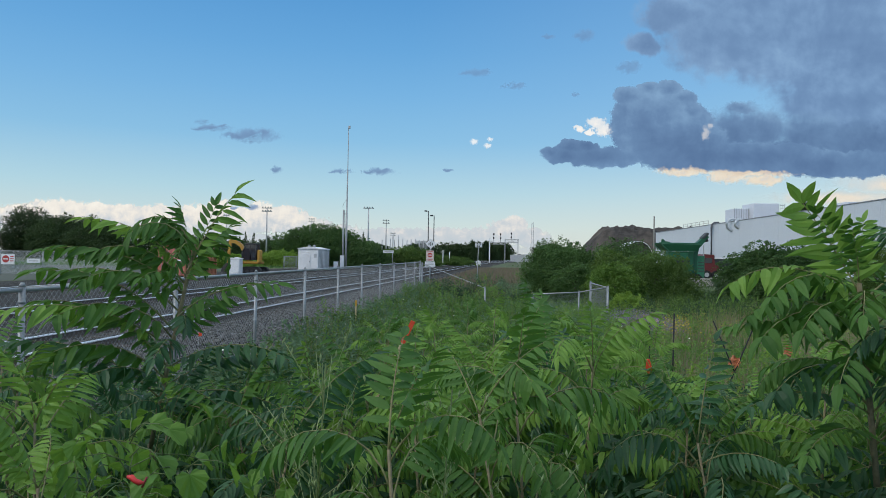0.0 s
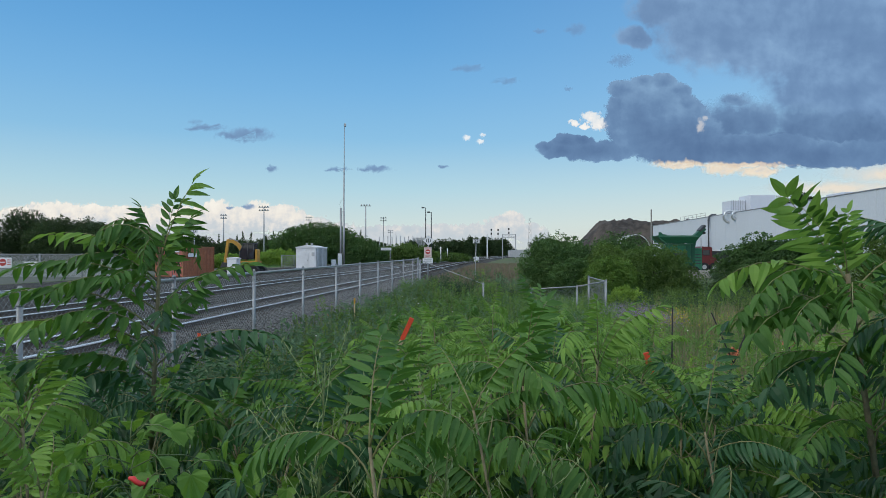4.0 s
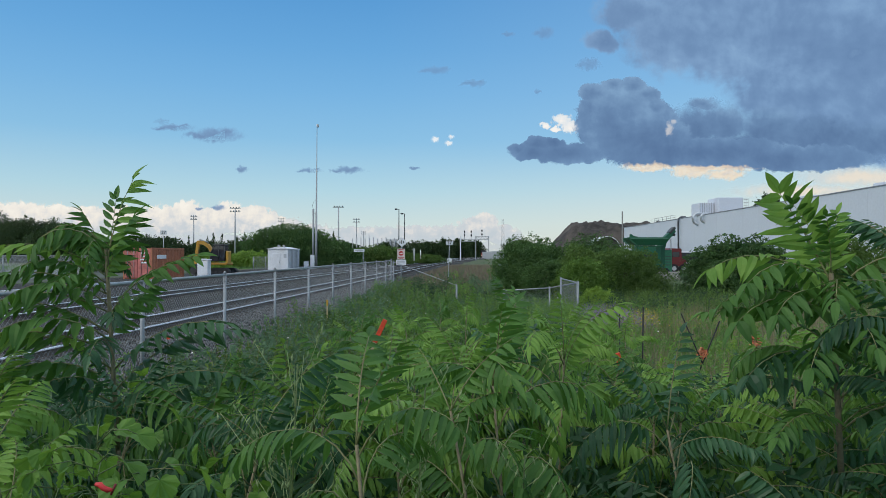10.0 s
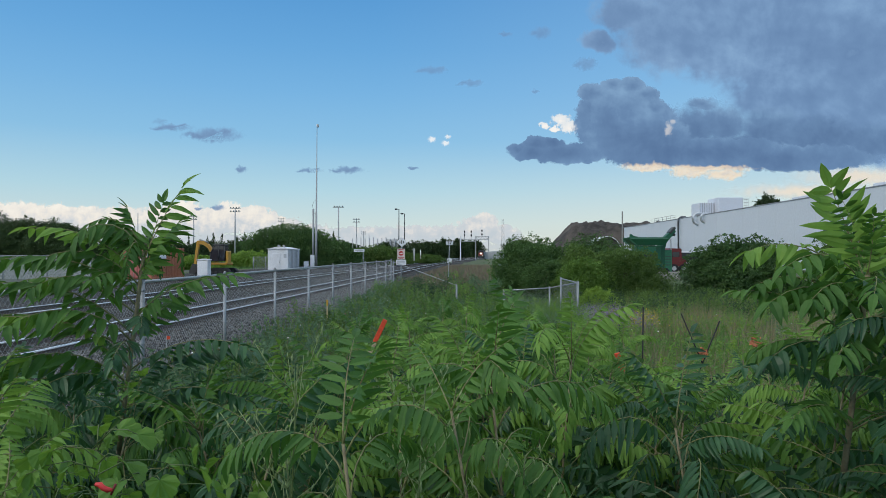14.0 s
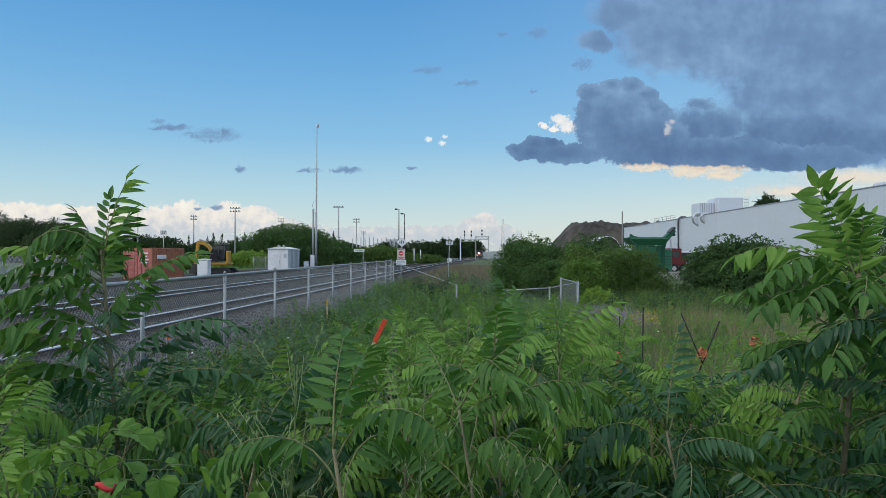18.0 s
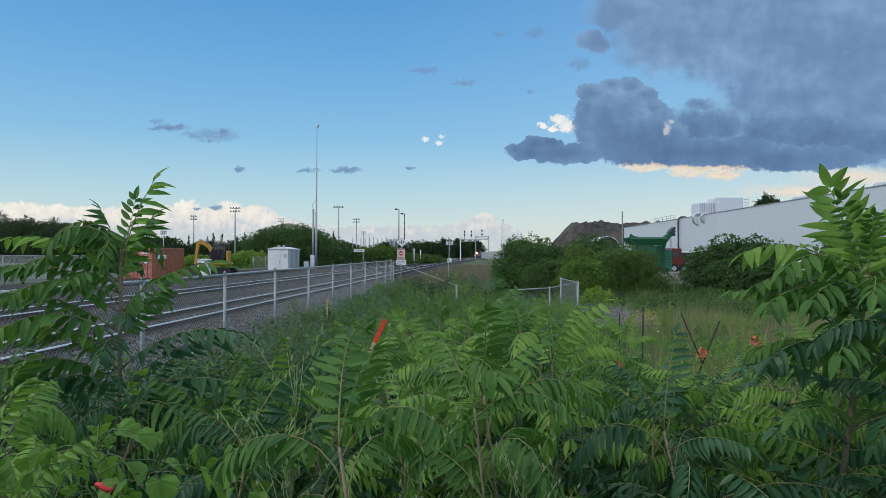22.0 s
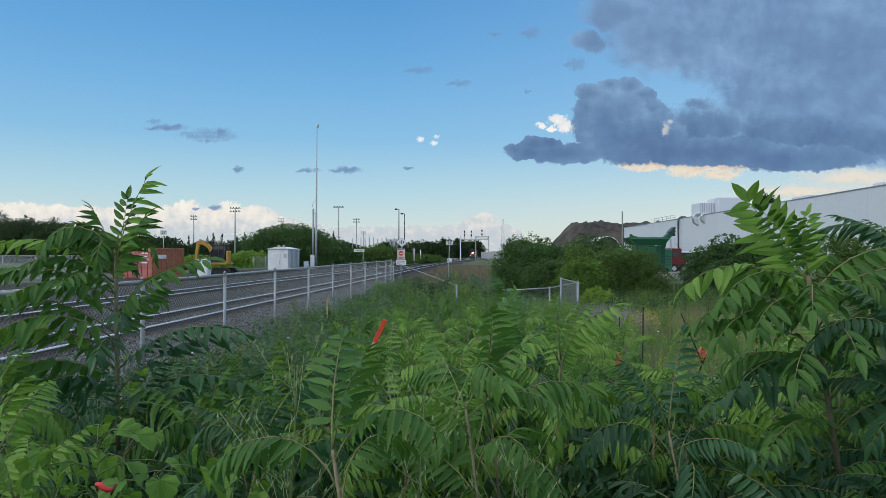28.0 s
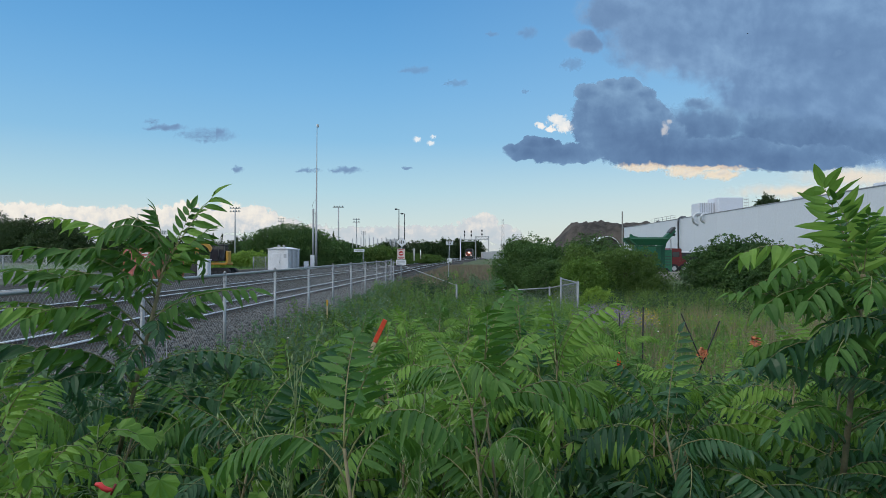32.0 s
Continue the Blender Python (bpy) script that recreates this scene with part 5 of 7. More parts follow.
# ---- spoil heap ----
SOIL = coat("spoil_soil", (0.050, 0.044, 0.041), 0.95, 0, 0.45, 0.6, 0.10, 0.9, dirt=(0.155, 0.13, 0.108), dirt_amount=0.85)


def make_heap():
    verts, faces, nx, ny = [], [], 110, 44
    for j in range(ny):
        for i in range(nx):
            x, y = -26 + 96 * i / (nx - 1), -22 + 44 * j / (ny - 1)
            edge = (smooth(-22, -5, x) * (1 - smooth(34, 66, x))) * (smooth(-22, -4, y) * (1 - smooth(6, 22, y)))
            h = edge * (14.2 - 0.02 * max(0, x) + 1.3 * noise.noise((x * 0.14, y * 0.16, 0)) + 0.9 * noise.noise((x * 0.45, y * 0.45, 4)) + 0.4 * noise.noise((x * 1.1, y * 1.1, 8)))
            h -= edge * 1.0 * smooth(14, 40, x)
            verts.append((x, y, h - 0.2))
    for j in range(ny - 1):
        for i in range(nx - 1):
            faces.append((j * nx + i, j * nx + i + 1, (j + 1) * nx + i + 1, (j + 1) * nx + i))
    ob = soup("soil_mound", verts, faces, SOIL, None, "large grey-brown heap of soil and rubble", "soil heap")
    ob.location = (55, 250, 0)


make_heap()

# ---- yard and railway things ----
WHITE = coat("white_paint", (0.82, 0.83, 0.86), 0.5, 0, 0.06, 12, 1.2, 0.04, dirt=(0.42, 0.40, 0.38), dirt_amount=0.3)
GREY = coat("grey_paint", (0.45, 0.46, 0.48), 0.55, 0, 0.08, 12, 1.2, 0.04)
DARKGREY = coat("dark_paint", (0.05, 0.052, 0.056), 0.5, 0, 0.2, 12, 1.2, 0.04)
BLACK = coat("black_rubber", (0.022, 0.022, 0.024), 0.75, 0, 0.2, 20, 3, 0.1)
ORANGE_PAINT = coat("faded_orange_paint", (0.46, 0.17, 0.09), 0.6, 0, 0.15, 8, 0.9, 0.08, dirt=(0.20, 0.08, 0.05))
PALE_ORANGE = coat("pinkish_orange_paint", (0.58, 0.18, 0.155), 0.6, 0, 0.12, 8, 0.9, 0.08, dirt=(0.26, 0.10, 0.07))
YELLOW = coat("plant_yellow_paint", (0.50, 0.27, 0.035), 0.5, 0, 0.12, 10, 1.5, 0.06, dirt=(0.22, 0.13, 0.04))
PLANT_GREEN = coat("plant_green_paint", (0.014, 0.105, 0.052), 0.5, 0, 0.15, 10, 1.2, 0.06, dirt=(0.03, 0.10, 0.055))
RED = coat("red_paint", (0.14, 0.020, 0.020), 0.45, 0, 0.12, 10, 1.5, 0.05)
SIGN_RED = coat("sign_red", (0.50, 0.05, 0.045), 0.5, 0, 0.08, 20, 3, 0.02)
PALE_PINK = coat("weathered_sign_face", (0.66, 0.55, 0.53), 0.5, 0, 0.06, 20, 3, 0.02)
CONCRETE = coat("concrete", (0.36, 0.34, 0.31), 0.85, 0, 0.15, 12, 1.0, 0.3)
LOCO_RED = coat("locomotive_red", (0.22, 0.05, 0.03), 0.5, 0, 0.1, 6, 0.6, 0.05)
HEADLIGHT = glow("headlight", (1.0, 0.92, 0.80), 60.0)
DITCH = glow("ditch_light", (1.0, 0.88, 0.72), 5.0)
FLAG = coat("fluorescent_tape", (0.78, 0.085, 0.03), 0.5, 0, 0.12, 40, 8, 0.05)
LATH = coat("wooden_lath", (0.55, 0.45, 0.27), 0.8, 0, 0.2, 40, 5, 0.2)
GLASS = coat("dark_glass", (0.03, 0.035, 0.045), 0.12, 0, 0.1, 3, 0.5, 0, spec=0.8)


def lettering(text, size, mat, parent, m):
    """Raised painted characters in the built-in font, as a mesh."""
    cu = bpy.data.curves.new("lettering", "FONT")
    cu.body, cu.size, cu.extrude, cu.align_x, cu.align_y = text, size, 0.01, "CENTER", "CENTER"
    tmp = new("lettering_source", cu)
    dg = bpy.context.evaluated_depsgraph_get()
    me = bpy.data.meshes.new_from_object(tmp.evaluated_get(dg))
    bpy.data.objects.remove(tmp)
    me.materials.clear()
    me.materials.append(mat)
    ob = new("lettering", me)
    ob.parent, ob.matrix_basis = parent, m
    return ob


def make_hut():
    w, d, h = 2.65, 5.6, 2.75
    t = thing("signal_hut", pose(-21.2, 90.5, 0.12, 0, 0, -3.1), "white metal signal hut with a shallow gabled roof beside the tracks", "hut")
    bm = bmesh.new()
    box(bm, (0, 0, h / 2), (w, d, h), None, 0.03)
    part("wall", bm, WHITE, t)
    bm = bmesh.new()
    prism(bm, [(-w / 2 - 0.1, h), (w / 2 + 0.1, h), (w / 2 + 0.1, h + 0.07), (0, h + 0.34), (-w / 2 - 0.1, h + 0.07)], d + 0.2)
    part("roof", bm, WHITE, t)
    bm = bmesh.new()
    box(bm, (-0.2, -d / 2 - 0.02, 1.12), (1.0, 0.05, 2.1), None, 0.01)
    door = part("door", bm, WHITE, t)
    bm = bmesh.new()
    box(bm, (0.2, -d / 2 - 0.07, 1.1), (0.05, 0.06, 0.16), None, 0.01)
    part("handle", bm, DARKGREY, door)
    bm = bmesh.new()
    box(bm, (0.95, -d / 2 - 0.03, 1.9), (0.36, 0.06, 0.5), None, 0.01)
    part("vent", bm, GREY, t)
    for k in range(9):
        bm = bmesh.new()
        box(bm, (w / 2 + 0.03, -d / 2 + 0.35 + 0.61 * k, h / 2), (0.08, 0.2, h - 0.12), None, 0.015)
        part("rib", bm, GREY, t)
    for k in (-0.35, 0.35):
        bm = bmesh.new()
        rod(bm, (k, -1.2, h + 0.2), (k, -1.2, h + 0.5), 0.16, n=10)
        rod(bm, (k, -1.2, h + 0.5), (k, -1.2, h + 0.58), 0.26, 0.1, n=10)
        part("roof_vent", bm, GREY, t)
    bm = bmesh.new()
    box(bm, (0, 0, 0.0), (w + 0.3, d + 0.3, 0.2))
    part("base_slab", bm, CONCRETE, t)
    for x, y, w2, h2 in ((-18.35, 91.0, 0.55, 1.15), (-17.9, 93.0, 0.5, 2.0)):
        t = thing("equipment_cabinet", pose(x, y, 0.12), "small white trackside equipment cabinet", "cabinet", "trackside cabinets")
        bm = bmesh.new()
        box(bm, (0, 0, h2 / 2), (w2, 0.5, h2), None, 0.02)
        part("body", bm, WHITE, t)
        bm = bmesh.new()
        box(bm, (0, 0, h2 + 0.02), (w2 + 0.06, 0.56, 0.05), None, 0.01)
        part("lid", bm, GREY, t)
    t = thing("relay_cabinet", pose(-20.6, 58.5, 0.12, 0, 0, -3), "pale grey relay cabinet on legs by the tracks", "cabinet")
    bm = bmesh.new()
    box(bm, (0, 0, 0.82), (0.95, 0.7, 1.45), None, 0.03)
    part("body", bm, WHITE, t)
    bm = bmesh.new()
    prism(bm, [(-0.53, 1.55), (0.53, 1.55), (0.5, 1.61), (0, 1.68), (-0.5, 1.61)], 0.8)
    part("lid", bm, WHITE, t)
    bm = bmesh.new()
    box(bm, (0, -0.37, 0.82), (0.8, 0.03, 1.25), None, 0.008)
    part("door", bm, WHITE, t)
    bm = bmesh.new()
    box(bm, (0, 0, 0.05), (0.8, 0.6, 0.12))
    part("plinth", bm, CONCRETE, t)


def make_mast():
    t = thing("radio_mast", pose(-17.75, 95, 0.1), "tall thin grey radio mast beside a shorter pole", "mast")
    bm = bmesh.new()
    tube(bm, [(0, 0, 0), (0, 0, 8), (0, 0, 8.01), (0.05, 0, 14), (0.05, 0, 14.01), (0.08, 0, 20.2)], [0.16, 0.14, 0.11, 0.09, 0.06, 0.045], 10)
    part("pole", bm, GALV, t)
    bm = bmesh.new()
    rod(bm, (-0.42, 0, 0), (-0.42, 0, 8.45), 0.15, 0.13, 10)
    part("short_pole", bm, GALV, t)
    bm = bmesh.new()
    box(bm, (-0.21, 0, 7.9), (0.5, 0.1, 0.1))
    box(bm, (-0.21, 0, 5.2), (0.5, 0.1, 0.1))
    part("bracket", bm, GREY, t)
    bm = bmesh.new()
    box(bm, (0.17, 0, 20.15), (0.3, 0.3, 0.42), None, 0.05)
    part("camera_head", bm, GREY, t)
    bm = bmesh.new()
    tube(bm, [(-0.42, 0.1, 8.4), (-0.6, 0.1, 8.9), (-0.4, 0.1, 9.5), (0.0, 0.1, 9.9)], [0.02] * 4, 5)
    part("cable", bm, DARKGREY, t)


def floodlight(x, y, h, lamps=4, rows=1, wide=3.6):
    t = thing("floodlight_mast", pose(x, y, 0), "tall grey sports-field floodlight mast on the skyline", "light mast", "floodlight masts")
    bm = bmesh.new()
    rod(bm, (0, 0, 0), (0, 0, h), 0.42, 0.22, 8)
    part("pole", bm, GREY, t)
    for r in range(rows):
        z = h - 0.1 - 1.5 * r
        bm = bmesh.new()
        box(bm, (0, 0, z), (wide, 0.3, 0.26))
        part("crossarm", bm, GREY, t)
        for k in range(lamps):
            bm = bmesh.new()
            xx = -wide / 2 + wide * (k + 0.5) / lamps
            box(bm, (xx, -0.35, z + 0.4), (0.52, 0.5, 0.55), Euler((0.5, 0, 0)).to_matrix(), 0.1)
            part("lamp_head", bm, GREY, t)


def make_poles():
    for x, y, h, lamps, rows, wide in ((-92, 300, 22.9, 4, 2, 4.8), (-125, 340, 21.6, 3, 2, 3.4), (-95.5, 400, 23.6, 3, 2, 4), (-44.7, 290, 22.7, 4, 1, 4.6), (-48.5, 380, 22.2, 3, 2, 4),
                                       (-58.7, 500, 19.2, 3, 2, 4)):
        floodlight(x, y, h, lamps, rows, wide)
    for x, y, h in ((-90, 200, 14.6), (-38.5, 330, 13.0), (-36, 330, 12.5)):
        bm = bmesh.new()
        rod(bm, (0, 0, -0.3), (0, 0, h), 0.17, 0.12, 8)
        solo("utility_pole", bm, GREY, pose(x, y, 0), "plain grey pole on the skyline", "pole", "plain poles")
    t = thing("power_pole", pose(-124, 172, 0), "grey power pole with short crossarms before the trees", "pole")
    bm = bmesh.new()
    rod(bm, (0, 0, 0), (0, 0, 11.2), 0.18, 0.13, 8)
    part("pole", bm, GREY, t)
    for z in (10.8, 9.8, 8.8):
        bm = bmesh.new()
        box(bm, (0, 0, z), (1.5, 0.14, 0.16))
        part("crossarm", bm, GREY, t)
    for x, y, h in ((-9.75, 150, 12.2), (-8.5, 150, 11.2)):
        t = thing("street_lamp", pose(x, y, 0.1), "tall dark lamp post beside the line", "lamp post", "lamp posts by the line")
        bm = bmesh.new()
        rod(bm, (0, 0, 0), (0, 0, h), 0.13, 0.09, 8)
        part("pole", bm, DARKGREY, t)
        bm = bmesh.new()
        rod(bm, (0, 0, h - 0.1), (-0.55, 0, h + 0.05), 0.05)
        part("arm", bm, DARKGREY, t)
        bm = bmesh.new()
        box(bm, (-0.6, 0, h - 0.02), (0.62, 0.4, 0.3), None, 0.06)
        part("lamp_head", bm, DARKGREY, t)
    # the ball-stop netting of the sports field
    t = thing("ball_stop_net", Matrix(), "high grey ball-stop netting on steel poles", "netting")
    for k in range(12):
        bm = bmesh.new()
        rod(bm, (-40 + 1.85 * k, 300, 0), (-40 + 1.85 * k, 300, 9.4 + (k % 3) * 0.3), 0.2, n=6)
        part("pole", bm, GREY, t)
    for k in (8, 9, 10):
        v, f = netting((-40 + 1.85 * k, 300.3, 0), (-40 + 1.85 * (k + 1), 300.3, 0), 3.0, 9.2, 0.5, 0.11)
        soup("netting", v, f, GREY, t, "grey netting panel")
    # lattice tower
    t = thing("lattice_tower", pose(53, 600, 0), "slender lattice tower on the skyline", "tower")
    for sx in (-1, 1):
        bm = bmesh.new()
        rod(bm, (sx * 1.4, 0, 0), (sx * 0.8, 0, 34), 0.16, n=5)
        part("leg", bm, GREY, t)
    for k in range(17):
        bm = bmesh.new()
        s = 1 if k % 2 else -1
        rod(bm, (s * (1.4 - 0.018 * 2 * k), 0, 2 * k), (-s * (1.4 - 0.018 * 2 * (k + 1)), 0, 2 * k + 2), 0.1, n=4)
        part("brace", bm, GREY, t)
    bm = bmesh.new()
    rod(bm, (0, 0, -0.4), (0, 0, 6.1), 0.07, 0.06, 8)
    solo("yard_pole", bm, coat("weathered_pole", (0.25, 0.24, 0.22), 0.8), pose(16.4, 62, 0.0), "plain weathered pole by the yard", "pole")


def make_container():
    t = thing("shipping_container", pose(-25.2, 56.0, 0.12, 0, 0, -3.1), "faded orange corrugated steel shipping container in the yard", "container")
    w, d, h = 2.44, 6.06, 2.59
    bm = bmesh.new()
    box(bm, (0, d / 2, h / 2), (w - 0.12, d - 0.12, h - 0.1))
    part("body", bm, ORANGE_PAINT, t)
    for x in (-w / 2 + 0.07, w / 2 - 0.07):
        for y in (0.07, d - 0.07):
            bm = bmesh.new()
            box(bm, (x, y, h / 2), (0.16, 0.16, h), None, 0.015)
            part("corner_post", bm, ORANGE_PAINT, t)
    for x in (-w / 2 + 0.06, w / 2 - 0.06):
        for z in (0.09, h - 0.06):
            bm = bmesh.new()
            box(bm, (x, d / 2, z), (0.1, d, 0.14), None, 0.01)
            part("side_rail", bm, ORANGE_PAINT, t)
        for k in range(19):
            bm = bmesh.new()
            box(bm, (x + (0.012 if x > 0 else -0.012), 0.34 + 0.3 * k, h / 2), (0.05, 0.15, h - 0.3), None, 0.02)
            part("corrugation", bm, ORANGE_PAINT, t)
    for s in (-1, 1):
        bm = bmesh.new()
        box(bm, (s * 0.575, 0.03, h / 2), (1.12, 0.06, h - 0.24), None, 0.01)
        door = part("door", bm, PALE_ORANGE, t, "paler pinkish orange container door")
        for o in (-0.28, 0.26):
            bm = bmesh.new()
            rod(bm, (s * 0.575 + o, -0.03, 0.14), (s * 0.575 + o, -0.03, h - 0.14), 0.025, n=6)
            part("lock_bar", bm, GALV, door)
        for k in range(4):
            bm = bmesh.new()
            box(bm, (s * 0.575, -0.005, 0.42 + 0.55 * k), (1.0, 0.03, 0.28), None, 0.01)
            part("corrugation", bm, PALE_ORANGE, door)
    for z, wd in ((2.15, 0.62), (1.88, 0.45), (1.62, 0.7), (1.36, 0.5)):
        bm = bmesh.new()
        box(bm, (0.6, -0.06, z), (wd, 0.01, 0.11))
        part("marking", bm, WHITE, t, "white painted marking")
    bm = bmesh.new()
    box(bm, (w / 2 + 0.04, 1.6, 1.85), (0.01, 1.7, 0.32))
    part("marking", bm, WHITE, t, "white painted marking")


def make_excavator():
    t = thing("excavator", pose(-21.3, 65.0, 0.12, 0, 0, -4), "yellow tracked excavator with a dark cab and folded boom", "excavator")
    for s in (-0.95, 0.95):
        bm = bmesh.new()
        prism(bm, [(-1.3, 0.3), (-1.05, 0.02), (1.05, 0.02), (1.3, 0.3), (1.3, 0.5), (1.05, 0.75), (-1.05, 0.75), (-1.3, 0.5)], 0.5, None, (0, s, 0))
        tr = part("crawler_track", bm, BLACK, t)
        for k in range(5):
            bm = bmesh.new()
            rod(bm, (-0.9 + 0.45 * k, s - 0.28, 0.35), (-0.9 + 0.45 * k, s + 0.28, 0.35), 0.17, n=10)
            part("roller", bm, DARKGREY, tr)
    bm = bmesh.new()
    box(bm, (0.05, -0.2, 1.16), (1.9, 1.6, 0.24), None, 0.06)
    part("deck", bm, YELLOW, t)
    bm = bmesh.new()
    prism(bm, [(0.86, 1.2), (1.1, 1.2), (1.12, 2.3), (1.0, 2.4), (0.9, 2.35)], 0.7, None, (0, -0.6, 0))
    part("engine_cover", bm, YELLOW, t)
    bm = bmesh.new()
    prism(bm, [(-0.75, 1.42), (0.6, 1.42), (0.62, 2.9), (-0.35, 2.9), (-0.75, 2.2)], 1.0, None, (0.15, -0.5, 0))
    cab = part("cab", bm, GLASS, t, "dark glazed cab")
    for x0, z0, x1, z1 in ((-0.6, 1.42, -0.6, 2.2), (-0.6, 2.2, -0.2, 2.9), (-0.2, 2.9, 0.77, 2.92), (0.77, 1.42, 0.77, 2.9), (0.2, 1.42, 0.2, 2.9)):
        bm = bmesh.new()
        rod(bm, (x0, -1.01, z0), (x1, -1.01, z1), 0.045, n=6)
        part("cab_post", bm, DARKGREY, cab)
    bm = bmesh.new()
    box(bm, (0.2, -0.5, 2.96), (1.15, 1.1, 0.09), None, 0.03)
    part("cab_roof", bm, DARKGREY, cab)
    bm = bmesh.new()
    prism(bm, [(-0.5, 1.3), (-0.25, 1.55), (-1.15, 2.95), (-1.75, 3.35), (-2.35, 3.3), (-2.3, 3.05), (-1.8, 3.0), (-1.35, 2.7)], 0.32, None, (0, 0.25, 0))
    part("boom", bm, YELLOW, t)
    bm = bmesh.new()
    prism(bm, [(-2.15, 3.4), (-2.42, 3.38), (-2.72, 1.1), (-2.5, 1.05)], 0.26, None, (0, 0.25, 0))
    part("stick", bm, YELLOW, t)
    bm = bmesh.new()
    prism(bm, [(-2.75, 1.15), (-2.4, 1.1), (-2.2, 0.5), (-2.55, 0.12), (-3.1, 0.25), (-2.95, 0.7)], 0.75, None, (0, 0.25, 0))
    part("bucket", bm, DARKGREY, t)
    bm = bmesh.new()
    rod(bm, (-1.3, 0.25, 3.2), (-2.2, 0.25, 3.5), 0.07, n=6)
    rod(bm, (-0.6, 0.45, 1.5), (-1.3, 0.45, 2.5), 0.08, n=6)
    part("hydraulic_ram", bm, GALV, t)


PALE_GREEN = coat("faded_green_paint", (0.035, 0.185, 0.10), 0.55, 0, 0.12, 10, 1.5, 0.06)


def make_crusher():
    t = thing("mobile_crusher", pose(21.2, 70, 0.15), "green mobile rock crusher with a wide hopper", "crusher")
    # the hopper: four sloping sheets under a thick rim
    for y, lean in ((-1.1, 1), (1.1, -1)):
        bm = bmesh.new()
        prism(bm, [(-2.4, 3.66), (1.5, 3.66), (1.15, 2.94), (-1.55, 2.94)], 0.08, Euler((-0.45 * lean, 0, 0)).to_matrix(), (0, y + 1.35 * lean, 0.33))
        part("hopper_side", bm, PLANT_GREEN, t)
    for x0, x1 in ((-2.42, -1.55), (1.5, 1.15)):
        bm = bmesh.new()
        prism(bm, [(x0, 3.66), (x0 + 0.08, 3.66), (x1 + 0.08, 2.94), (x1, 2.94)], 2.0)
        part("hopper_end", bm, PLANT_GREEN, t)
    for y in (-1.12, 1.12):
        bm = bmesh.new()
        box(bm, (-0.45, y, 3.70), (4.05, 0.18, 0.15), None, 0.03)
        part("hopper_rim", bm, PLANT_GREEN, t)
    for k in range(6):
        bm = bmesh.new()
        box(bm, (-1.45 + 0.48 * k, -0.98, 3.28), (0.07, 0.1, 0.62), Euler((-0.45, 0, 0)).to_matrix(), 0.015)
        part("hopper_rib", bm, PLANT_GREEN, t)
    bm = bmesh.new()
    prism(bm, [(-1.92, 4.12), (-1.95, 3.7), (-1.05, 3.7), (-1.1, 3.86), (-1.55, 3.95), (-1.75, 4.15)], 0.14)
    part("hopper_wing", bm, PLANT_GREEN, t)
    bm = bmesh.new()
    box(bm, (-0.15, 0.15, 1.55), (2.5, 1.7, 2.75), None, 0.05)
    part("chassis", bm, PLANT_GREEN, t)
    for x in (-0.85, 0.12):
        bm = bmesh.new()
        box(bm, (x, -0.73, 2.38), (0.86, 0.06, 0.74), None, 0.02)
        panel = part("side_panel", bm, PALE_GREEN, t, "paler green side panel")
        bm = bmesh.new()
        box(bm, (x + 0.3, -0.78, 2.35), (0.05, 0.04, 0.16), None, 0.01)
        part("latch", bm, DARKGREY, panel)
    # dark block stands in for the shaded gap below the panels
    bm = bmesh.new()
    box(bm, (0.03, -0.74, 1.84), (1.3, 0.10, 0.42), None, 0.02)
    part("grille", bm, DARKGREY, t)
    for k in range(4):
        bm = bmesh.new()
        box(bm, (-0.45 + 0.32 * k, -0.80, 1.84), (0.05, 0.05, 0.44))
        part("grille_bar", bm, PLANT_GREEN, t)
    for z in (1.45, 0.95):
        bm = bmesh.new()
        box(bm, (-0.1, -0.74, z), (2.3, 0.08, 0.1), None, 0.015)
        part("stiffener", bm, PLANT_GREEN, t)
    bm = bmesh.new()
    prism(bm, [(0.95, 0.25), (1.4, 0.25), (1.52, 1.2), (1.55, 2.4), (1.75, 3.25), (2.72, 4.38), (2.50, 4.66), (1.45, 3.72), (1.1, 2.9), (1.0, 1.6)], 0.8)
    part("conveyor", bm, PLANT_GREEN, t)
    bm = bmesh.new()
    box(bm, (2.36, 0, 4.52), (0.8, 0.95, 0.26), Euler((0, -0.78, 0)).to_matrix(), 0.05)
    part("conveyor_head", bm, DARKGREY, t)
    bm = bmesh.new()
    rod(bm, (2.5, -0.45, 4.05), (2.5, 0.45, 4.05), 0.14, n=12)
    part("drum", bm, BLACK, t)
    bm = bmesh.new()
    box(bm, (1.92, 0.5, 1.36), (0.82, 1.7, 2.3), None, 0.06)
    housing = part("engine_housing", bm, PALE_GREEN, t, "paler green engine housing")
    for k in range(4):
        bm = bmesh.new()
        box(bm, (1.92, -0.37, 0.95 + 0.3 * k), (0.6, 0.04, 0.08))
        part("louvre", bm, DARKGREY, housing)
    for s in (-0.8, 0.8):
        bm = bmesh.new()
        prism(bm, [(-1.7, 0.35), (-1.4, 0.0), (1.6, 0.0), (1.9, 0.35), (1.6, 0.7), (-1.4, 0.7)], 0.45, None, (0, s, -0.05))
        part("crawler_track", bm, BLACK, t)
    bm = bmesh.new()
    rod(bm, (2.3, -0.2, 0.3), (2.25, -0.2, 3.6), 0.05, n=6)
    part("strut", bm, GREY, t)
    # lorries by the wall
    t = thing("lorry", pose(26.5, 78, 0.1), "red lorry tractor parked by the wall", "lorry")
    bm = bmesh.new()
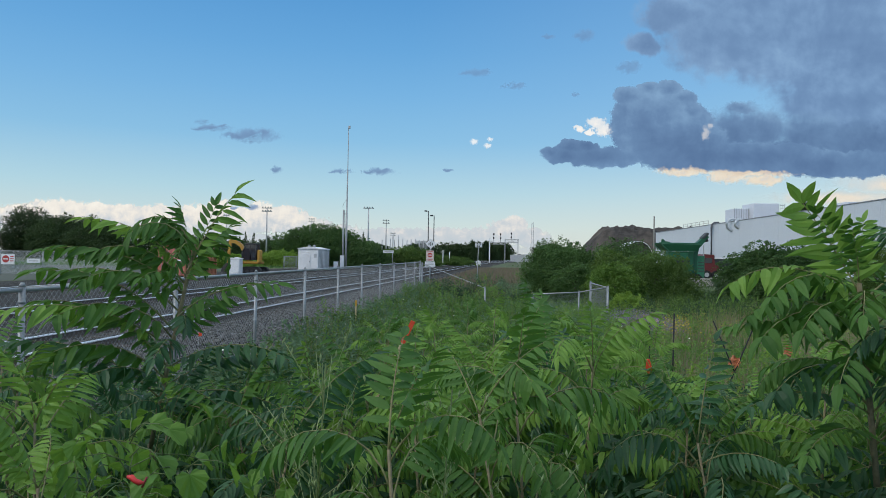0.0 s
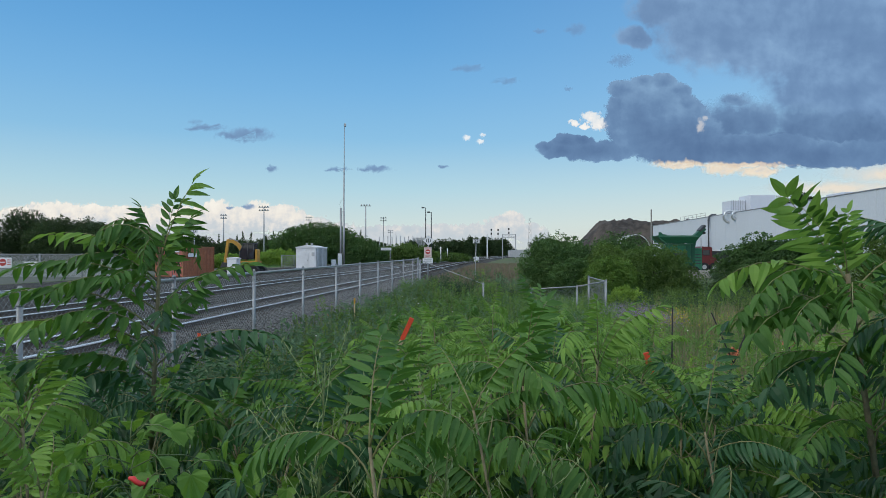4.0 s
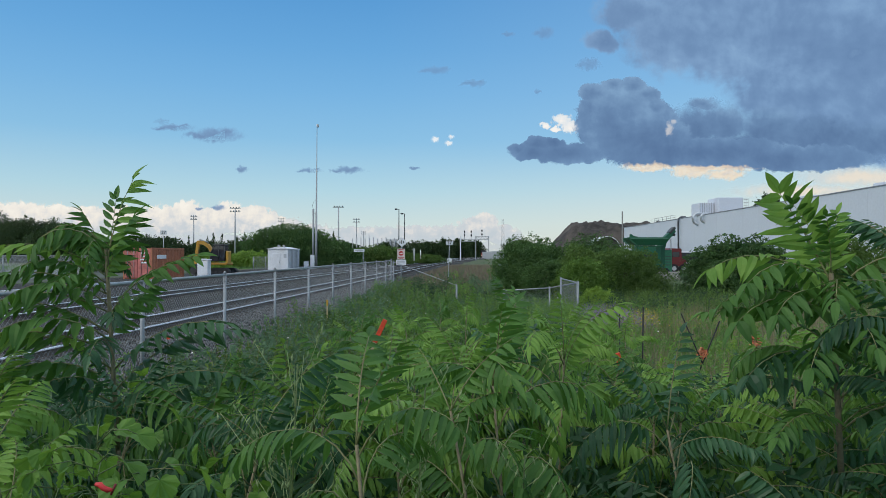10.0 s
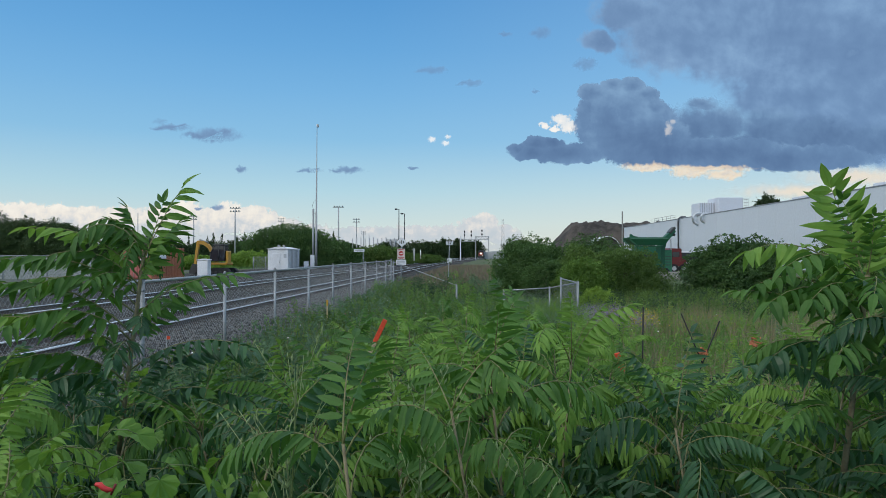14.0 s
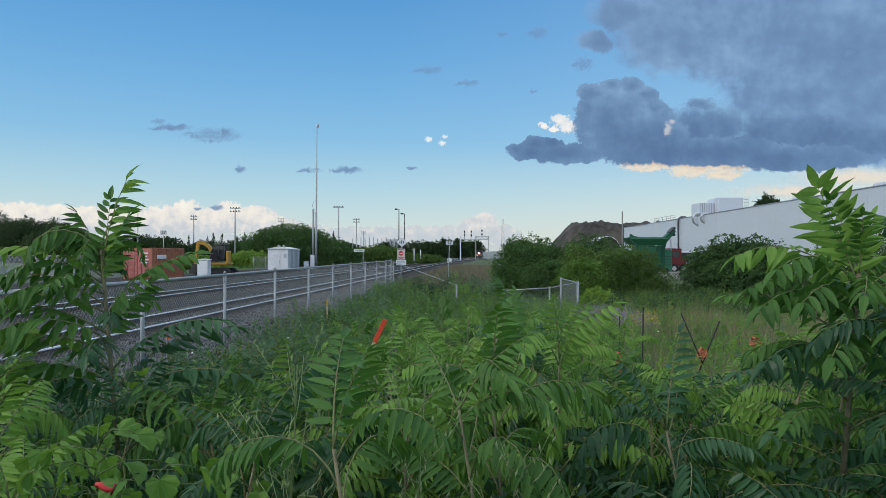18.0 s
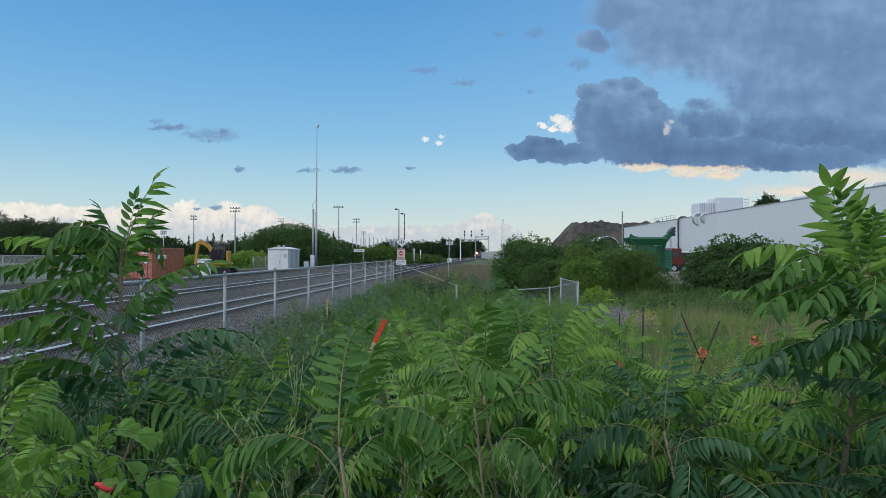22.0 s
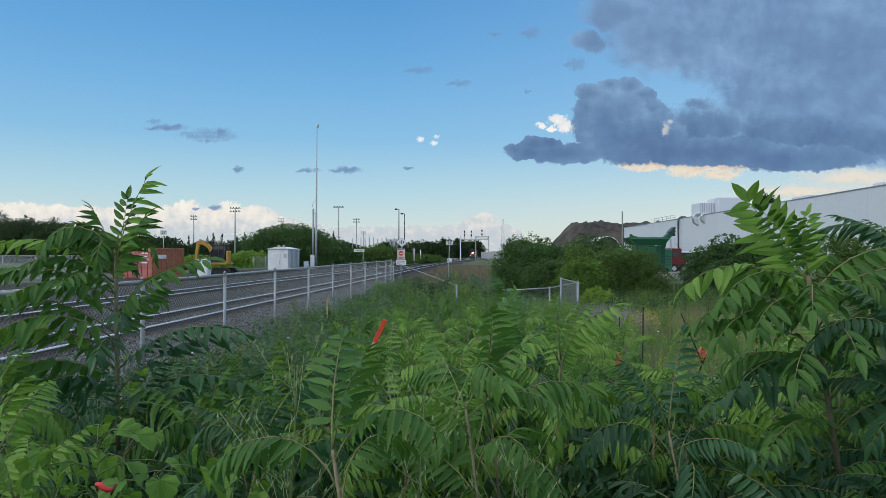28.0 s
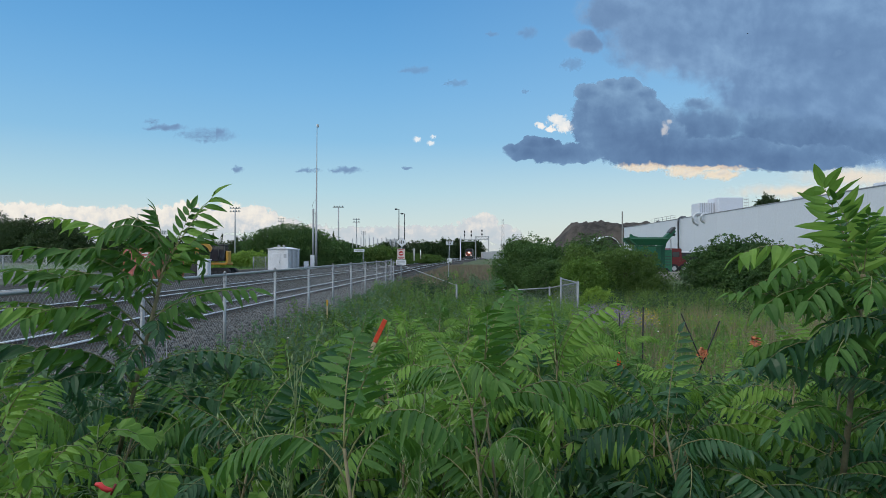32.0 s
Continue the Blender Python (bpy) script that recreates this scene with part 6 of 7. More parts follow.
    prism(bm, [(-0.7, 0.75), (1.1, 0.75), (1.1, 1.5), (0.6, 1.6), (0.5, 2.75), (-0.6, 2.8), (-0.7, 2.5)], 2.2)
    cab = part("cab", bm, RED, t)
    bm = bmesh.new()
    box(bm, (-0.1, -1.11, 2.1), (0.8, 0.04, 0.6), None, 0.03)
    part("window", bm, GLASS, cab)
    bm = bmesh.new()
    box(bm, (-0.75, -1.0, 1.1), (0.3, 0.3, 0.5), None, 0.04)
    part("tank", bm, YELLOW, t)
    for x in (-0.3, 0.75):
        bm = bmesh.new()
        rod(bm, (x, -1.15, 0.5), (x, -0.8, 0.5), 0.5, n=16)
        w = part("wheel", bm, BLACK, t)
        bm = bmesh.new()
        rod(bm, (x, -1.17, 0.5), (x, -1.1, 0.5), 0.25, n=12)
        part("rim", bm, GREY, w)
    t = thing("box_trailer", pose(28.9, 80, 0.1), "pale box trailer parked by the building", "trailer")
    bm = bmesh.new()
    box(bm, (0, 0, 1.75), (3.2, 2.4, 1.1), None, 0.04)
    part("body", bm, DARKGREY, t)
    bm = bmesh.new()
    box(bm, (0, 0, 2.35), (3.6, 2.6, 0.16), None, 0.04)
    part("roof", bm, WHITE, t)
    bm = bmesh.new()
    box(bm, (-0.6, -0.2, 0.95), (1.4, 2.2, 0.35), None, 0.08)
    part("skirt", bm, WHITE, t)
    for x in (-1.0, 1.0):
        bm = bmesh.new()
        rod(bm, (x, -1.2, 0.45), (x, -0.85, 0.45), 0.45, n=14)
        part("wheel", bm, BLACK, t)
    blk = None
    for k in range(6):
        bm = bmesh.new()
        prism(bm, [(-0.74, 0), (0.74, 0), (0.74, 0.28), (0.7, 0.75), (-0.7, 0.75), (-0.74, 0.28)], 0.55)
        m = pose(15.9 + 1.52 * k, 59.5 + 0.03 * k, -0.12 + 0.02 * (k % 2), 0, 0, (-1) ** k * 0.8)
        if blk is None:
            blk = solo("concrete_block", bm, CONCRETE, m, "stained grey concrete barrier block at the yard edge", "concrete block", "barrier blocks")
        else:
            bm.free()
            copy_thing(blk, m)
    # fabric shelter
    t = thing("fabric_shelter", pose(35.4, 150, 0.0), "white arched fabric shelter", "shelter")
    arch = [(math.cos(a) * 3.0, 3.0 + math.sin(a) * 3.2) for a in [math.pi * k / 14 for k in range(15)]]
    bm = bmesh.new()
    prism(bm, arch + [(x * 0.96, z - 0.13) for x, z in arch[::-1]], 8)
    part("cover", bm, WHITE, t)
    bm = bmesh.new()
    prism(bm, [(x * 0.965, z - 0.11) for x, z in arch] + [(-2.8, 0), (2.8, 0)], 7.9)
    part("end_wall", bm, SOIL, t, "brown end wall")


def make_signs():
    # sign on its post by the fence corner
    t = thing("no_trespass_sign", pose(-2.22, 35.9, 0), "weathered sign with a red barred circle by the fence", "sign")
    bm = bmesh.new()
    rod(bm, (0, 0.03, -0.3), (0, 0.03, 2.5), 0.028, n=8)
    part("post", bm, GALV, t)
    bm = bmesh.new()
    box(bm, (0, 0, 2.16), (0.40, 0.012, 0.56), None, 0.004)
    plate = part("plate", bm, PALE_PINK, t)
    bm = bmesh.new()
    ring = [(0.125 * math.cos(k * math.tau / 20), 2.2 + 0.125 * math.sin(k * math.tau / 20)) for k in range(20)]
    prism(bm, ring, 0.006, None, (0, -0.010, 0))
    part("disc", bm, SIGN_RED, plate)
    bm = bmesh.new()
    box(bm, (0, -0.016, 2.2), (0.17, 0.005, 0.045))
    part("bar", bm, WHITE, plate)
    for z, w in ((1.98, 0.30), (1.93, 0.24), (2.40, 0.3)):
        bm = bmesh.new()
        box(bm, (0, -0.009, z), (w, 0.005, 0.025))
        part("text_bar", bm, SIGN_RED, plate)
    bm = bmesh.new()
    box(bm, (0.0, -0.002, 1.72), (0.54, 0.012, 0.28), None, 0.004)
    low = part("lower_plate", bm, WHITE, t, "plain white lower plate")
    for z in (1.78, 1.70):
        bm = bmesh.new()
        box(bm, (0, -0.012, z), (0.4, 0.005, 0.025))
        part("text_bar", bm, GREY, low)
    # diamond board
    t = thing("diamond_board", pose(-3.65, 60, 0.0), "white diamond railway board with dark bars on a post", "sign")
    bm = bmesh.new()
    rod(bm, (0, 0.04, 0), (0, 0.04, 3.3), 0.04, n=8)
    part("post", bm, GALV, t)
    bm = bmesh.new()
    prism(bm, [(0, 2.8), (0.46, 3.26), (0, 3.72), (-0.46, 3.26)], 0.02)
    plate = part("plate", bm, WHITE, t)
    for x, h in ((-0.16, 0.22), (0, 0.34), (0.16, 0.22)):
        bm = bmesh.new()
        box(bm, (x, -0.014, 3.26), (0.07, 0.01, h))
        part("bar", bm, DARKGREY, plate)
    # track number boards
    for x, y, z, w in ((0.50, 52, 2.95, 0.52), (-41.2, 100, 5.35, 1.0)):
        t = thing("number_board", pose(x, y, 0.1), "white board lettered 27 on a grey post", "sign", "track number boards")
        bm = bmesh.new()
        rod(bm, (-0.1, 0.05, -0.2), (0, 0.05, z + w * 0.28), 0.055 if w > 0.9 else 0.028, n=8)
        part("post", bm, GREY, t)
        bm = bmesh.new()
        box(bm, (0, 0, z), (w, 0.04, w * 0.6), None, 0.01)
        plate = part("plate", bm, WHITE, t)
        lettering("27", 0.70 * w, DARKGREY, plate, pose(0, -0.035, z, 90))
    t = thing("station_board", pose(-13.6, 110, 0.1), "long white name board on a post beyond the tracks", "sign")
    bm = bmesh.new()
    box(bm, (0, 0, 2.75), (1.7, 0.06, 0.42), None, 0.01)
    part("plate", bm, WHITE, t)
    bm = bmesh.new()
    box(bm, (0.05, -0.04, 2.75), (1.3, 0.01, 0.1))
    part("text_bar", bm, GREY, t)
    bm = bmesh.new()
    rod(bm, (0.65, 0.06, 0), (0.65, 0.06, 2.9), 0.05)
    part("post", bm, GREY, t)
    # plates on the yard fence
    t = thing("no_entry_plate", pose(-38.6, 54.9, 0), "white plate with a red barred disc on the yard fence", "sign")
    bm = bmesh.new()
    box(bm, (0, 0, 1.35), (1.15, 0.02, 0.85), None, 0.005)
    plate = part("plate", bm, WHITE, t)
    bm = bmesh.new()
    prism(bm, [(-0.18 + 0.3 * math.cos(k * math.tau / 20), 1.38 + 0.3 * math.sin(k * math.tau / 20)) for k in range(20)], 0.01, None, (0, -0.016, 0))
    part("disc", bm, SIGN_RED, plate)
    bm = bmesh.new()
    box(bm, (-0.18, -0.026, 1.38), (0.42, 0.01, 0.1))
    part("bar", bm, WHITE, plate)
    for k in range(3):
        bm = bmesh.new()
        box(bm, (0.35, -0.016, 1.58 - 0.18 * k), (0.3, 0.01, 0.07))
        part("text_bar", bm, SIGN_RED, plate)
    t = thing("fence_plate", pose(-36.6, 55.2, 0), "blank white plate on the yard fence", "sign")
    bm = bmesh.new()
    box(bm, (0, 0, 1.25), (1.15, 0.02, 0.36), None, 0.005)
    plate = part("plate", bm, WHITE, t)
    bm = bmesh.new()
    box(bm, (0, -0.016, 1.25), (0.8, 0.01, 0.07))
    part("text_bar", bm, GREY, plate)


def make_gantry():
    t = thing("signal_gantry", pose(0, 270, 0), "grey steel signal gantry over the tracks with signal heads", "signal gantry")
    for x, r in ((6.95, 0.24), (13.05, 0.16), (18.2, 0.16)):
        bm = bmesh.new()
        box(bm, (x, 0, 4.9), (r * 2, r * 2, 9.8))
        part("leg", bm, WHITE if r > 0.2 else GREY, t)
    for x0, x1, z in ((6.95, 13.05, 7.6), (13.05, 18.2, 8.4), (13.05, 18.2, 9.6), (6.95, 13.05, 8.3)):
        bm = bmesh.new()
        box(bm, ((x0 + x1) / 2, 0, z), (x1 - x0, 0.25, 0.2))
        part("beam", bm, GREY, t)
    for k in range(8):
        bm = bmesh.new()
        x = 13.05 + 5.15 * k / 8
        rod(bm, (x, 0, 8.4 if k % 2 else 9.6), (x + 0.64, 0, 9.6 if k % 2 else 8.4), 0.06, n=4)
        part("brace", bm, GREY, t)
    for x, z in ((8.55, 9.6), (11.25, 9.6), (15.5, 10.0)):
        bm = bmesh.new()
        rod(bm, (x, 0, 8.2), (x, 0, z + 2.2), 0.08, n=6)
        mast = part("signal_post", bm, GREY, t)
        for dz in (0.4, 1.9):
            bm = bmesh.new()
            box(bm, (x, -0.2, z + dz), (0.55, 0.3, 0.85), None, 0.1)
            part("signal_head", bm, BLACK, mast)
    bm = bmesh.new()
    prism(bm, [(-0.6, 0), (0.6, 0), (0.6, 1.1), (0, 1.4), (-0.6, 1.1)], 1.2)
    solo("trackside_hut", bm, WHITE, pose(1.6, 165, 0.1), "small white trackside hut", "hut")
    for x, y, h in ((-6.4, 150, 3.5), (-5.2, 158, 3.3)):
        bm = bmesh.new()
        rod(bm, (0, 0, 0), (0, 0, h), 0.1, n=6)
        solo("marker_post", bm, WHITE, pose(x, y, 0.1), "white marker post beside the tracks", "post", "marker posts")
    bm = bmesh.new()
    prism(bm, [(-6, 0), (6, 0), (6, 3.2), (4, 4.6), (-6, 4.0)], 20)
    solo("far_shed", bm, GREY, pose(29, 400, 0), "low pale shed beyond the gantry", "shed")


def make_locomotive():
    t = thing("locomotive", pose(0, 0, 0), "dark freight locomotive with a red nose and lit headlight", "locomotive")
    bm = bmesh.new()
    box(bm, (0, 9.5, 1.25), (3.0, 20, 0.5), None, 0.06)
    part("frame", bm, DARKGREY, t)
    bm = bmesh.new()
    box(bm, (0, 12.0, 2.9), (1.9, 14.5, 2.9), None, 0.12)
    part("hood", bm, DARKGREY, t)
    bm = bmesh.new()
    prism(bm, [(-1.5, 1.4), (1.5, 1.4), (1.5, 4.0), (1.15, 4.65), (-1.15, 4.65), (-1.5, 4.0)], 2.6, None, (0, 3.2, 0))
    cab = part("cab", bm, DARKGREY, t)
    for x in (-1.0, -0.36, 0.36, 1.0):
        bm = bmesh.new()
        box(bm, (x, 1.88, 3.75), (0.55, 0.04, 0.6), None, 0.04)
        part("windscreen", bm, GLASS, cab)
    bm = bmesh.new()
    prism(bm, [(-1.35, 1.4), (1.35, 1.4), (1.3, 3.0), (0.95, 3.3), (-0.95, 3.3), (-1.3, 3.0)], 1.9, None, (0, 0.95, 0))
    nose = part("nose", bm, LOCO_RED, t, "red locomotive nose")
    bm = bmesh.new()
    prism(bm, [(-1.35, 0.35), (1.35, 0.35), (1.5, 1.35), (-1.5, 1.35)], 0.35, None, (0, -0.3, 0))
    part("plough", bm, DARKGREY, t)
    for x in (-0.17, 0.17):
        bm = bmesh.new()
        rod(bm, (x, -0.1, 2.85), (x, 0.05, 2.85), 0.12, n=12)
        part("headlight", bm, HEADLIGHT, nose, "lit headlight")
    for x in (-1.05, 1.05):
        bm = bmesh.new()
        rod(bm, (x, -0.18, 1.5), (x, -0.02, 1.5), 0.1, n=10)
        part("ditch_light", bm, DITCH, t, "dim lower lamp")
    for x in (-1.35, -0.8, 0.8, 1.35):
        bm = bmesh.new()
        rod(bm, (x, -0.35, 1.45), (x, -0.35, 2.5), 0.025, n=5)
        part("handrail", bm, WHITE, t)
    for y in (2.5, 4.2, 5.9, 13.5, 15.2, 16.9):
        for x in (-0.75, 0.75):
            bm = bmesh.new()
            rod(bm, (x - 0.07, y, 0.53), (x + 0.07, y, 0.53), 0.5, n=16)
            part("wheel", bm, RAIL_RUST, t)
    bm = bmesh.new()
    box(bm, (0, 9.6, 0.85), (2.5, 4.5, 0.8), None, 0.15)
    part("fuel_tank", bm, BLACK, t)
    return t


for build in (make_hut, make_mast, make_poles, make_container, make_excavator, make_crusher, make_signs, make_gantry):
    build()
LOCO = make_locomotive()


# ---- meadow, weeds and small things ----
def blades(name, spots, heights, mat, seed, label, category, wide=0.012, lean=0.35, parent=None):
    """Thin bent blades of grass at spots (x, y, z)."""
    rng = np.random.default_rng(seed)
    n = len(spots)
    a = rng.random(n) * math.tau
    side = np.stack([np.cos(a), np.sin(a), np.zeros(n)], 1)
    b = rng.random(n) * math.tau
    tip = np.stack([np.cos(b), np.sin(b), np.zeros(n)], 1) * (lean * heights * rng.random(n))[:, None]
    up = np.array((0, 0, 1.0)) * heights[:, None]
    w = (wide * rng.uniform(0.6, 1.4, n))[:, None]
    v = np.empty((n, 5, 3))
    v[:, 0], v[:, 1] = spots - side * w, spots + side * w
    v[:, 2], v[:, 3] = spots + side * w * 0.7 + up * 0.55 + tip * 0.3, spots - side * w * 0.7 + up * 0.55 + tip * 0.3
    v[:, 4] = spots + up + tip
    faces = []
    for k in range(n):
        o = 5 * k
        faces += [(o, o + 1, o + 2, o + 3), (o + 3, o + 2, o + 4)]
    return soup(name, v.reshape(-1, 3).tolist(), faces, mat, parent, label, category, "stuff")


def scatter(n, seed, x0, x1, y0, y1, test, power=1.0):
    rng = np.random.default_rng(seed)
    y = y0 + (y1 - y0) * rng.random(n) ** power
    x = x0 + (x1 - x0) * rng.random(n)
    pts = [(a, b, ground_z(a, b)) for a, b in zip(x, y) if test(a, b)]
    return np.array(pts), rng


def off_line(x, y):
    return x - (SLOPE * y - 4.71) - curve_off(y)


def patchy(x, y, scale, seed, level=0.0):
    return noise.noise((x * scale, y * scale, seed)) > level


def make_meadow():
    p, r = scatter(26000, 1, -5, 4, 6, 44, lambda x, y: 0.15 < off_line(x, y) < 6 and patchy(x, y, 0.9, 2.2, -0.2), 1.2)
    blades("fence_side_grass", p, r.uniform(0.12, 0.55, len(p)) ** 1.2, GRASS, 2, "tangled green grass and weeds beside the fence", "grass")
    p, r = scatter(2600, 31, -4, 3, 8, 40, lambda x, y: 0.3 < off_line(x, y) < 6, 1.3)
    blades("weed_stalks", p, r.uniform(0.45, 1.0, len(p)), DRY, 32, "thin pale stalks among the weeds", "weeds", 0.005, 0.25)
    p, r = scatter(16000, 33, -4.4, 30, -12, 9, lambda x, y: off_line(x, y) > 0.15)
    blades("path_side_grass", p, r.uniform(0.15, 0.6, len(p)), GRASS, 34, "rough green grass round the thicket", "grass")
    p, r = scatter(26000, 3, 0, 30, 8, 50, lambda x, y: off_line(x, y) > 4 and patchy(x, y, 0.22, 1.5, -0.35), 1.2)
    blades("meadow_grass", p, r.uniform(0.3, 0.7, len(p)) + 0.35 * (p[:, 1] > 26), GRASS, 4, "tall green meadow grass", "grass", 0.013)
    p, r = scatter(40000, 5, 3, 30, 10, 36, lambda x, y: off_line(x, y) > 6 and x > 0.22 * y and patchy(x, y, 0.3, 7.7, -0.25), 1.1)
    blades("dry_meadow_grass", p, r.uniform(0.45, 1.0, len(p)), DRY, 6, "dry straw-coloured meadow grass", "grass", 0.009)
    p, r = scatter(30000, 7, -5, 16, 37, 130, lambda x, y: -1.3 < off_line(x, y) < 7)
    blades("bank_grass", p, r.uniform(0.15, 0.5, len(p)), BROWN_GRASS, 8, "dry brown grass on the railway bank", "grass", 0.03)
    p, r = scatter(3000, 17, -3, 16, 34, 130, lambda x, y: -0.9 < off_line(x, y) < 7 and patchy(x, y, 0.3, 9.1, -0.1))
    blades("bank_weeds", p, r.uniform(0.15, 0.5, len(p)), GRASS, 18, "green weeds on the railway bank", "weeds", 0.03)
    p, r = scatter(26000, 9, -75, -14, 40, 150, lambda x, y: off_line(x, y) < -28.5 and (y > 92 or x > -24))
    blades("far_grass", p, r.uniform(0.15, 0.45, len(p)), GRASS, 10, "rough green grass beyond the tracks", "grass", 0.04)
    # paved yard beyond the tracks
    yard = [(-90 + 12.0 * i, 22 + 14 * j) for j in range(6) for i in range(6)]
    soup("yard", [(min(x, line_x(y, -32.6)), y, 0.128) for x, y in yard], [(j * 6 + i, j * 6 + i + 1, (j + 1) * 6 + i + 1, (j + 1) * 6 + i) for j in range(5) for i in range(5)],
         coat("worn_yard_surface", (0.085, 0.098, 0.076), 0.9, 0, 0.2, 6, 0.15, 0.2), None, "worn grey paved yard beyond the tracks", "yard", "structure")
    # upright leafy forbs between the grasses
    for name, n, seed, x0, x1, y0, y1, near, hi, mat, label in (
            ("meadow_forbs", 4200, 41, 2, 17, 11, 34, 4.5, 0.95, WEED, "tall leafy green forbs in the meadow"),
            ("tall_green_forbs", 1100, 45, -1.6, 2.3, 9, 31, 2.2, 1.2, WEED, "tall bright green leafy forbs between the fence and the thicket"),
            ("tall_dark_forbs", 1500, 47, -2.4, 3.0, 9, 32, 1.4, 1.15, BUSH, "tall dull green leafy forbs between the fence and the thicket"),
            ("rank_weeds", 1500, 46, 8, 19, 28, 36, 6.0, 1.35, BUSH, "rank green weeds in front of the barrier blocks"),
            ("rank_dark_weeds", 1100, 48, 6, 19, 27, 36, 6.0, 1.3, SHRUB, "rank dark weeds at the back of the meadow"),
            ("pale_meadow_forbs", 1100, 43, 3, 17, 13, 34, 5.0, 1.0, BUSH_LIGHT, "yellow-green leafy forbs in the meadow"),
            ("fence_side_forbs", 3600, 42, -4.5, 4, 8, 33, 0.4, 0.95, BLUE_WEED, "bluish leafy forbs along the fence")):
        p, r = scatter(n, seed, x0, x1, y0, y1, lambda x, y: off_line(x, y) > near and (x < 0.25 * y + 0.5 + 0.8 * noise.noise((x * 0.5, y * 0.3, 5.0)) or patchy(x, y, 0.45, 6.6, -0.05 if name.startswith("rank") else 0.12)), 1.2)
        m = len(p)
        s = 0.2 + 0.8 * r.random((m, 16, 1))
        tip = np.concatenate([r.normal(size=(m, 2)) * 0.1, r.uniform(hi * 0.5, hi, (m, 1))], 1)
        q = p[:, None] + tip[:, None] * s + r.normal(size=(m, 16, 3)) * np.array((0.04, 0.04, 0.01)) * (1.3 - s)
        q = q.reshape(-1, 3)
        nrm = r.normal(size=q.shape) * 0.45 + np.array((0, -0.45, 0.7))
        nrm /= np.linalg.norm(nrm, axis=1, keepdims=True)
        v, f = leaves_soup(q, nrm, r.uniform(0.08, 0.17, len(q)), r, 0.26, 0.1)
        soup(name, v, f, mat, None, label, "weeds", "stuff")
    # clumps of leafy weeds along the fence and through the meadow
    rr = random.Random(8)
    for k in range(290):
        y = 7.5 + 27 * rr.random() ** 1.3 if k < 150 or k >= 200 else rr.uniform(34, 60) if k < 170 else rr.uniform(22, 34)
        x = SLOPE * y - 4.71 + (rr.uniform(0.4, 5.0) if k < 105 or k >= 240 else rr.uniform(4, 15) if k >= 200 else rr.uniform(5, 15) if k < 150 else rr.uniform(0.8, 6))
        h = rr.uniform(0.45, 0.95) * (1.0 if k % 5 else 1.25)
        w = rr.uniform(0.5, 1.0)
        if 170 <= k < 200:
            h, w = h * 1.35, w * 1.4
        mat = (WEED, BLUE_WEED, BLUE_WEED, BUSH_LIGHT, BUSH)[k % 5] if x - SLOPE * y + 4.71 < 6 else (WEED, GRASS, BUSH_LIGHT, BLUE_WEED, WEED)[k % 5]
        t = thing("weed_clump", pose(x, y, ground_z(x, y) - 0.02), "leafy green weed clump among the grass", "weeds", "weed clumps")
        if k % 2:
            # upright leafy stalks
            lumps = [(rr.uniform(-0.5, 0.5) * w, rr.uniform(-0.5, 0.5) * w, h * rr.uniform(0.75, 1.25)) for _ in range(9)]
            r = np.random.default_rng(k)
            s = 0.15 + 0.85 * r.random((9, 56, 1))
            p = np.array(lumps)[:, None] * np.concatenate([0.3 + 0.7 * s, 0.3 + 0.7 * s, s], 2)
            p = (p + r.normal(size=p.shape) * np.array((0.035, 0.035, 0.01)) * (1.25 - s)).reshape(-1, 3)
            nrm = r.normal(size=p.shape) * 0.6 + np.array((0, -0.2, 0.6))
            nrm /= np.linalg.norm(nrm, axis=1, keepdims=True)
            v, f = leaves_soup(p, nrm, r.uniform(0.05, 0.11, len(p)), r, 0.24, 0.1)
        else:
            lumps = [(rr.uniform(-0.3, 0.3) * w, rr.uniform(-0.3, 0.3) * w, h * rr.uniform(0.35, 0.8), w * 0.24, w * 0.24, h * 0.3) for _ in range(7)]
            p, nrm, r = crown_points(lumps, 420, k, 0.9)
            v, f = leaves_soup(p, nrm, r.uniform(0.035, 0.085, len(p)), r, 0.4, 0.12)
        soup("foliage", v, f, mat, t, "", "", "stuff")
        bm = bmesh.new()
        for q in lumps:
            rod(bm, (q[0] * 0.3, q[1] * 0.3, 0), q[:3], 0.006, 0.003, 4)
        tagged(part("stem_tangle", bm, RACHIS, t), kind="stuff")
    for k, (x, y, w, h) in enumerate(((-0.5, 30.0, 2.4, 1.75), (-2.3, 27.0, 1.6, 1.25), (-1.2, 29.0, 1.9, 1.15), (-0.4, 25.5, 1.5, 0.95), (-2.9, 22.0, 1.3, 0.8), (0.9, 28.0, 1.8, 1.1), (-1.7, 32.5, 1.8, 1.2), (2.2, 24.5, 1.6, 1.0),
                                      (-3.2, 17.5, 1.1, 0.7), (3.2, 21.0, 1.5, 1.0), (1.6, 33.5, 2.0, 1.35), (0.9, 36.0, 1.8, 1.5), (1.7, 38.5, 2.2, 1.8), (2.3, 35.5, 1.9, 1.9), (13.0, 37.0, 2.6, 2.0), (14.2, 34.0, 2.2, 1.3), (12.2, 33.0, 2.0, 1.2))):
        t = thing("shrub", pose(x, y, ground_z(x, y) - 0.03), "straggling dark green shrub by the fence", "shrub", "shrubs by the fence")
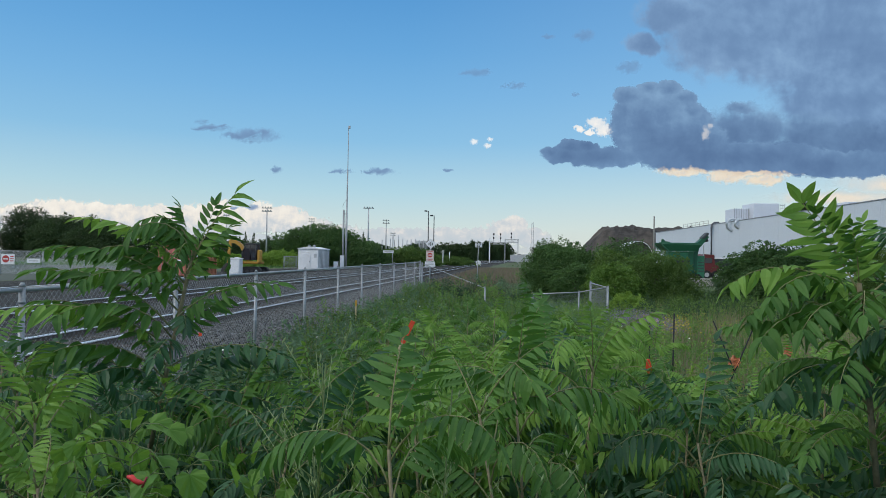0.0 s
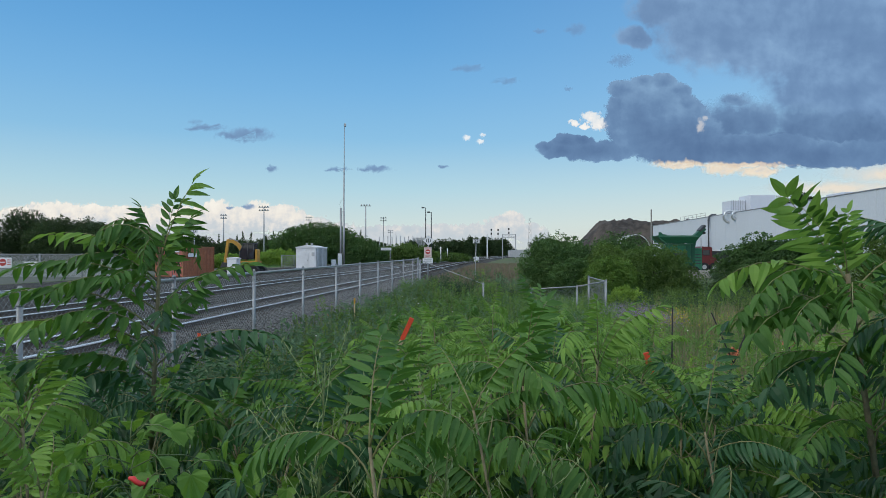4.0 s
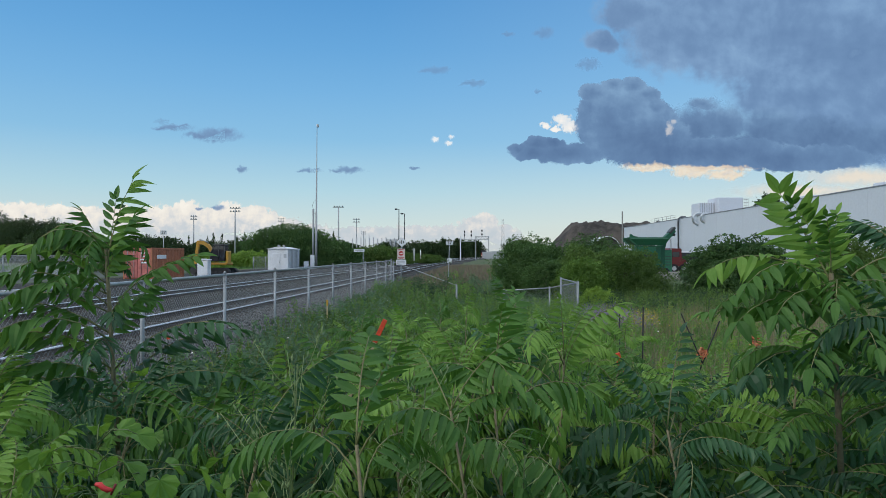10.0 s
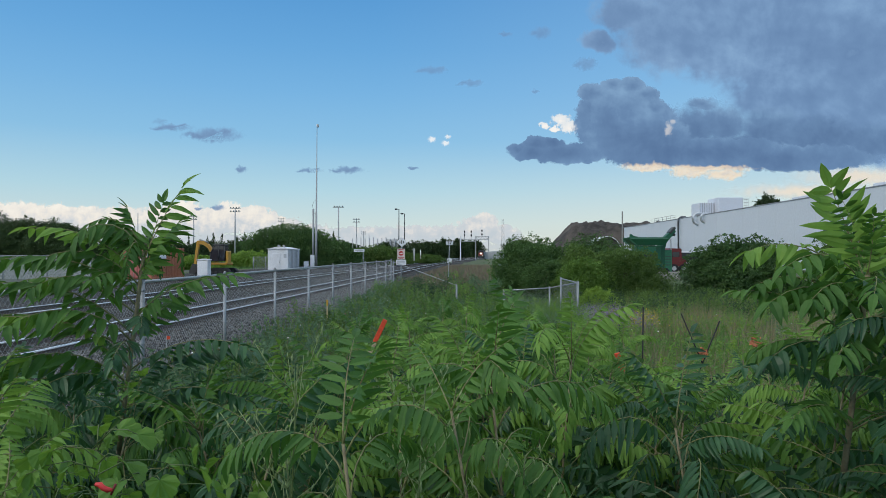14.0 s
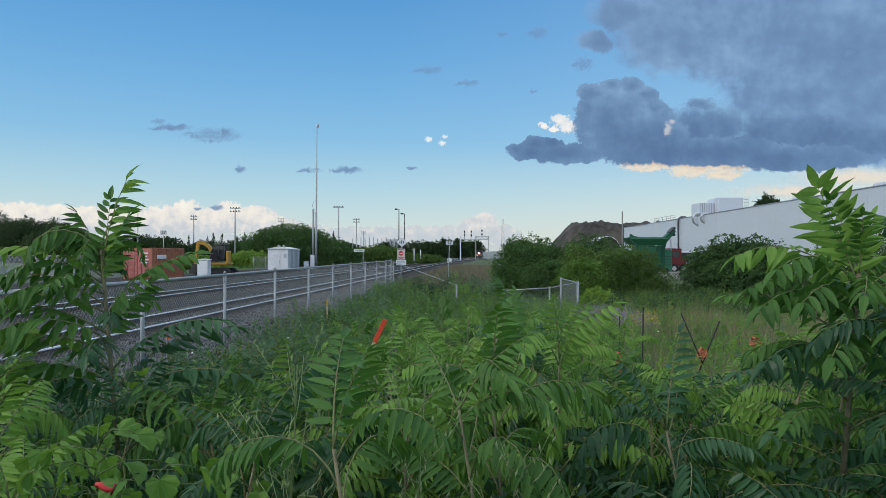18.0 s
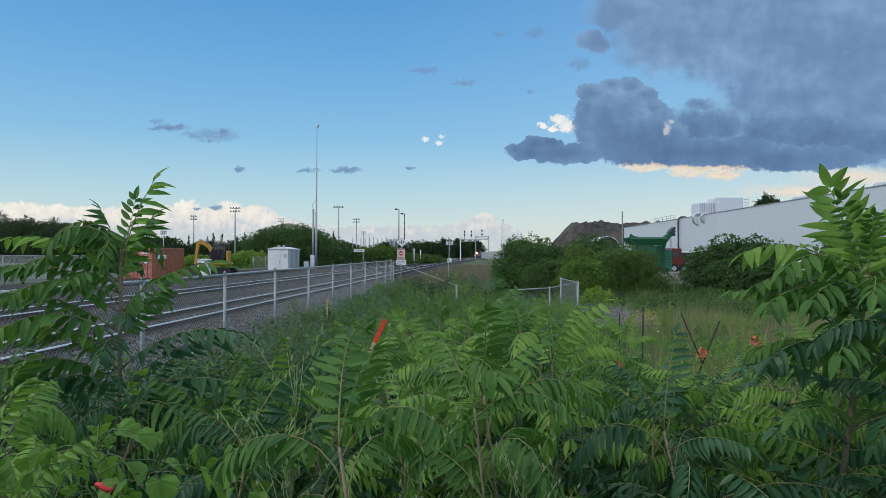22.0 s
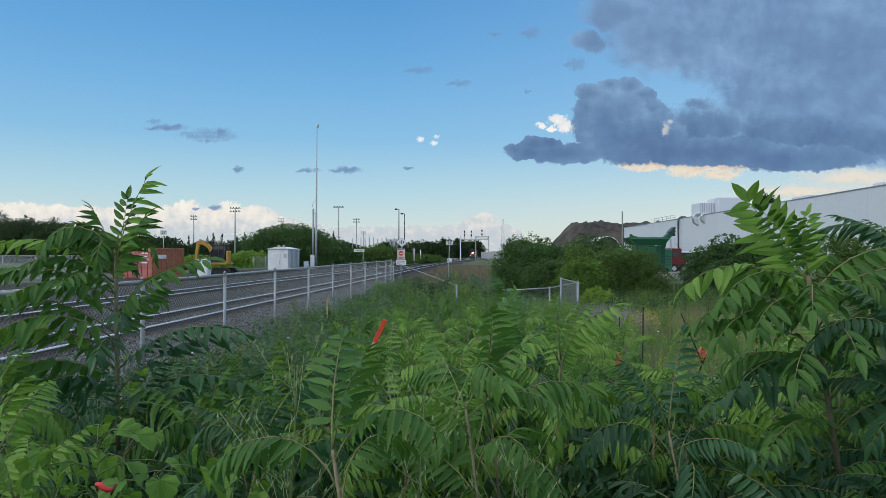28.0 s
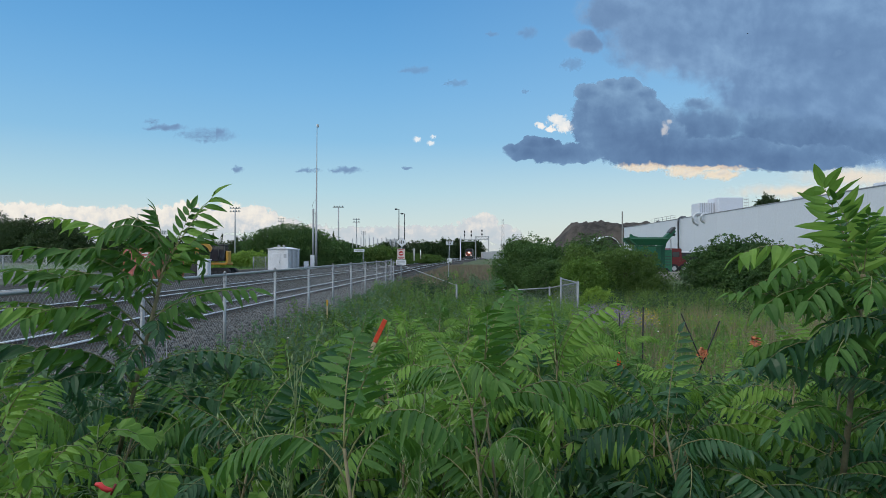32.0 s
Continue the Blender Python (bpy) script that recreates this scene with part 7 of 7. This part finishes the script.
        lumps = [(rr.uniform(-0.4, 0.4) * w, rr.uniform(-0.35, 0.35) * w, h * rr.uniform(0.2, 0.85), w * rr.uniform(0.1, 0.24), w * rr.uniform(0.1, 0.24), h * rr.uniform(0.12, 0.28)) for _ in range(14)]
        p, nrm, r = crown_points(lumps, 2200, 700 + k, 0.9)
        v, f = leaves_soup(p, nrm, r.uniform(0.04, 0.09, len(p)), r, 0.45, 0.12)
        soup("foliage", v, f, (SHRUB, BLUE_WEED, SHRUB, WEED)[k % 4], t, "", "", "stuff")
        bm = bmesh.new()
        for q in lumps:
            rod(bm, (q[0] * 0.2, q[1] * 0.2, 0), q[:3], 0.009, 0.004, 4)
        tagged(part("branch_tangle", bm, BARK, t), kind="stuff")
    # broad-leaved weeds between the grasses
    p, r = scatter(20000, 11, -4, 26, 7, 46, lambda x, y: off_line(x, y) > 0.4 and patchy(x, y, 0.5, 3.3, 0.0), 1.25)
    q = p + np.stack([np.zeros(len(p)), np.zeros(len(p)), r.uniform(0.05, 0.65, len(p))], 1)
    nrm = r.normal(size=q.shape) * 0.6 + np.array((0, -0.2, 0.8))
    nrm /= np.linalg.norm(nrm, axis=1, keepdims=True)
    v, f = leaves_soup(q, nrm, r.uniform(0.05, 0.13, len(q)), r, 0.5, 0.15)
    soup("meadow_weeds", v, f, WEED, None, "leafy green weeds among the grass", "weeds", "stuff")
    # flower heads
    for name, n, seed, x0, x1, y0, y1, lo, hi, size, col, label in (
            ("fence_flowers", 150, 25, -4, 2, 9, 30, 0.4, 0.8, 0.028, (0.78, 0.78, 0.76), "small white flowers along the fence"),
            ("white_flowers", 240, 21, -3, 22, 10, 40, 0.5, 0.85, 0.035, (0.75, 0.75, 0.70), "scattered white umbel flowers"),
            ("goldenrod", 260, 26, 6.3, 7.6, 22.6, 25.4, 0.45, 0.85, 0.05, (0.50, 0.40, 0.05), "clump of yellow goldenrod in flower"),
            ("yellow_flowers", 1100, 22, 5.6, 9.2, 20, 27, 0.55, 0.95, 0.028, (0.36, 0.33, 0.06), "patch of yellow goldenrod flowers"),
            ("purple_flowers", 1700, 23, 4.3, 5.9, 18.5, 23, 0.8, 1.25, 0.034, (0.24, 0.19, 0.29), "patch of dull purple vetch flowers"),
            ("seed_heads", 500, 24, 8, 20, 18, 36, 0.6, 0.95, 0.03, (0.05, 0.035, 0.025), "dark dry seed heads")):
        p, r = scatter(n, seed, x0, x1, y0, y1, lambda x, y: off_line(x, y) > 0.8)
        q = p + np.stack([np.zeros(len(p)), np.zeros(len(p)), r.uniform(lo, hi, len(p))], 1)
        nrm = r.normal(size=q.shape) * 0.5 + np.array((0, -0.4, 0.7))
        nrm /= np.linalg.norm(nrm, axis=1, keepdims=True)
        v, f = leaves_soup(q, nrm, np.full(len(q), size) * r.uniform(0.6, 1.4, len(q)), r, 1.0, 0.05)
        soup(name, v, f, coat(name + "_colour", col, 0.8, 0, 0.2, 20, 3, 0), None, label, "flowers", "stuff")


def lath(x, y, top, lean, turn, mat, label, tape=0.35, length=1.3, name="survey_stake"):
    """A flat wooden stake with its upper part wrapped in bright tape."""
    t = thing(name, pose(x, y, top) @ pose(0, 0, 0, 0, lean, turn), label, "stake", "survey stakes")
    bm = bmesh.new()
    box(bm, (0, 0, -length / 2 - 0.01), (0.036, 0.012, length), None, 0.002)
    part("lath", bm, LATH, t)
    bm = bmesh.new()
    box(bm, (0, 0, -tape / 2), (0.042, 0.018, tape), None, 0.003)
    part("tape", bm, mat, t)


def make_small_things():
    lath(-0.51, 6.0, 1.53, 25, 0, FLAG, "wooden survey stake wrapped in red-orange tape, leaning", 0.22)
    lath(1.28, 5.0, 1.38, -16, 0, FLAG, "leaning wooden survey stake with red-orange tape", 0.16)
    lath(-2.9, 17.0, 0.98, 0, 0, coat("yellow_tape", (0.65, 0.36, 0.03), 0.6), "upright wooden survey stake with a yellow tip", 0.14, 1.0)
    for x, y, h in ((-3.95, 9.7, 0.92), (-3.42, 16.2, 0.62), (-2.7, 18.5, 0.5)):
        t = thing("pin_flag", pose(x, y, 0.03), "small orange marking flag on a wire pin", "flag", "marking flags")
        bm = bmesh.new()
        rod(bm, (0, 0, -0.1), (0, 0, h), 0.003, n=5)
        part("pin", bm, GALV, t)
        bm = bmesh.new()
        prism(bm, [(0, h - 0.055), (0.05, h - 0.05), (0.055, h - 0.01), (0, h)], 0.003)
        part("flag", bm, FLAG, t)
    # dark stakes and the crossed rods in the meadow
    g = ground_z
    for x, y, top, dx in ((4.1, 14.0, 1.03, 0.03), (3.9, 15.0, 0.82, 0.0)):
        bm = bmesh.new()
        rod(bm, (0, 0, -0.2), (dx, 0, top - g(x, y)), 0.015, n=6)
        solo("fence_stake", bm, BLACK, pose(x, y, g(x, y)), "thin dark steel stake in the grass", "stake", "dark stakes")
    t = thing("crossed_rods", pose(4.95, 13.0, g(4.95, 13.0)), "two dark rods leaning across each other in the grass", "rods")
    z = 0.98 - g(4.95, 13.0)
    for x0, x1, dz in ((-0.38, 0.35, 0.0), (0.36, -0.33, -0.14)):
        bm = bmesh.new()
        rod(bm, (x0, 0.03, z + dz), (x1, -0.03, -0.05), 0.013, n=6)
        part("rod", bm, BLACK, t)
    knot = coat("orange_plastic", (0.60, 0.22, 0.11), 0.6, 0, 0.35, 40, 8, 0.4)

    def crumple(name, parent, z, size, label):
        """A torn, folded scrap of tape: a thin sheet pleated in two directions."""
        bm = bmesh.new()
        n = 9
        grid = [[None] * n for _ in range(n)]
        for j in range(n):
            for i in range(n):
                a, c = i / (n - 1) - 0.5, j / (n - 1) - 0.5
                q = noise.noise((a * 5, c * 5, z)), noise.noise((a * 6, c * 6, z + 4)), noise.noise((a * 4, c * 7, z + 9))
                grid[j][i] = bm.verts.new((size * (a * 1.5 + 0.5 * q[0]), size * 0.9 * q[1], z + size * (c * 1.3 + 0.6 * q[2])))
        for j in range(n - 1):
            for i in range(n - 1):
                if noise.noise((i * 0.9, j * 0.9, z * 3)) < 0.32:
                    bm.faces.new((grid[j][i], grid[j][i + 1], grid[j + 1][i + 1], grid[j + 1][i]))
        bmesh.ops.delete(bm, geom=[v for v in bm.verts if not v.link_faces], context="VERTS")
        bmesh.ops.solidify(bm, geom=list(bm.faces), thickness=0.003)
        return part(name, bm, knot, parent, label)

    # hung on the rods to fit where the camera sees orange
    crumple("tape_knot", t, z * 0.56, 0.12, "crumpled orange scrap placed where the rods cross")
    # stake added to carry a scrap placed to fit the camera's view
    t = thing("flagged_stake", pose(5.98, 13.0, g(5.98, 13.0)), "short dark stake added to hold up torn orange netting", "stake", "dark stakes")
    bm = bmesh.new()
    rod(bm, (0, 0.02, -0.15), (0.03, 0.02, 0.52 - g(5.98, 13.0)), 0.012, n=6)
    part("rod", bm, BLACK, t)
    crumple("netting_scrap", t, 0.46 - g(5.98, 13.0), 0.13, "torn orange plastic netting")
    # bleached dead stalks among the purple flowers, and a litter of twigs in the clearing
    rr = random.Random(19)
    for x, y, h, n, flat in ((3.5, 12.6, 0.75, 16, 0.5), (3.9, 13.4, 0.6, 12, 0.7), (2.05, 8.6, 0.25, 18, 2.0)):
        t = thing("dead_stalks", pose(x, y, g(x, y)), "bleached grey dead stalks in the weeds", "dead stalks", "dead stalks")
        for k in range(n):
            a, s = rr.uniform(0, math.tau), rr.uniform(0.2, 0.6) * flat
            b = Vector((rr.uniform(-0.2, 0.2), rr.uniform(-0.2, 0.2), 0.0))
            bm = bmesh.new()
            tip = b + Vector((math.cos(a) * s, math.sin(a) * s, h * rr.uniform(0.5, 1.0)))
            tube(bm, [b, b.lerp(tip, 0.5) + Vector((0, 0, 0.08 * h)), tip], [0.006, 0.005, 0.002], 5)
            part("stalk", bm, DEAD, t)


DEAD = coat("bleached_stalk", (0.36, 0.32, 0.26), 0.9, 0, 0.2, 40, 5, 0.1)
make_meadow()
make_small_things()


# ---- birds ----
def bird(span, label):
    """A small bird gliding: slim body, forked tail, two swept wings."""
    t = thing("bird", pose(0, 0, 30), label, "bird", "birds in flight")
    dark = coat("dark_feathers", (0.022, 0.024, 0.032), 0.6, 0, 0.2, 40, 8, 0)
    s = span
    bm = bmesh.new()
    tube(bm, [(0, 0.24 * s, 0), (0, 0.17 * s, 0), (0, 0, 0), (0, -0.2 * s, 0.0), (0, -0.32 * s, 0.01 * s)], [0.005 * s, 0.05 * s, 0.07 * s, 0.035 * s, 0.015 * s], 8)
    part("body", bm, dark, t)
    for sg in (-1, 1):
        bm = bmesh.new()
        prism(bm, [(0.03 * s, 0.10 * s), (0.25 * s, 0.12 * s), (0.5 * s, -0.08 * s), (0.22 * s, -0.02 * s), (0.03 * s, -0.08 * s)], 0.012 * s, Euler((radians(-90), 0, 0)).to_matrix())
        wing = part("wing", bm, dark, t)
        wing.matrix_basis = Matrix.Diagonal((sg, 1, 1, 1)) @ pose(0, 0, 0, 0, -14, 0)
    bm = bmesh.new()
    prism(bm, [(-0.02 * s, -0.25 * s), (0.02 * s, -0.25 * s), (0.07 * s, -0.42 * s), (0, -0.36 * s), (-0.07 * s, -0.42 * s)], 0.01 * s, Euler((radians(-90), 0, 0)).to_matrix())
    part("tail", bm, dark, t)
    return t


BIRDS = [bird(0.22, "tiny dark bird darting across the sky"), bird(0.30, "small dark bird gliding below the clouds")]


# ---- what moves ----
def sway_rows(seed, strength):
    """Wind: a slow swell with a quicker flutter on it, degrees about x and y."""
    r = random.Random(seed * 7 + 3)
    a, b, c, d = [r.uniform(0, math.tau) for _ in range(4)]
    rows = []
    for k in range(44):
        t = min(32.0, 0.75 * k)
        g = 0.7 + 0.5 * math.sin(t * 0.55 + 0.8)
        ry = strength * g * (2.6 * math.sin(1.9 * t + a) + 1.4 * math.sin(4.3 * t + b))
        rx = strength * g * (1.8 * math.sin(1.6 * t + c) + 1.0 * math.sin(3.7 * t + d))
        rows.append((t, rx, ry))
        if t >= 32.0:
            break
    return rows


def on_track(y):
    """The locomotive's pose with its front y metres ahead, on the near track."""
    bear = SLOPE + 2 * max(0.0, y + 8 - 120) / 7200.0
    return pose(line_x(y, TRACKS[0]), y, 0.33, 0, 0, -math.degrees(math.atan(bear)))


def motions():
    walk(LOCO, [(0.0, on_track(452)), (6.0, on_track(418)), (10.0, on_track(397)), (13.0, on_track(382)), (19.0, on_track(360)), (25.0, on_track(334)), (28.0, on_track(318)), (32.0, on_track(290))])
    walk(BIRDS[0], [(0, pose(30, 25, 40, 0, 0, 100)), (4.5, pose(14, 25, 20, 0, 0, 100)), (5.4, pose(2.78, 25, 12.97, 0, 0, 100)), (5.6, pose(-1.36, 25, 11.22, 0, 0, 100)), (5.8, pose(-5.51, 25, 9.39, 0, 0, 100)), (6, pose(-9.69, 25, 7.52, 0, 0, 100)), (6.2, pose(-12.03, 25, 6.06, 0, 0, 100)), (6.5, pose(-15.98, 25, 4.64, 0, 0, 100)), (7, pose(-22.31, 25, 5.27, 0, 0, 100)), (10, pose(-60, 25, 12, 0, 0, 100)), (32, pose(-120, 60, 30, 0, 0, 100))])
    walk(BIRDS[1], [(0, pose(120, 60, 40, 0, 0, 80)), (26, pose(90, 60, 36, 0, 0, 80)), (30.5, pose(58.3, 60, 12.2, 0, 0, 80)), (31.2, pose(43.3, 60, 17.1, 0, 0, 80)), (31.6, pose(35.2, 60, 19.6, 0, 0, 80)), (31.8, pose(31.05, 60, 20.9, 0, 0, 80)), (32, pose(27, 60, 21.75, 0, 0, 80))])
    for ob, u, v, depth, drift in DRIFTS:
        if drift:
            k = depth / 1200.0
            walk(ob, [(t, pose((u + drift * (t - 13)) * k, depth, EYE.z + v * k)) for t in (0.0, 16.0, 32.0)])
    for crown, seed, strength in SWAYS:
        foot = crown.matrix_basis.translation.copy()
        walk(crown, [(t, Matrix.Translation(foot) @ pose(0, 0, 0, rx, ry)) for t, rx, ry in sway_rows(seed, strength)])

    for plant, seed in LEANS:
        foot = plant.matrix_basis.translation.copy()
        walk(plant, [(t, Matrix.Translation(foot) @ pose(0, 0, 0, rx, ry)) for t, rx, ry in sway_rows(seed + 900, 0.35)])
    foot = LEFT_CROWN.matrix_basis.translation.copy()

    def tip(a):
        return Matrix.Translation(foot) @ pose(0, 0, 0, 0, a)

    walk(LEFT_CROWN, [(0, tip(10.6)), (0.5, tip(12.0)), (1, tip(14.0)), (1.5, tip(14.2)), (2, tip(13.4)), (2.5, tip(6.5)), (3, tip(3.0)), (3.5, tip(2.3)), (5.5, tip(-1.4)), (6, tip(-2.6)), (6.5, tip(0.3)), (7, tip(4.5)), (7.5, tip(2.3)), (8, tip(2.2)), (8.5, tip(3.5)), (9, tip(1.7)), (9.5, tip(3.3)), (10, tip(-4.4)), (10.5, tip(1.1)), (11, tip(-3.4)), (11.5, tip(-1.9)), (12, tip(-3.5)), (12.5, tip(-3.5)), (13, tip(-3.7)), (13.5, tip(-2.8)), (14, tip(6.2)), (14.5, tip(9.0)), (16.5, tip(-6.6)), (17, tip(-0.9)), (17.5, tip(-5.2)), (18, tip(-5.7)), (18.5, tip(-6.2)), (19, tip(-4.8)), (19.5, tip(-4.2)), (20, tip(-4.8)), (20.5, tip(-1.9)), (21, tip(-0.1)), (21.5, tip(0.9)), (22, tip(-0.1)), (22.5, tip(3.0)), (23, tip(4.1)), (23.5, tip(4.1)), (24, tip(5.7)), (24.5, tip(-4.8)), (25, tip(-1.9)), (25.5, tip(8.5)), (27.5, tip(-7.6)), (28, tip(-1.8)), (28.5, tip(2.0)), (29, tip(1.4)), (29.5, tip(4.2)), (30, tip(4.9)), (30.5, tip(5.7)), (31, tip(8.5)), (31.5, tip(6.7)), (32, tip(12.8))])
    foot = RIGHT_CROWN.matrix_basis.translation.copy()
    walk(RIGHT_CROWN, [(0, tip(-5.4)), (0.5, tip(-5.4)), (1, tip(-5.6)), (1.5, tip(-4.9)), (2, tip(-6.9)), (2.5, tip(-7.5)), (3, tip(-8.3)), (3.5, tip(-7.5)), (5.5, tip(-8.6)), (6, tip(-4.1)), (6.5, tip(-2.2)), (7, tip(-6.5)), (7.5, tip(-3.1)), (8, tip(-1.2)), (8.5, tip(-2.3)), (9, tip(-3.4)), (9.5, tip(-6.5)), (10, tip(-2.6)), (10.5, tip(0.4)), (11, tip(-0.2)), (11.5, tip(2.4)), (12, tip(6.1)), (12.5, tip(6.1)), (13, tip(4.1)), (13.5, tip(7.1)), (14, tip(7.2)), (14.5, tip(-3.1)), (16.5, tip(5.5)), (17, tip(7.2)), (17.5, tip(7.2)), (18, tip(4.8)), (18.5, tip(3.6)), (19, tip(4.9)), (19.5, tip(2.5)), (20, tip(-1.7)), (20.5, tip(2.1)), (21, tip(5.9)), (21.5, tip(8.9)), (22, tip(7.0)), (22.5, tip(7.7)), (23, tip(9.3)), (23.5, tip(-0.7)), (24, tip(10.8)), (24.5, tip(11.6)), (25, tip(11.3)), (25.5, tip(12.8)), (27.5, tip(-3.3)), (28, tip(-8.8)), (28.5, tip(-5.3)), (29, tip(-11.6)), (29.5, tip(-16.2)), (30, tip(-5.5)), (30.5, tip(-2.9)), (31, tip(10.3)), (31.5, tip(9.2)), (32, tip(6.0))])
    foot = EDGE_CROWN.matrix_basis.translation.copy()
    walk(EDGE_CROWN, [(0, tip(-7.1)), (1, tip(-7.3)), (2, tip(-8.2)), (3, tip(-9)), (5.5, tip(-9.3)), (6.5, tip(-5)), (7.5, tip(-5.5)), (8.5, tip(-5)), (9.5, tip(-7.8)), (10.5, tip(-3.1)), (11.5, tip(-1.7)), (12.5, tip(0.9)), (13.5, tip(1.6)), (14.5, tip(-5.6)), (17, tip(1.6)), (18, tip(-0)), (19, tip(0)), (20, tip(-4.5)), (21, tip(0.7)), (22, tip(1.5)), (23, tip(3.1)), (24, tip(4.2)), (25, tip(4.6)), (27.5, tip(-5.7)), (28.5, tip(-7.1)), (29.5, tip(-14.6)), (30.5, tip(-5.4)), (31.5, tip(3.1)), (32, tip(-2))])


motions()
